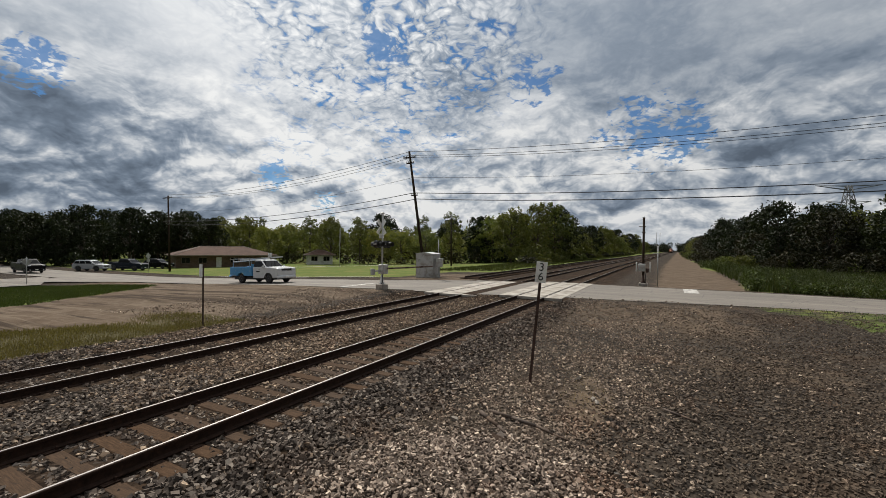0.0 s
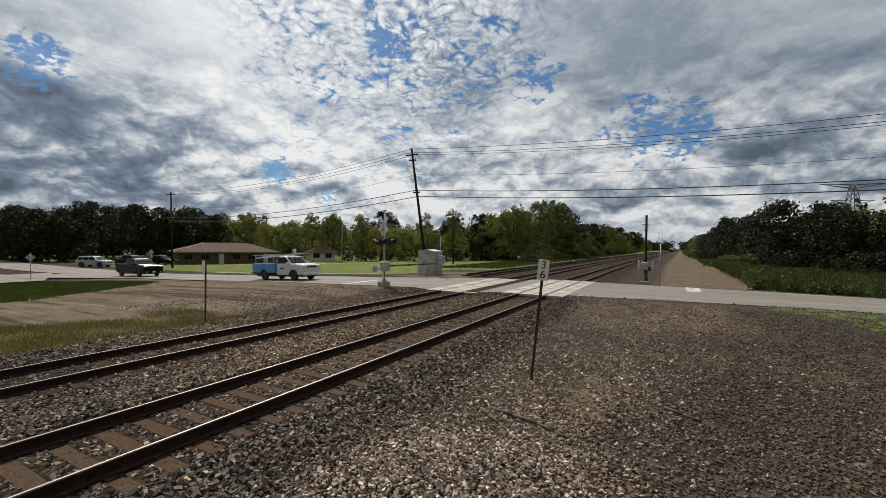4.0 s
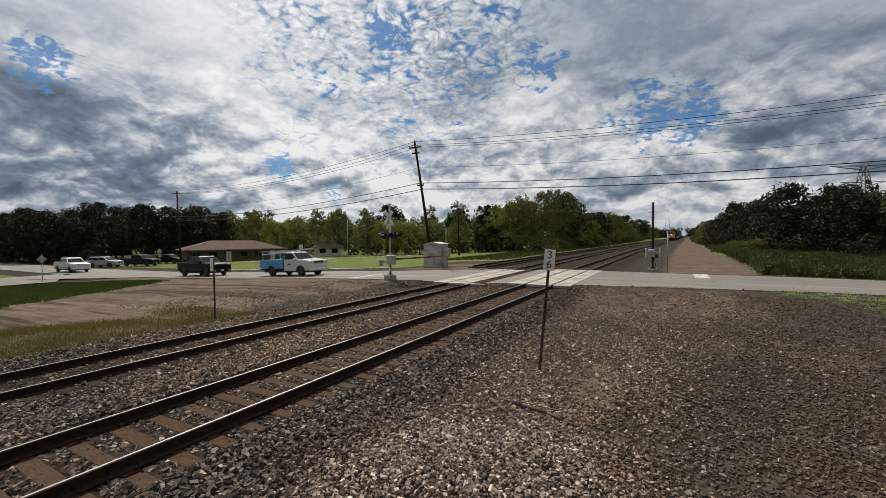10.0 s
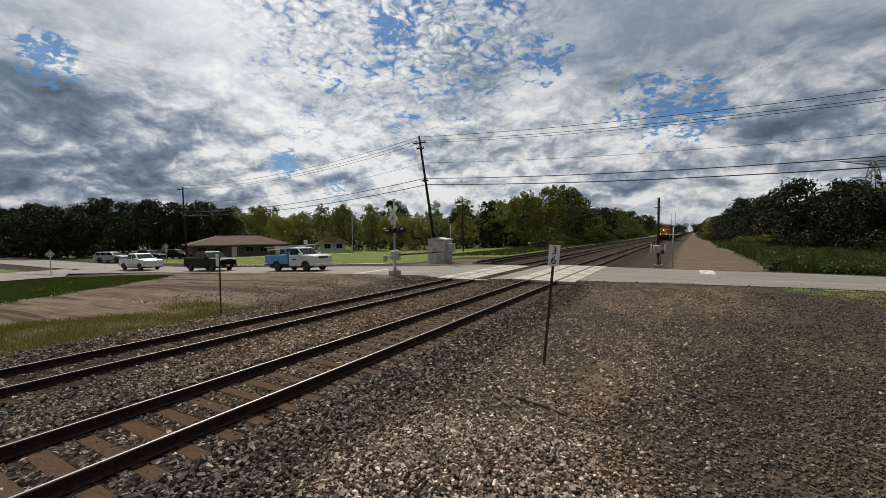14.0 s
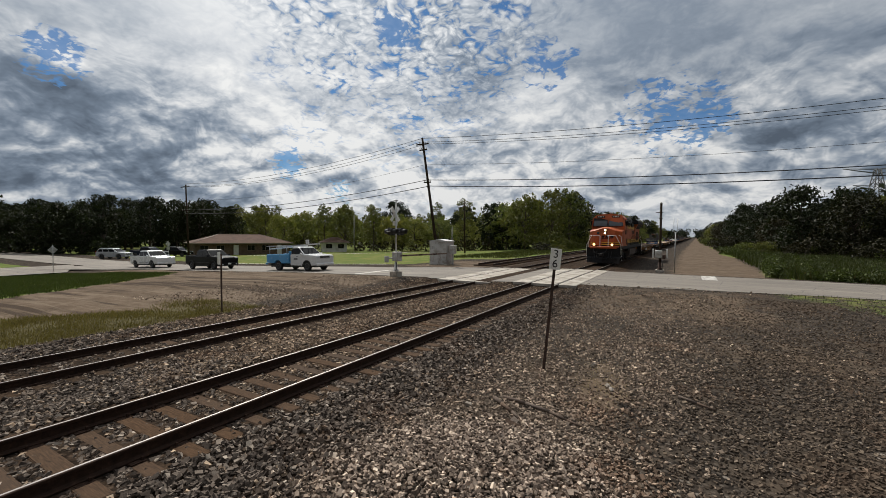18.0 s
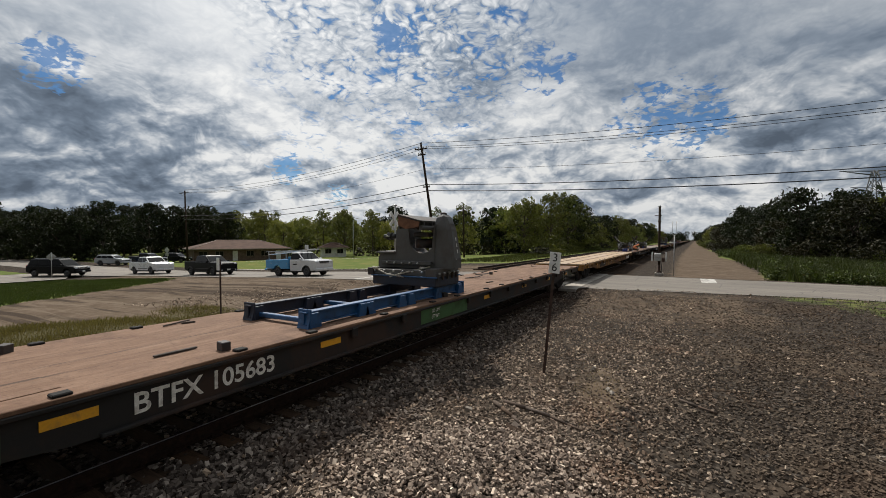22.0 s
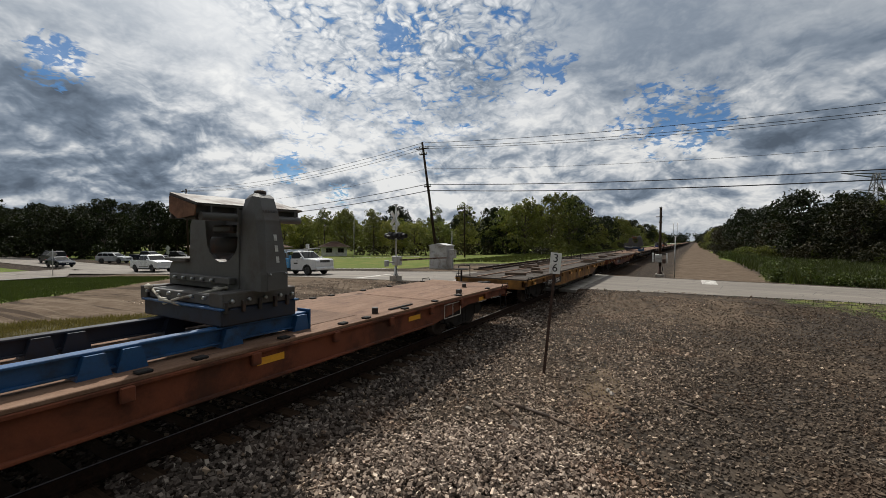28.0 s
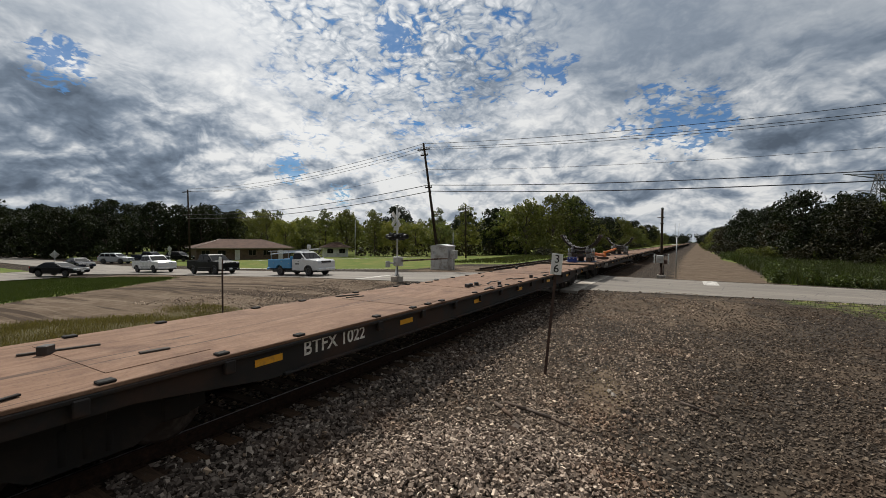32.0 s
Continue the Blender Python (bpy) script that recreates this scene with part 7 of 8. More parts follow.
    # emblem on the nose, as plain slanted bars
    for k in range(4):
        x0 = -0.82 + k * 0.41
        part("emblem", Geo().prism([(x0, 2.42), (x0 + 0.32, 2.42), (x0 + 0.4, 2.62), (x0 + 0.08, 2.62)], 0.898, 0.908, axis=1), K, t)
    part("emblem", Geo().prism([(-0.9, 2.3), (0.1, 2.3), (0.86, 2.36), (-0.86, 2.36)], 0.898, 0.908, axis=1), K, t)
    # cab
    def cab_ring(y, tilt):
        return [(-1.5, y, dz), (1.5, y, dz), (1.5, y, 3.55), (1.44, y + tilt, 4.3), (1.12, y + tilt * 1.1, 4.62), (0.4, y + tilt * 1.1, 4.7), (-0.4, y + tilt * 1.1, 4.7), (-1.12, y + tilt * 1.1, 4.62), (-1.44, y + tilt, 4.3), (-1.5, y, 3.55)]
    part("cab", Geo().loft([cab_ring(2.35, 0.32), cab_ring(4.72, 0.0)]), O, t)
    part("cab_roof", Geo().loft([[(-1.14, 2.7, 4.63), (1.14, 2.7, 4.63), (0.4, 2.7, 4.72), (-0.4, 2.7, 4.72)], [(-1.14, 4.76, 4.63), (1.14, 4.76, 4.63), (0.4, 4.76, 4.74), (-0.4, 4.76, 4.74)]]), O, t)
    for x0, x1 in ((-1.32, -0.06), (0.06, 1.32)):
        z0, z1 = 3.56, 4.27
        yb, yt = 2.345 + 0.32 * (z0 - 3.55) / 0.75, 2.345 + 0.32 * (z1 - 3.55) / 0.75
        sh_ = 0.08
        frame_ = Geo().loft([[(x0 - 0.05, yb - 0.035, z0 - 0.06), (x1 + 0.05, yb - 0.035, z0 - 0.06), (x1 + 0.03, yt - 0.02, z1 + 0.05), (x0 - 0.03, yt - 0.02, z1 + 0.05)], [(x0 - 0.05, yb + 0.05, z0 - 0.06), (x1 + 0.05, yb + 0.05, z0 - 0.06), (x1 + 0.03, yt + 0.06, z1 + 0.05), (x0 - 0.03, yt + 0.06, z1 + 0.05)]])
        wf = part("windscreen_frame", frame_, K, t)
        part("pane", Geo().loft([[(x0, yb - 0.042, z0), (x1, yb - 0.042, z0), (x1 - 0.02, yt - 0.028, z1), (x0 + 0.02, yt - 0.028, z1)], [(x0, yb - 0.03, z0), (x1, yb - 0.03, z0), (x1 - 0.02, yt - 0.015, z1), (x0 + 0.02, yt - 0.015, z1)]]), M["cabglass"], wf)
        part("wiper", Geo().tube((x0 * 0.5 + x1 * 0.5, yb - 0.07, z0 - 0.05), (x0 * 0.3 + x1 * 0.7, yt - 0.06, z1 - 0.12), 0.012, n=5), K, t)
        nb = part("number_board", Geo().box(((x0 + x1) / 2, 2.66, 4.46), (0.72, 0.12, 0.2), 0.02), K, t)
        for k in range(4):
            part("figure_bar", Geo().box(((x0 + x1) / 2 - 0.2 + k * 0.135, 2.596, 4.46), (0.075, 0.01, 0.11)), M["letter"], nb)
    for s in (-1, 1):
        for y0, y1 in ((3.15, 3.55), (3.62, 4.02), (4.16, 4.5)):
            w_ = part("cab_window_frame", Geo().box((s * 1.49, (y0 + y1) / 2, 3.85), (0.05, y1 - y0 + 0.08, 0.62), 0.015), K if y0 < 4.2 else M["galv"], t)
            part("pane", Geo().box((s * 1.512, (y0 + y1) / 2, 3.85), (0.02, y1 - y0, 0.52), 0.005), M["cabglass"], w_)
        part("sun_visor", Geo().loft([[(s * 1.46, 3.0, 4.22), (s * 1.72, 3.0, 4.12), (s * 1.72, 3.0, 4.1), (s * 1.46, 3.0, 4.19)], [(s * 1.46, 4.3, 4.22), (s * 1.72, 4.3, 4.12), (s * 1.72, 4.3, 4.1), (s * 1.46, 4.3, 4.19)]]), O, t)
        part("mirror", Geo().box((s * 1.62, 3.08, 3.85), (0.16, 0.03, 0.36), 0.01), K, t)
        for k in range(4):
            part("figure_bar", Geo().box((s * 1.503, 3.0 + k * 0.27, 2.95), (0.008, 0.17, 0.4)), K, t)
        part("side_hatch", Geo().box((s * 1.505, 4.0, 2.05), (0.02, 0.45, 0.62), 0.01), K, t)
    part("horn", Geo().tube((0, 4.0, 4.74), (0, 3.6, 4.92), 0.03, 0.08, 10).tube((0.15, 4.1, 4.74), (0.15, 3.75, 4.88), 0.025, 0.07, 10), M["galv"], t)
    part("antenna_dome", Geo().lathe([(0.2, 0), (0.18, 0.1), (0.05, 0.16)], (-0.5, 3.6, 4.7), 2, 14), M["galv"], t)
    # long hood: tall equipment part behind the cab, then engine hood, then the flared radiators
    def hood(name, y0, y1, half, z0, z1, mat, cut=0.12):
        ring = lambda y: [(-half, y, z0), (half, y, z0), (half, y, z1 - cut), (half - cut, y, z1), (-half + cut, y, z1), (-half, y, z1 - cut)]
        return part(name, Geo().loft([ring(y0), ring(y1)]), mat, t)
    hood("equipment_bay", 4.7, 8.9, 1.46, dz, 3.7, O, 0.02)
    hood("equipment_roof", 4.7, 9.5, 1.44, 3.7, 4.47, K, 0.14)
    hood("engine_hood", 8.9, 14.4, 1.16, dz, 3.7, O, 0.02)
    hood("engine_roof", 9.5, 14.4, 1.13, 3.7, 4.3, K, 0.3)
    hood("radiator_base", 14.4, 20.0, 1.2, dz, 3.5, O, 0.02)
    part("radiator_flare", Geo().loft([[(-1.2, y, 3.46), (1.2, y, 3.46), (1.5, y, 4.04), (-1.5, y, 4.04)] for y in (14.6, 20.3)]), O, t)
    rad = Geo().loft([[(-1.52, y, 4.03), (1.52, y, 4.03), (1.57, y, 4.08), (1.57, y, 4.42), (1.45, y, 4.52), (-1.45, y, 4.52), (-1.57, y, 4.42), (-1.57, y, 4.08)] for y in (14.4, 20.5)])
    part("radiator", rad, K, t)
    for s in (-1, 1):
        for y0, y1 in ((15.4, 16.8), (17.1, 18.55), (18.7, 19.95)):
            part("radiator_grille", Geo().loft([[(s * 1.235, y0, 3.5), (s * 1.235, y1, 3.5), (s * 1.49, y1, 4.0), (s * 1.49, y0, 4.0)], [(s * 1.25, y0, 3.49), (s * 1.25, y1, 3.49), (s * 1.505, y1, 3.99), (s * 1.505, y0, 3.99)]]), K, t)
        part("roof_step", Geo().box((s * 1.0, 14.1, 4.2), (0.3, 0.5, 0.3), 0.05), K, t)
        half = lambda y: 1.464 if y < 8.9 else (1.164 if y < 14.4 else 1.204)
        # stripes, bands, doors on the hood side
        for y0, y1 in ((5.12, 8.88), (8.92, 14.38), (14.42, 19.98)):
            x = s * (half(y0) + 0.003)
            for z, h, mm, out in ((dz + 0.13, 0.24, K, 0), (2.07, 0.37, M["yellow"], 0), (1.97, 0.028, K, 0.003), (2.1, 0.028, K, 0.003), (2.265, 0.03, K, 0.003)):
                part("stripe", Geo().box((x + s * out, (y0 + y1) / 2, z), (0.006, y1 - y0, h)), mm, t)
            if y1 < 17:
                yb = min(y1, 14.3)
                for z, h, mm, out in ((3.5, 0.36, M["yellow"], 0), (3.34, 0.03, K, 0.003), (3.45, 0.028, K, 0.003), (3.57, 0.028, K, 0.003)):
                    part("stripe", Geo().box((x + s * out, (y0 + yb) / 2, z), (0.007, yb - y0, h)), mm, t)
        k = 9.1
        while k < 13.9:
            d_ = part("hood_door", Geo().box((s * 1.168, k + 0.3, 2.72), (0.014, 0.56, 0.95), 0.005), O, t)
            part("door_latch", Geo().box((s * 1.18, k + 0.52, 2.75), (0.015, 0.04, 0.1), 0.004), K, d_)
            k += 0.66
        for y0 in (16.0, 16.39, 16.95, 17.36, 17.86):
            lp = part("louvre_panel", Geo().box((s * 1.208, y0 + 0.15, 2.62), (0.012, 0.36, 1.1), 0.004), O, t)
            part("louvre", Geo().box((s * 1.218, y0 + 0.15, 2.62), (0.014, 0.27, 1.0), 0.004), K, lp)
            for q in range(8):
                part("slat", Geo().box((s * 1.228, y0 + 0.15, 2.2 + q * 0.12), (0.012, 0.26, 0.03)), M["chassis"], lp)
        for y0, w in ((14.6, 0.62), (15.3, 0.6), (18.5, 0.55), (19.2, 0.62)):
            d_ = part("hood_door", Geo().box((s * 1.21, y0 + w / 2, 2.85), (0.014, w, 1.1), 0.005), O, t)
            part("door_latch", Geo().box((s * 1.222, y0 + w - 0.1, 2.8), (0.015, 0.05, 0.1), 0.004), K, d_)
        part("sand_gauge", Geo().lathe([(0.1, 0), (0.1, 0.05), (0.03, 0.07)], (s * 1.215, 18.75, 2.75), 0, 12), M["wheel"], t)
        # grab rails along the upper bay
        part("roof_handrail", Geo().path([(s * 1.53, 5.2, 3.97), (s * 1.53, 8.7, 3.97), (s * 1.4, 9.4, 3.2)], 0.018, 6), M["galv"], t)
        part("roof_edge_rail", Geo().path([(s * 1.46, 5.0, 4.46), (s * 1.46, 9.4, 4.46)], 0.014, 6), M["galv"], t)
        for q in (5.3, 6.6, 7.9, 8.7):
            part("rail_bracket", Geo().box((s * 1.5, q, 3.78), (0.07, 0.09, 0.5), 0.01), K, t)
        for q in (6.1, 7.7, 8.3):
            part("lifting_strip", Geo().box((s * 1.47, q, 4.15), (0.02, 0.05, 0.34), 0.004), M["galv"], t)
        # emblem on the hood, as plain slanted bars over a wedge
        for k in range(4):
            y0 = 9.95 + k * 1.22
            bar = [(y0, 2.84), (y0 + 1.0, 2.84), (y0 + 1.18, 3.24), (y0 + 0.18, 3.24)]
            part("emblem", Geo().prism(bar if s > 0 else bar, s * 1.176, s * 1.184, axis=0), K, t)
        part("emblem", Geo().prism([(9.5, 2.42), (10.0, 2.42), (14.7, 2.66), (9.6, 2.64)], s * 1.176, s * 1.184, axis=0), K, t)
        # dynamic brake and inertial grilles
        for y0, y1 in ((5.4, 6.3), (6.5, 7.4), (7.6, 8.6)):
            gr = part("grille", Geo().box((s * 1.435, (y0 + y1) / 2, 4.05), (0.03, y1 - y0, 0.4), 0.008), K, t)
            for q in range(6):
                part("slat", Geo().box((s * 1.456, (y0 + y1) / 2, 3.9 + q * 0.06), (0.02, y1 - y0 - 0.06, 0.03)), M["chassis"], gr)
        # walkway railing
        k = 8.95
        while k < 20.2:
            part("rail_post", Geo().box((s * 1.5, k, dz + 0.5), (0.03, 0.12, 1.04), 0.006), K, t)
            k += 1.12
        part("handrail", Geo().path([(s * 1.5, 8.75, dz + 0.66), (s * 1.5, 8.85, dz + 1.0), (s * 1.5, 20.2, dz + 1.0)], 0.022, 7), K, t)
        part("handrail", Geo().path([(s * 1.5, 5.0, dz + 0.66), (s * 1.5, 8.75, dz + 0.66)], 0.022, 7), K, t)
        part("handrail", Geo().path([(s * 1.5, 8.95, dz + 0.5), (s * 1.5, 20.2, dz + 0.5)], 0.016, 6), K, t)
        for k in (5.3, 6.4, 7.6):
            part("rail_post", Geo().box((s * 1.5, k, dz + 0.33), (0.03, 0.08, 0.68), 0.006), K, t)
        part("roof_rail", Geo().path([(s * 1.1, 5.3, 4.49), (s * 1.1, 8.8, 4.49)], 0.018, 6), M["galv"], t)
    for y, z in ((9.4, 4.3), (10.4, 4.3), (12.6, 4.3), (15.0, 4.3)):
        part("roof_hatch", Geo().box((0, y, z + 0.05), (1.3, 0.8, 0.12), 0.03), K, t)
    part("exhaust_stack", Geo().box((0, 11.5, 4.42), (0.7, 1.1, 0.3), 0.04), M["chassis"], t)
    # fuel tank and trucks
    part("fuel_tank", Geo().prism([(-1.42, 0.62), (-1.1, 0.3), (1.1, 0.3), (1.42, 0.62), (1.45, 1.25), (-1.45, 1.25)], 7.6, 13.6, axis=1), M["tank"], t)
    part("air_tank", Geo().tube((1.25, 6.0, 1.2), (1.25, 7.5, 1.2), 0.16, n=12), M["chassis"], t)
    for yc in (3.9, 16.9):
        for s in (-1, 1):
            fr = Geo().prism([(-2.5, 0.62), (-2.3, 0.45), (-1.95, 0.42), (-1.6, 0.6), (-0.45, 0.62), (-0.2, 0.42), (0.2, 0.42), (0.45, 0.62), (1.6, 0.6), (1.95, 0.42), (2.3, 0.45), (2.5, 0.62), (2.5, 0.82), (1.2, 0.98), (-1.2, 0.98), (-2.5, 0.82)], s * 1.02 - 0.09, s * 1.02 + 0.09, axis=0, m=pose(0, yc, 0))
            part("truck_frame", fr, C, t)
            for dy in (-2.05, 0.0, 2.05):
                part("axle_box", Geo().box((s * 1.16, yc + dy, 0.53), (0.2, 0.36, 0.36), 0.05), C, t)
                for q in (-0.3, 0.3):
                    part("spring", Geo().tube((s * 1.14, yc + dy + q, 0.5), (s * 1.14, yc + dy + q, 0.86), 0.07, n=8), M["chassis"], t)
                wl = part("wheel", WHEEL, None, t, at=pose(s * 0.78, yc + dy, 0.5, 0, 0, 0 if s < 0 else 180) @ Matrix.Diagonal((1, 1.08, 1.08, 1)))
            part("brake_cylinder", Geo().tube((s * 1.2, yc - 1.15, 0.72), (s * 1.2, yc - 0.75, 0.72), 0.12, n=10), C, t)
            part("sand_pipe", Geo().path([(s * 0.95, yc - 2.6, 1.1), (s * 0.9, yc - 2.62, 0.5), (s * 0.8, yc - 2.45, 0.15)], 0.02), C, t)
    return t


locomotive(-45.4)
flat_wagon(-22.95, 18.6, "side_yellow", "wood", "weathered yellow flat wagon loaded with loose sticks", (("MTTX", 0.3, 4.2, 0.71, "hood"), ("98130", 0.3, 5.58, 0.71, "hood")), 1, ((4.6, 0.71, 1.0, 0.3, "letter"), (5.98, 0.71, 1.0, 0.3, "letter"), (1.6, 0.86, 1.6, 0.26, "side_yellow"), (14, 0.8, 2.0, 0.3, "side_brown")), sill=0.62)
dunnage(-22.95, 18.6, 3)
flat_wagon(-2.9, 26.9, "side_dark", "steel", "dark flat wagon with rusty steel deck", (("BTFX 105683", 0.32, 5.09, 0.8, "letter"), ("LD LMT", 0.12, 11.2, 0.9, "letter"), ("LT WT", 0.12, 11.2, 0.76, "letter")), 2, ((3.5, 0.8, 1.2, 0.34, "side_green"), (11.9, 0.83, 2.3, 0.34, "side_fresh"), (24.5, 0.85, 1.8, 0.24, "side_green")), lines=(24.0,))
saddle_machine(9.75, False)
flat_wagon(25.55, 26.95, "side_yellow", "pale", "weathered yellow flat wagon with bleached plank deck", (("363", 0.32, 7.2, 0.86, "letter"),), 3, ((6.9, 0.8, 2.4, 0.42, "side_dark"), (14.5, 0.72, 0.8, 0.36, "side_brown"), (18.5, 0.72, 1.1, 0.36, "side_brown"), (22.5, 0.75, 2.2, 0.32, "letter")), lines=(10.6,))
flat_wagon(54.2, 27.0, "side_dark", "steel", "dark flat wagon carrying two cradles", (("BTFX 105643", 0.28, 5.18, 0.84, "letter"), ("JAL 45", 0.22, 14.9, 0.88, "letter")), 4, (), lines=(22.8,))
cradle(57.8, False)
tool_box(56.1, 0.15)
cradle(77.85, True)
tool_box(79.3, 0.3)
flat_wagon(83.2, 27.1, "side_dark", "grey", "dark flat wagon with grey plank deck", (), 5, ((9, 0.74, 2.2, 0.3, "letter"),))
flat_wagon(112.2, 27.1, "side_brown", "steel", "oxide brown flat wagon with rusty steel deck", (("BTFX 2116", 0.3, 4.4, 0.86, "letter"),), 6, (), lines=(23.3,))
saddle_machine(130.35, False)
flat_wagon(141.0, 18.1, "side_yellow", "wood", "yellow flat wagon with dark worn plank deck", (("HTTX", 0.23, 3.19, 0.72, "letter"), ("93785", 0.23, 4.47, 0.72, "letter")), 7, ((4.2, 0.72, 2.4, 0.26, "side_dark"),), sill=0.62)
flat_wagon(160.5, 18.9, "side_brown", "wood", "brown flat wagon with worn plank deck and yellow patches", (("UP 52001", 0.24, 4.9, 0.73, "letter"),), 8, ((0.9, 0.85, 1.3, 0.24, "side_yellow"), (6.4, 0.7, 1.8, 0.3, "side_dark"), (12.5, 0.74, 2.5, 0.3, "side_yellow"), (16.5, 0.74, 2.0, 0.3, "side_yellow")), sill=0.62)
flat_wagon(180.9, 27.0, "side_umber", "steel", "dark brown flat wagon with rusty steel deck", (("BTFX 1020", 0.31, 5.5, 0.84, "letter"),), 9)
saddle_machine(189.9, True)
loose_blocks(141.0, 18.1, 10, 5)
loose_blocks(160.5, 18.9, 5, 6)
flat_wagon(209.6, 27.0, "side_dark", "steel", "dark flat wagon with bare rusty steel deck", (("BTFX 1022", 0.31, 5.17, 0.87, "letter"),), 10)
wagon_c = flat_wagon(238.3, 27.0, "side_dark", "steel", "dark flat wagon carrying two cradles", (("BTFX 105", 0.34, 4.2, 0.78, "letter"),), 11)
cradle(241.4, False)
tool_box(239.8, -0.25)
cradle(261.0, True)
y = 267.0
far_proto = wagon_c
for k in range(14):
    c = copy_thing(far_proto, pose(0, y, 0))
    tagged(c, "dark flat wagon far down the line")
    MOVERS.append((c, y))
    y += 28.6

# ---- vehicles ----
def paint(name, color, rough=0.25, spec=0.35):
    n = Net(name)
    dust = n.step(n.noise(2.2, 5, 0.6), 0.35, 0.9)
    col = n.mix(n.math("MULTIPLY", dust, 0.18), color, tuple(c * 0.75 + 0.006 for c in color))
    return n.done(col, n.math("ADD", n.math("MULTIPLY", dust, 0.15), rough), 0.0, Coat_Weight=0.0, Specular_IOR_Level=spec)


M["car_white"] = paint("white_car_paint", (0.62, 0.63, 0.64))
M["car_black"] = paint("black_car_paint", (0.004, 0.0045, 0.006), 0.3, 0.12)
M["car_blue"] = paint("light_blue_body_paint", (0.09, 0.3, 0.56), 0.35)
M["car_navy"] = paint("dark_blue_car_paint", (0.008, 0.013, 0.026), 0.3, 0.15)
M["car_silver"] = paint("silver_car_paint", (0.4, 0.42, 0.44))
M["wheel_grey"] = plain("dull_wheel_rim", (0.12, 0.12, 0.125), 0.4, 0.5, (0.05, 0.045, 0.04), 0.3, 8)
M["chrome"] = plain("chrome_trim", (0.45, 0.45, 0.46), 0.3, 0.9, None, vary=0.03, bump=0)
M["tail"] = plain("red_tail_lamp", (0.3, 0.01, 0.01), 0.25, 0, None, bump=0)
M["headlamp"] = plain("clear_headlamp", (0.55, 0.57, 0.6), 0.12, 0, None, vary=0.05, bump=0)

TYRE = Geo().lathe([(0.2, -0.1), (0.34, -0.115), (0.385, -0.08), (0.39, 0.08), (0.34, 0.115), (0.2, 0.1)], (0, 0, 0), 1, 22).mesh("tyre", M["rubber"])
RIM = Geo().lathe([(0.23, -0.07), (0.235, -0.105), (0.2, -0.1), (0.17, -0.06), (0.07, -0.075), (0.05, -0.1), (0.01, -0.1)], (0, 0, 0), 1, 18).mesh("rim", M["wheel_grey"])
RIM_W = Geo().lathe([(0.23, -0.07), (0.235, -0.105), (0.2, -0.1), (0.17, -0.06), (0.07, -0.075), (0.05, -0.1), (0.01, -0.1)], (0, 0, 0), 1, 18).mesh("rim", M["wheel_grey"])


def arch(cx, r, n=7):
    return [(cx + r * math.cos(math.pi * (1 - k / n)), 0.4 + r * math.sin(math.pi * (1 - k / n))) for k in range(n + 1)]


def body_side(length, wheels, low, line):
    """The outline of a car's side from the tail along the sill with its wheel arches, then back over the top line."""
    pts = [(-length, low + 0.12)]
    for w in wheels:
        pts += [(w - 0.47, low)] + arch(w, 0.47)[1:-1] + [(w + 0.47, low)]
    return pts + [(-0.02, low + 0.05)] + line


def add_wheels(t, wheels, half, rim=None, scale=1.0):
    for w in wheels:
        for s in (-1, 1):
            tyre = part("tyre", TYRE, None, t, at=pose(w, s * (half - 0.12), 0.385 * scale, 0, 0, 0 if s < 0 else 180) @ Matrix.Diagonal((scale, 1, scale, 1)))
            part("rim", rim or RIM, None, tyre)


def cabin(t, mat, xs_, z0, z1, half, top, glass_front=True, pillars=()):
    """A greenhouse: tail foot, tail top, front top, front foot, with panes set into it."""
    a, b, c, d = xs_
    rings = [[(a, -half, z0), (d, -half, z0), (d, half, z0), (a, half, z0)], [(b, -top, z1 - 0.05), (c, -top, z1 - 0.05), (c, top, z1 - 0.05), (b, top, z1 - 0.05)], [(b + 0.1, -top + 0.09, z1), (c - 0.12, -top + 0.09, z1), (c - 0.12, top - 0.09, z1), (b + 0.1, top - 0.09, z1)]]
    part("cabin", Geo().loft(rings), mat, t)
    def side_pt(f, g, s, out):
        lo, hi = (a + (d - a) * f), (b + (c - b) * f)
        return (lo + (hi - lo) * g, s * (half + (top - half) * g + out), z0 + (z1 - 0.05 - z0) * g)
    cuts = (0.03, *pillars, 0.965)
    for s in (-1, 1):
        for p, q in zip(cuts, cuts[1:]):
            f0, f1 = p + 0.015, q - 0.015
            quad = lambda o: [side_pt(f0, 0.1, s, o), side_pt(f1, 0.1, s, o), side_pt(f1, 0.88, s, o), side_pt(f0, 0.88, s, o)]
            part("side_window", Geo().loft([quad(0.004), quad(0.014)]), M["glass"], t)
    for (x0, x1), nm in (((d, c), "windscreen"), ((a, b), "rear_window")):
        sg = 1 if x0 == d else -1
        def pt(u, g, o):
            w = half + (top - half) * g
            return (x0 + (x1 - x0) * g + sg * o, u * (w - 0.09), z0 + (z1 - 0.05 - z0) * g)
        part(nm, Geo().loft([[pt(-1, 0.1, 0.006), pt(1, 0.1, 0.006), pt(1, 0.9, 0.006), pt(-1, 0.9, 0.006)], [pt(-1, 0.1, 0.018), pt(1, 0.1, 0.018), pt(1, 0.9, 0.018), pt(-1, 0.9, 0.018)]]), M["glass"], t)


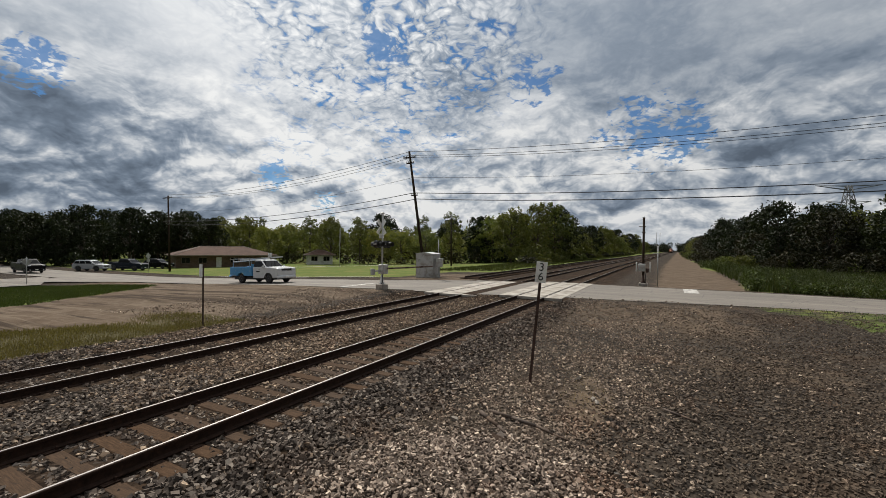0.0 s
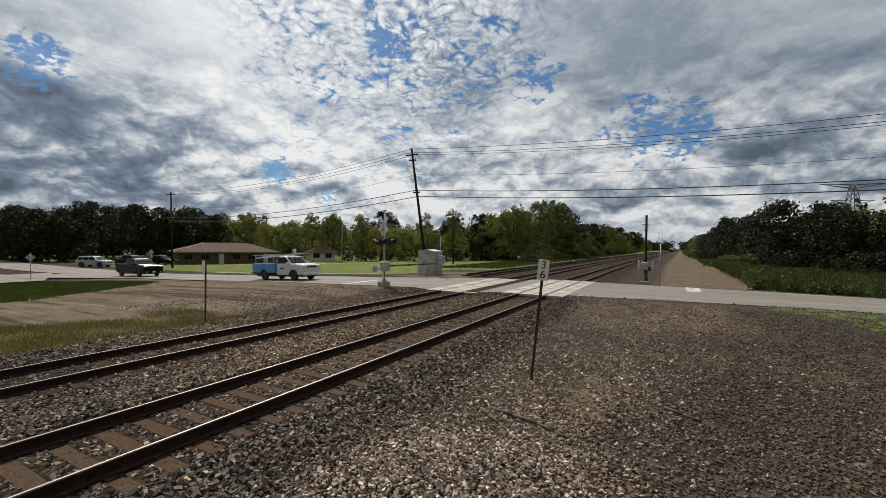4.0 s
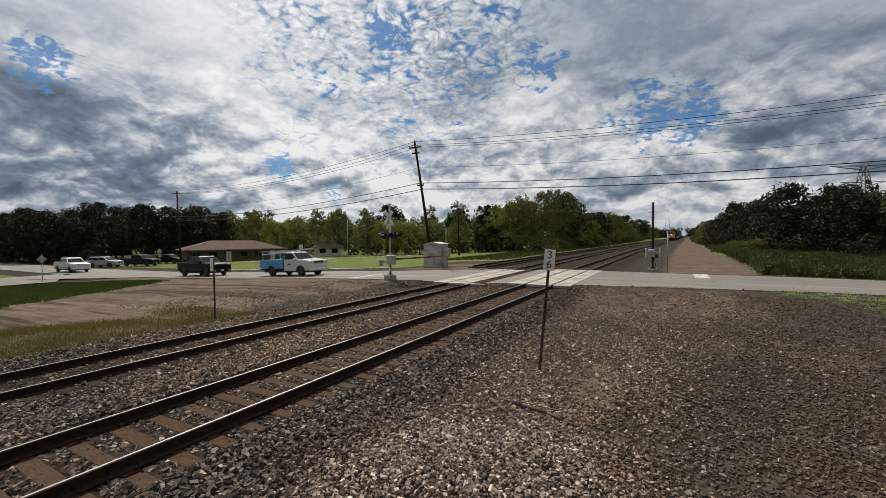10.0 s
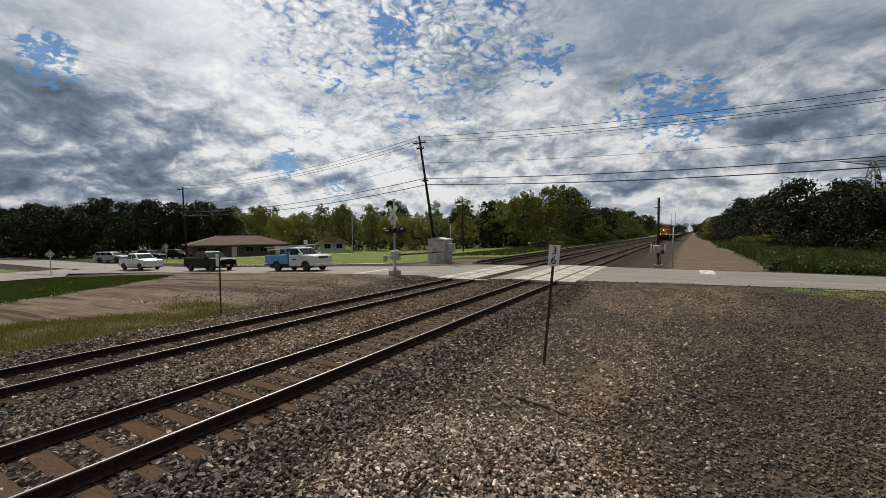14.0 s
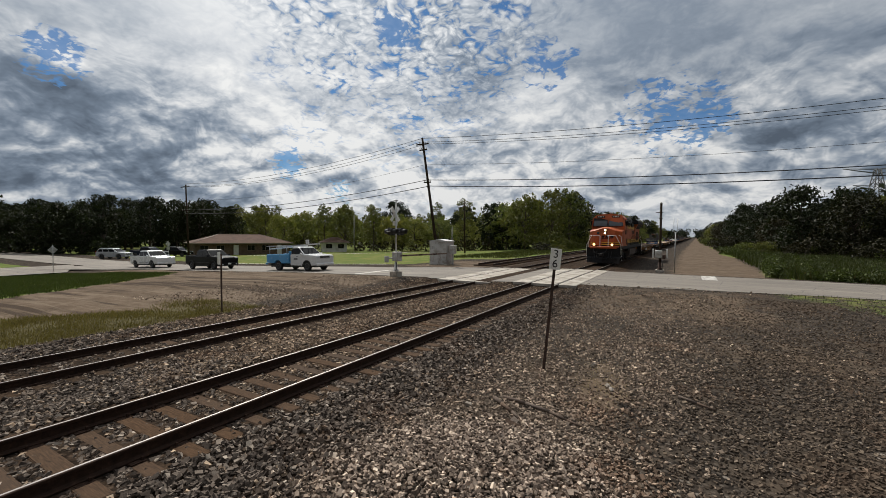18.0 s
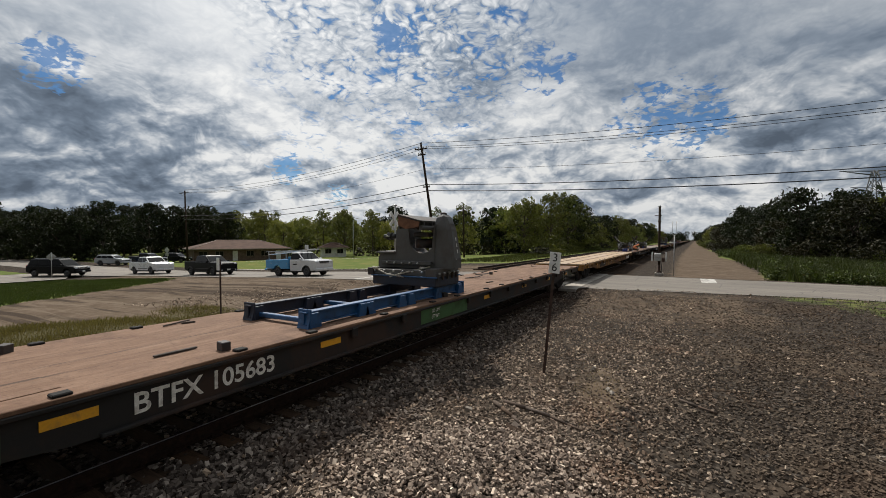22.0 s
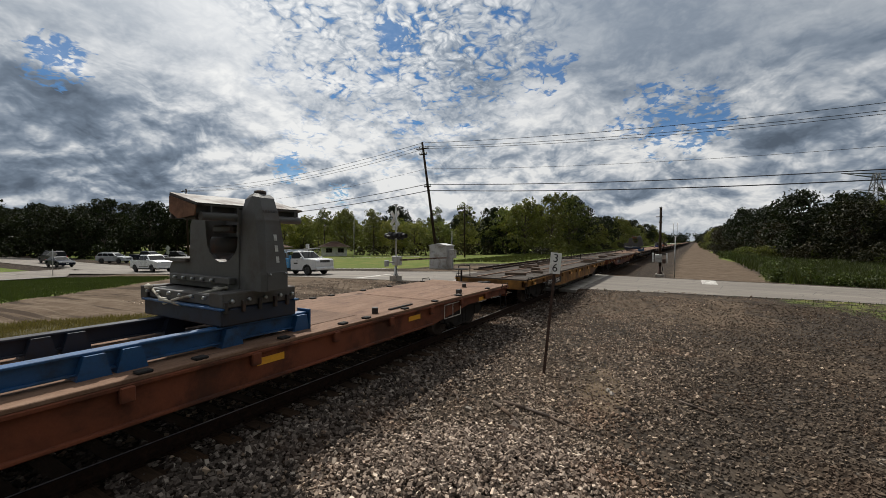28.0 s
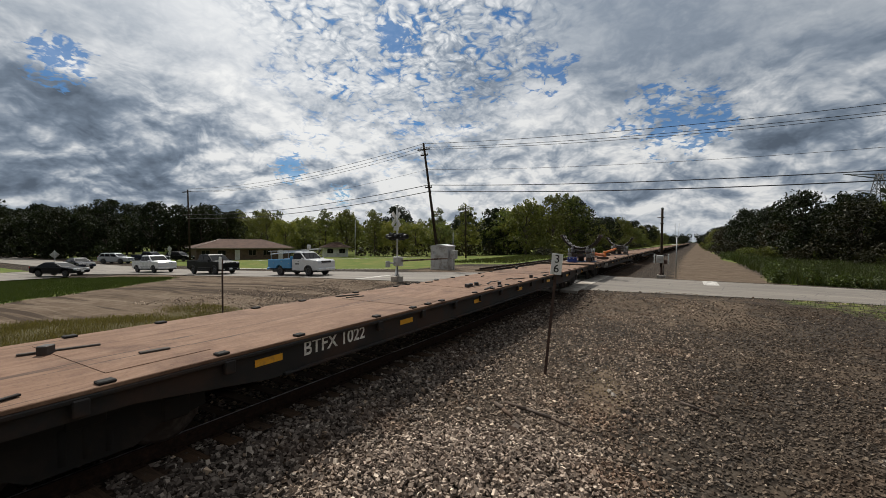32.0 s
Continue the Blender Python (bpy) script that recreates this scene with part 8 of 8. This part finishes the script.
def face(t, half, z, grille_h, bumper, lamp_z):
    part("grille", Geo().box((0.0, 0, z), (0.05, half * 1.1, grille_h), 0.02), M["black"], t)
    part("grille_bar", Geo().box((0.025, 0, z), (0.03, half * 1.12, 0.06), 0.01), M["chrome"], t)
    part("front_bumper", Geo().box((0.0, 0, 0.52), (0.22, half * 1.96, 0.24), 0.05), bumper, t)
    part("number_plate", Geo().box((0.115, 0, 0.54), (0.012, 0.32, 0.15), 0.003), M["signwhite"], t)
    for s in (-1, 1):
        part("headlight", Geo().box((-0.05, s * half * 0.78, lamp_z), (0.16, half * 0.36, 0.2), 0.03), M["headlamp"], t)


def common(t, length, half, mat, mirror_x, belt, tail_z):
    for s in (-1, 1):
        part("mirror", Geo().box((mirror_x, s * (half + 0.12), belt + 0.1), (0.12, 0.22, 0.18), 0.04), mat, t)
        part("tail_light", Geo().box((-length + 0.02, s * (half - 0.1), tail_z), (0.06, 0.16, 0.34), 0.02), M["tail"], t)
        for k in (0.36, 0.58):
            part("door_handle", Geo().box((-length * k, s * (half + 0.012), belt - 0.12), (0.16, 0.03, 0.03), 0.008), M["black"], t)
    part("underbody", Geo().box((-length / 2, 0, 0.42), (length - 0.5, half * 1.6, 0.24), 0.03), M["black"], t)
    part("rear_bumper", Geo().box((-length + 0.02, 0, 0.55), (0.16, half * 1.9, 0.2), 0.04), M["chrome"], t)


def arch_trim(t, wheels, half, r=0.47):
    """Dark lips round the wheel openings, and black boxes standing for the shade inside them."""
    for w in wheels:
        for s in (-1, 1):
            pts = [(w + r * math.cos(math.pi * k / 10), s * (half + 0.012), 0.4 + r * math.sin(math.pi * k / 10)) for k in range(11)]
            part("wheel_arch", Geo().path(pts, 0.035, 6), M["black"], t)
        part("wheel_well", Geo().box((w, 0, 0.62), (0.86, half * 1.9, 0.44), 0.05), M["black"], t)


def pickup(mat, label, rim=None):
    t = thing("pickup_truck", pose(0, 0, 0), label, "pickup truck", "vehicles on the road")
    L, half, wh = 5.85, 0.99, (-4.75, -1.05)
    line = [(0.03, 0.72), (0.05, 1.0), (0.0, 1.16), (-0.12, 1.22), (-1.5, 1.3), (-3.95, 1.33), (-4.0, 1.36), (-L + 0.04, 1.38), (-L, 1.3)]
    part("body", Geo().prism(body_side(L, wh, 0.45, line), -half, half, axis=1), mat, t)
    part("hood", Geo().loft([[(-1.6, -half + 0.1, 1.29), (-0.08, -half + 0.16, 1.2), (-0.08, half - 0.16, 1.2), (-1.6, half - 0.1, 1.29)], [(-1.6, -half + 0.24, 1.36), (-0.2, -half + 0.3, 1.27), (-0.2, half - 0.3, 1.27), (-1.6, half - 0.24, 1.36)]]), mat, t)
    cabin(t, mat, (-4.0, -3.85, -2.32, -1.5), 1.3, 1.97, half - 0.04, half - 0.17, pillars=(0.47,))
    part("bed_floor", Geo().box((-4.9, 0, 1.395), (1.7, half * 1.62, 0.01)), M["black"], t)
    for s in (-1, 1):
        part("bed_rail", Geo().box((-4.9, s * (half - 0.1), 1.4), (1.8, 0.14, 0.05), 0.015), M["black"], t)
        part("running_board", Geo().box((-2.9, s * (half - 0.02), 0.42), (2.3, 0.16, 0.06), 0.015), M["black"], t)
        part("side_moulding", Geo().box((-2.75, s * (half + 0.006), 0.66), (2.1, 0.02, 0.06), 0.006), M["black"], t)
        part("fog_lamp", Geo().lathe([(0.07, 0), (0.06, 0.03), (0.01, 0.035)], (0.1, s * half * 0.72, 0.5), 0, 10), M["headlamp"], t)
        part("lower_valance", Geo().box((0.02, s * half * 0.55, 0.4), (0.16, half * 0.8, 0.1), 0.02), M["black"], t)
    part("tailgate", Geo().box((-L + 0.03, 0, 1.05), (0.08, half * 1.6, 0.5), 0.02), mat, t)
    face(t, half, 0.96, 0.4, mat, 1.06)
    common(t, L, half, mat, -1.68, 1.26, 1.1)
    arch_trim(t, wh, half)
    add_wheels(t, wh, half, rim)
    return t


def utility_truck():
    t = thing("utility_truck", pose(0, 0, 0), "white utility truck with light blue service body and ladder rack", "utility truck", "vehicles on the road")
    W, B, half, wh = M["car_white"], M["car_blue"], 1.0, (-4.55, -1.05)
    line = [(0.03, 0.85), (0.02, 1.16), (-0.08, 1.27), (-0.35, 1.3), (-1.55, 1.36), (-3.0, 1.36)]
    outline = [(-3.0, 0.45), (-1.52, 0.42)] + arch(-1.05, 0.47)[1:-1] + [(-0.58, 0.42), (-0.02, 0.48)] + line
    part("body", Geo().prism(outline, -half, half, axis=1), W, t)
    part("hood", Geo().loft([[(-1.6, -half + 0.1, 1.35), (-0.1, -half + 0.16, 1.26), (-0.1, half - 0.16, 1.26), (-1.6, half - 0.1, 1.35)], [(-1.6, -half + 0.22, 1.41), (-0.24, -half + 0.3, 1.34), (-0.24, half - 0.3, 1.34), (-1.6, half - 0.22, 1.41)]]), W, t)
    cabin(t, W, (-3.0, -2.9, -2.15, -1.35), 1.34, 2.02, half - 0.05, half - 0.18)
    part("frame_rails", Geo().box((-4.4, 0, 0.62), (3.0, 0.9, 0.2), 0.02), M["black"], t)
    for s in (-1, 1):
        side = [(-6.0, 0.72), (-5.06, 0.62)] + [(p, q + 0.02) for p, q in arch(-4.55, 0.5)][1:-1] + [(-4.04, 0.62), (-3.1, 0.62), (-3.1, 1.42), (-6.0, 1.42)]
        cab_ = part("tool_cabinet", Geo().prism(side, s * 0.68, s * 1.05, axis=1), B, t)
        for x0, x1, z0, z1 in ((-5.9, -5.15, 0.82, 1.36), (-5.0, -4.1, 1.08, 1.36), (-4.0, -3.2, 0.72, 1.36)):
            d = part("cabinet_door", Geo().box(((x0 + x1) / 2, s * 1.055, (z0 + z1) / 2), (x1 - x0, 0.02, z1 - z0), 0.008), B, t)
            part("door_handle", Geo().box((x1 - 0.1, s * 1.07, (z0 + z1) / 2), (0.08, 0.02, 0.06), 0.008), M["chrome"], d)
        part("rack_post", Geo().path([(-5.7, s * 0.92, 1.42), (-5.7, s * 0.92, 2.1)], 0.03), M["galv"], t)
        part("rack_post", Geo().path([(-3.5, s * 0.92, 1.42), (-3.5, s * 0.92, 2.1)], 0.03), M["galv"], t)
        part("rack_rail", Geo().path([(-6.1, s * 0.92, 2.12), (-2.0, s * 0.92, 2.16)], 0.03), M["galv"], t)
        part("cab_post", Geo().box((-3.2, s * 0.85, 1.5), (0.16, 0.2, 0.3), 0.02), B, t)
    part("bulkhead", Geo().box((-3.2, 0, 1.35), (0.12, 1.9, 0.4), 0.02), B, t)
    part("bed_floor", Geo().box((-4.6, 0, 0.86), (2.8, 1.4, 0.06), 0.01), B, t)
    part("rear_bumper", Geo().box((-6.1, 0, 0.6), (0.3, 2.0, 0.16), 0.03), B, t)
    # ladder lying on the rack, tipped up towards the front
    for s in (-0.2, 0.2):
        part("ladder_rail", Geo().box((-3.8, 0.55 + s, 2.27), (5.2, 0.04, 0.09), 0.01, pose(0, 0, 0, 0, -2.2, 0)), M["alu"], t)
    part("boom", Geo().box((-3.9, -0.4, 2.2), (4.9, 0.1, 0.08), 0.02, pose(0, 0, -0.06, 0, -2.5, 0)), W, t)
    part("boom_tip", Geo().box((-1.55, -0.4, 2.42), (0.28, 0.2, 0.34), 0.03), W, t)
    part("crossbar", Geo().tube((-5.7, -0.95, 2.12), (-5.7, 0.95, 2.12), 0.03), M["galv"], t)
    part("crossbar", Geo().tube((-3.5, -0.95, 2.12), (-3.5, 0.95, 2.12), 0.03), M["galv"], t)
    for s in (-1, 1):
        part("door_emblem", Geo().box((-2.35, s * 1.003, 1.0), (0.45, 0.008, 0.1)), M["hood"], t)
    face(t, half, 1.02, 0.4, W, 1.12)
    arch_trim(t, wh[1:], half)
    common(t, 6.0, half, W, -1.55, 1.32, 1.2)
    add_wheels(t, wh, half, RIM_W, 1.05)
    return t


def suv(mat, label, length=4.9, height=1.82):
    t = thing("suv", pose(0, 0, 0), label, "car", "vehicles on the road")
    L, half, wh = length, 0.96, (-length + 0.95, -0.95)
    line = [(0.0, 0.85), (-0.08, 0.98), (-0.35, 1.06), (-1.3, 1.13), (-L + 0.05, 1.16), (-L, 0.95)]
    part("body", Geo().prism(body_side(L, wh, 0.36, line), -half, half, axis=1), mat, t)
    part("hood", Geo().loft([[(-1.35, -half + 0.1, 1.12), (-0.14, -half + 0.16, 1.0), (-0.14, half - 0.16, 1.0), (-1.35, half - 0.1, 1.12)], [(-1.35, -half + 0.22, 1.17), (-0.32, -half + 0.3, 1.08), (-0.32, half - 0.3, 1.08), (-1.35, half - 0.22, 1.17)]]), mat, t)
    cabin(t, mat, (-L + 0.06, -L + 0.42, -2.0, -1.2), 1.14, height, half - 0.05, half - 0.19, pillars=(0.3, 0.62))
    for s in (-1, 1):
        part("roof_rail", Geo().path([(-L + 0.8, s * 0.66, height + 0.05), (-2.2, s * 0.66, height + 0.05)], 0.02), M["chrome"], t)
    face(t, half, 0.84, 0.22, mat, 0.92)
    common(t, L, half, mat, -1.45, 1.14, 1.05)
    add_wheels(t, wh, half, None, 0.93)
    return t


def sedan(mat, label):
    t = thing("sedan", pose(0, 0, 0), label, "car", "vehicles on the road")
    L, half, wh = 4.8, 0.92, (-3.85, -0.95)
    line = [(0.0, 0.68), (-0.1, 0.8), (-0.5, 0.88), (-1.4, 0.95), (-3.9, 1.0), (-L + 0.1, 0.98), (-L, 0.8)]
    part("body", Geo().prism(body_side(L, wh, 0.3, line), -half, half, axis=1), mat, t)
    cabin(t, mat, (-4.25, -3.45, -2.25, -1.3), 0.97, 1.45, half - 0.05, half - 0.22, pillars=(0.5,))
    face(t, half, 0.64, 0.16, mat, 0.74)
    common(t, L, half, mat, -1.6, 0.98, 0.85)
    add_wheels(t, wh, half, None, 0.84)
    return t


ROADERS = []


def driven(ob, rows):
    """Rows: seconds, front along the road, across it, heading in degrees."""
    ROADERS.append((ob, rows))


def stands(t0, x, y, turn=0.0):
    return [(t0, x, y, turn), (32, x, y, turn)]


driven(utility_truck(), [(0, -22.05, 25.3, 0), (0.5, -21.2, 25.3, 0), (1, -20.35, 25.3, 0), (2, -19.4, 25.3, 0), (3, -19.35, 25.3, 0), (32, -19.3, 25.3, 0)])
driven(pickup(M["car_black"], "black crew-cab pickup waiting on the asphalt road"), [(0, -72.0, 25.3, 0), (1, -63.3, 25.3, 0), (2, -55.5, 25.3, 0), (3, -49.0, 25.3, 0), (3.5, -45.9, 25.3, 0), (5.5, -36.1, 25.3, 0), (6, -34.7, 25.3, 0), (6.5, -33.8, 25.3, 0), (8, -32.7, 25.3, 0), (9.5, -32.4, 25.3, 0), (32, -32.35, 25.3, 0)])
driven(pickup(M["car_white"], "white crew-cab pickup waiting on the asphalt road"), [(0, -172, 25.3, 0), (7.5, -85.8, 25.3, 0), (8, -80.0, 25.3, 0), (9, -70.1, 25.3, 0), (10.5, -59.3, 25.3, 0), (12, -51.8, 25.3, 0), (13, -48.3, 25.3, 0), (14.5, -45.5, 25.3, 0), (16.5, -44.2, 25.3, 0), (18, -43.9, 25.3, 0), (32, -43.9, 25.3, 0)])
driven(suv(M["car_black"], "long black sport utility car turning round on the road", 5.7, 1.9), [(0, -130, -19.0, 26), (16, -75.0, 9.0, 26), (19.5, -55.25, 18.35, 26), (21, -53.27, 19.3, 26), (21.5, -52.3, 19.8, 26), (22, -51.0, 20.4, 26), (22.5, -49.8, 21.2, 30), (23, -48.8, 22.2, 38), (23.3, -49.3, 23.4, 52), (23.6, -51.0, 24.7, 72), (24, -54.9, 26.6, 100), (24.3, -58.3, 27.1, 122), (25, -64.4, 27.9, 147), (25.5, -67.3, 27.3, 166), (27.5, -78.85, 26.9, 180), (28.5, -88.85, 27.0, 180), (29.5, -98.8, 27.0, 180), (30.5, -108, 27.2, 180), (32, -121, 27.3, 180)])
driven(sedan(M["car_navy"], "dark blue sedan waiting on the asphalt road"), [(0, -330, 24.0, 0), (24.5, -90.5, 24.0, 0), (25, -85.9, 24.0, 0), (25.5, -82.1, 24.0, 0), (27.5, -68.6, 24.0, 0), (28.5, -64.6, 24.0, 0), (29.5, -62.5, 24.0, 0), (30.5, -61.3, 24.0, 0), (31.3, -60.9, 24.0, 0), (32, -60.7, 24.0, 0)])
driven(sedan(M["car_black"], "black sedan coming out of the side road"), [(0, -170, -43.6, 27), (26, -66.0, 9.4, 27), (28.6, -54.6, 15.2, 27), (29.5, -52.44, 16.35, 27), (30.5, -50.82, 17.18, 27), (31.3, -49.5, 17.85, 27), (32, -47.58, 18.83, 27)])


def parked(ob, x, y, turn):
    ob.matrix_basis = pose(x, y, float(ground_z(x, y)), 0, 0, turn)
    tagged(ob, group="parked cars")


parked(suv(M["car_silver"], "silver sport utility car parked on the grass", 4.7, 1.72), -72.9, 34.1, 30)
parked(pickup(M["car_navy"], "dark blue pickup parked on the grass"), -72.0, 39.2, 24)
parked(suv(M["car_black"], "black sport utility car parked by the house", 4.7, 1.75), -75.1, 45.2, 24)


# rounded edges on the coachwork
for ob in list(bpy.data.objects):
    if ob.parent and ob.parent.name.split(".")[0] in ("pickup_truck", "utility_truck", "suv", "sedan") and ob.name.split(".")[0] in ("body", "cabin", "hood", "tool_cabinet", "front_bumper"):
        soft_edge = ob.modifiers.new("rounded_edges", "BEVEL")
        soft_edge.width, soft_edge.segments, soft_edge.limit_method, soft_edge.angle_limit = 0.05 if ob.name.startswith(("body", "cabin")) else 0.03, 3, "ANGLE", radians(35)

# ---- houses, signs and clutter ----
M["brick"] = plain("tan_brick_wall", (0.14, 0.095, 0.068), 0.9, 0, (0.09, 0.06, 0.043), 0.4, 2.0, 0.2, 0.3, 22)
M["shingle"] = plain("brown_roof_shingles", (0.105, 0.06, 0.043), 1.0, 0, (0.07, 0.038, 0.028), 0.45, 0.8, 0.25, 0.5, 9)
M["siding"] = plain("white_siding", (0.7, 0.7, 0.67), 0.7, 0, (0.5, 0.48, 0.43), 0.3, 1.2)
M["fascia"] = plain("pale_fascia_board", (0.22, 0.18, 0.15), 0.7)
M["path"] = plain("pale_concrete_path", (0.55, 0.52, 0.47), 0.9, 0, (0.4, 0.36, 0.3), 0.3, 0.8)


def house(x, y, turn, length, width, eave, ridge, wall, label):
    z = float(ground_z(x, y))
    t = thing("house", pose(x, y, z, 0, 0, turn), label, "house")
    a, b = length / 2, width / 2
    part("wall", Geo().box((0, 0, eave / 2 - 0.2), (length, width, eave + 0.4), 0.02), wall, t)
    o = 0.7
    roof = Geo().add([(-a - o, -b - o, eave), (a + o, -b - o, eave), (a + o, b + o, eave), (-a - o, b + o, eave), (-a + b, 0, ridge), (a - b, 0, ridge)], [(0, 1, 5, 4), (1, 2, 5), (2, 3, 4, 5), (3, 0, 4), (3, 2, 1, 0)])
    part("roof", roof, M["shingle"], t)
    for s in (-1, 1):
        part("fascia", Geo().box((0, s * (b + o), eave - 0.06), (length + 2 * o, 0.06, 0.2), 0.01), M["fascia"], t)
        part("fascia", Geo().box((s * (a + o), 0, eave - 0.06), (0.06, width + 2 * o, 0.2), 0.01), M["fascia"], t)
    ridge_cap = Geo()
    for p, q in (((-a - o, -b - o, eave), (-a + b, 0, ridge)), ((a + o, -b - o, eave), (a - b, 0, ridge)), ((-a + b, 0, ridge), (a - b, 0, ridge))):
        ridge_cap.tube(p, q, 0.07, n=6)
    part("ridge_cap", ridge_cap, M["fascia"], t)
    k = -a + 1.6
    n = 0
    while k < a - 1:
        if n % 3 == 2:
            part("door", Geo().box((k, -b - 0.02, 1.02), (0.95, 0.08, 2.05), 0.01), M["siding"], t)
        else:
            w = part("window", Geo().box((k, -b - 0.015, 1.45), (1.5, 0.07, 1.15), 0.01), M["fascia"], t)
            for q in (-0.36, 0.36):
                part("pane", Geo().box((k + q, -b - 0.055, 1.45), (0.66, 0.02, 1.02), 0.004), M["glass"], w)
        k += 2.9
        n += 1
    return t


house(-77.6, 57.2, 68, 18.2, 9.8, 2.45, 4.25, M["brick"], "low brick house with a brown hipped shingle roof")
house(-71.0, 79.0, 50, 6.0, 4.5, 2.4, 3.6, M["siding"], "small white outbuilding among the trees")

pth = strip_mesh("pavement", list(np.linspace(-68, -44, 14)), lambda x: 52 + (x + 68) * 1.7, lambda x: 53.4 + (x + 68) * 1.7, lambda x, y: float(ground_z(x, y)) + 0.03, M["path"], rows=1)
tagged(new("pavement", pth), "pale concrete path across the lawn", "path", kind="structure")
drv = strip_mesh("pavement", list(np.linspace(-46, -20, 14)), lambda x: 34.3, lambda x: 35.6, lambda x, y: float(ground_z(x, y)) + 0.03, M["path"], rows=1)
tagged(new("pavement", drv), "pale strip of concrete along the lawn", "path", kind="structure")


def road_sign(x, y, turn, label, plates):
    z = float(ground_z(x, y))
    t = thing("road_sign", pose(x, y, z, 0, 0, turn), label, "road sign")
    part("post", Geo().tube((0, 0, -0.2), (0, 0, 2.9), 0.035, n=8), M["galv"], t)
    for zz, w, h, rot in plates:
        pl = part("sign_plate", Geo().box((0, 0, 0), (0.02, w, h), 0.005), M["galv"], t)
        pl.matrix_basis = pose(-0.04, 0, zz, rot, 0, 0)


road_sign(-66.5, 37.0, 20, "grey back of a road sign on a steel post", ((2.6, 0.75, 0.75, 45), (1.9, 0.6, 0.45, 0)))
road_sign(-50.5, 17.6, 0, "thin steel post with a small road sign", ((2.4, 0.6, 0.6, 45),))
lamp = thing("street_lamp", pose(-58.0, 72.0, float(ground_z(-58, 72))), "street lamp arm on a slim pole", "street lamp")
part("pole", Geo().tube((0, 0, -0.2), (0, 0, 8.6), 0.09, 0.06, 8), M["galv"], lamp)
part("arm", Geo().path([(0, 0, 8.4), (0.9, -0.4, 8.9), (1.8, -0.8, 8.95)], 0.04), M["galv"], lamp)
part("head", Geo().box((2.1, -0.95, 8.9), (0.7, 0.28, 0.16), 0.05), M["galv"], lamp)

# dead wood and lumps on the gravel
M["deadwood"] = wood_material("dead_branch", (0.04, 0.028, 0.022), (0.17, 0.12, 0.09), 0.4, (14, 14, 2))


def branch(name, pts, r, label):
    g = Geo()
    pts = [(x, y, float(ground_z(x, y)) + 0.03 + h) for x, y, h in pts]
    for k, (a, b) in enumerate(zip(pts, pts[1:])):
        g.tube(a, b, r * (1 - 0.14 * k), r * (0.86 - 0.14 * k), 7)
    return tagged(part(name, g, M["deadwood"]), label, "branch")


branch("broken_branch", [(3.62, 6.85, 0.0), (3.85, 6.62, 0.02), (4.12, 6.4, 0.01), (4.3, 6.2, 0.0)], 0.04, "dark broken branch lying on gravel")
branch("broken_branch", [(3.75, 6.98, 0.0), (4.2, 6.85, 0.02), (4.65, 6.72, 0.02), (4.95, 6.6, 0.0), (5.2, 6.5, 0.0)], 0.035, "reddish-brown broken branch lying on gravel")
branch("thin_stick", [(6.46, 8.7, 0.0), (6.75, 8.5, 0.01), (7.02, 8.36, 0.0)], 0.025, "dark thin stick lying on gravel")
branch("thin_stick", [(3.9, 8.6, 0.0), (4.05, 8.2, 0.01), (4.12, 8.05, 0.0)], 0.02, "pale thin stick lying on gravel")
branch("thin_stick", [(2.75, 6.95, 0.0), (2.95, 6.7, 0.02), (3.05, 6.55, 0.0)], 0.025, "grey wood splinter lying on gravel")
clod = stones("clod", np.array([4.33, 4.27]), np.array([5.95, 6.02]), np.array([-0.3, -0.31]), np.array([0.14, 0.1]), "dark lump of earth on the gravel", 41, M["deadwood"])
clod["kind"], clod["category"] = "thing", "lump"
for i, (px_, py_) in enumerate(((5.35, 8.46), (5.25, 8.62), (3.35, 6.35), (4.75, 9.9))):
    s_ = stones("pale_stone", np.array([px_]), np.array([py_]), np.array([float(ground_z(px_, py_)) + 0.02]), np.array([0.07]), "single pale stone on the gravel", 50 + i, M["concrete"])
    s_["kind"], s_["category"] = "thing", "stone"


def braking(s):
    """How much further back the train was before it had slowed down."""
    early = max(0.0, 20.1 - s)
    return 0.49 * early ** 2 if early < 8 else 0.49 * 64 + 7.84 * (early - 8)


def motions():
    for ob, y22 in MOVERS:
        x, z, turn = ob.location.x, ob.location.z, math.degrees(ob.rotation_euler.z)
        rows = []
        for s in range(33):
            y = y22 - SPEED * (s - 22) + braking(s)
            lean = math.degrees(math.atan(float(bend(y + 0.5) - bend(y - 0.5))))
            rows.append((s, pose(x + float(bend(y)), y, z, 0, 0, turn - lean)))
        walk(ob, rows)
    for ob, rows in ROADERS:
        keys = []
        for s, x, y, turn in rows:
            a = radians(turn)
            back = x - 4 * math.cos(a)
            z0, z1 = float(interp(back, ROAD)), float(interp(x, ROAD))
            slope = math.degrees(math.atan2(z1 - z0, 4)) * (1 if abs(turn) < 45 else 0)
            keys.append((s, pose(x, y, z1, 0, -slope, turn)))
        walk(ob, keys)


motions()
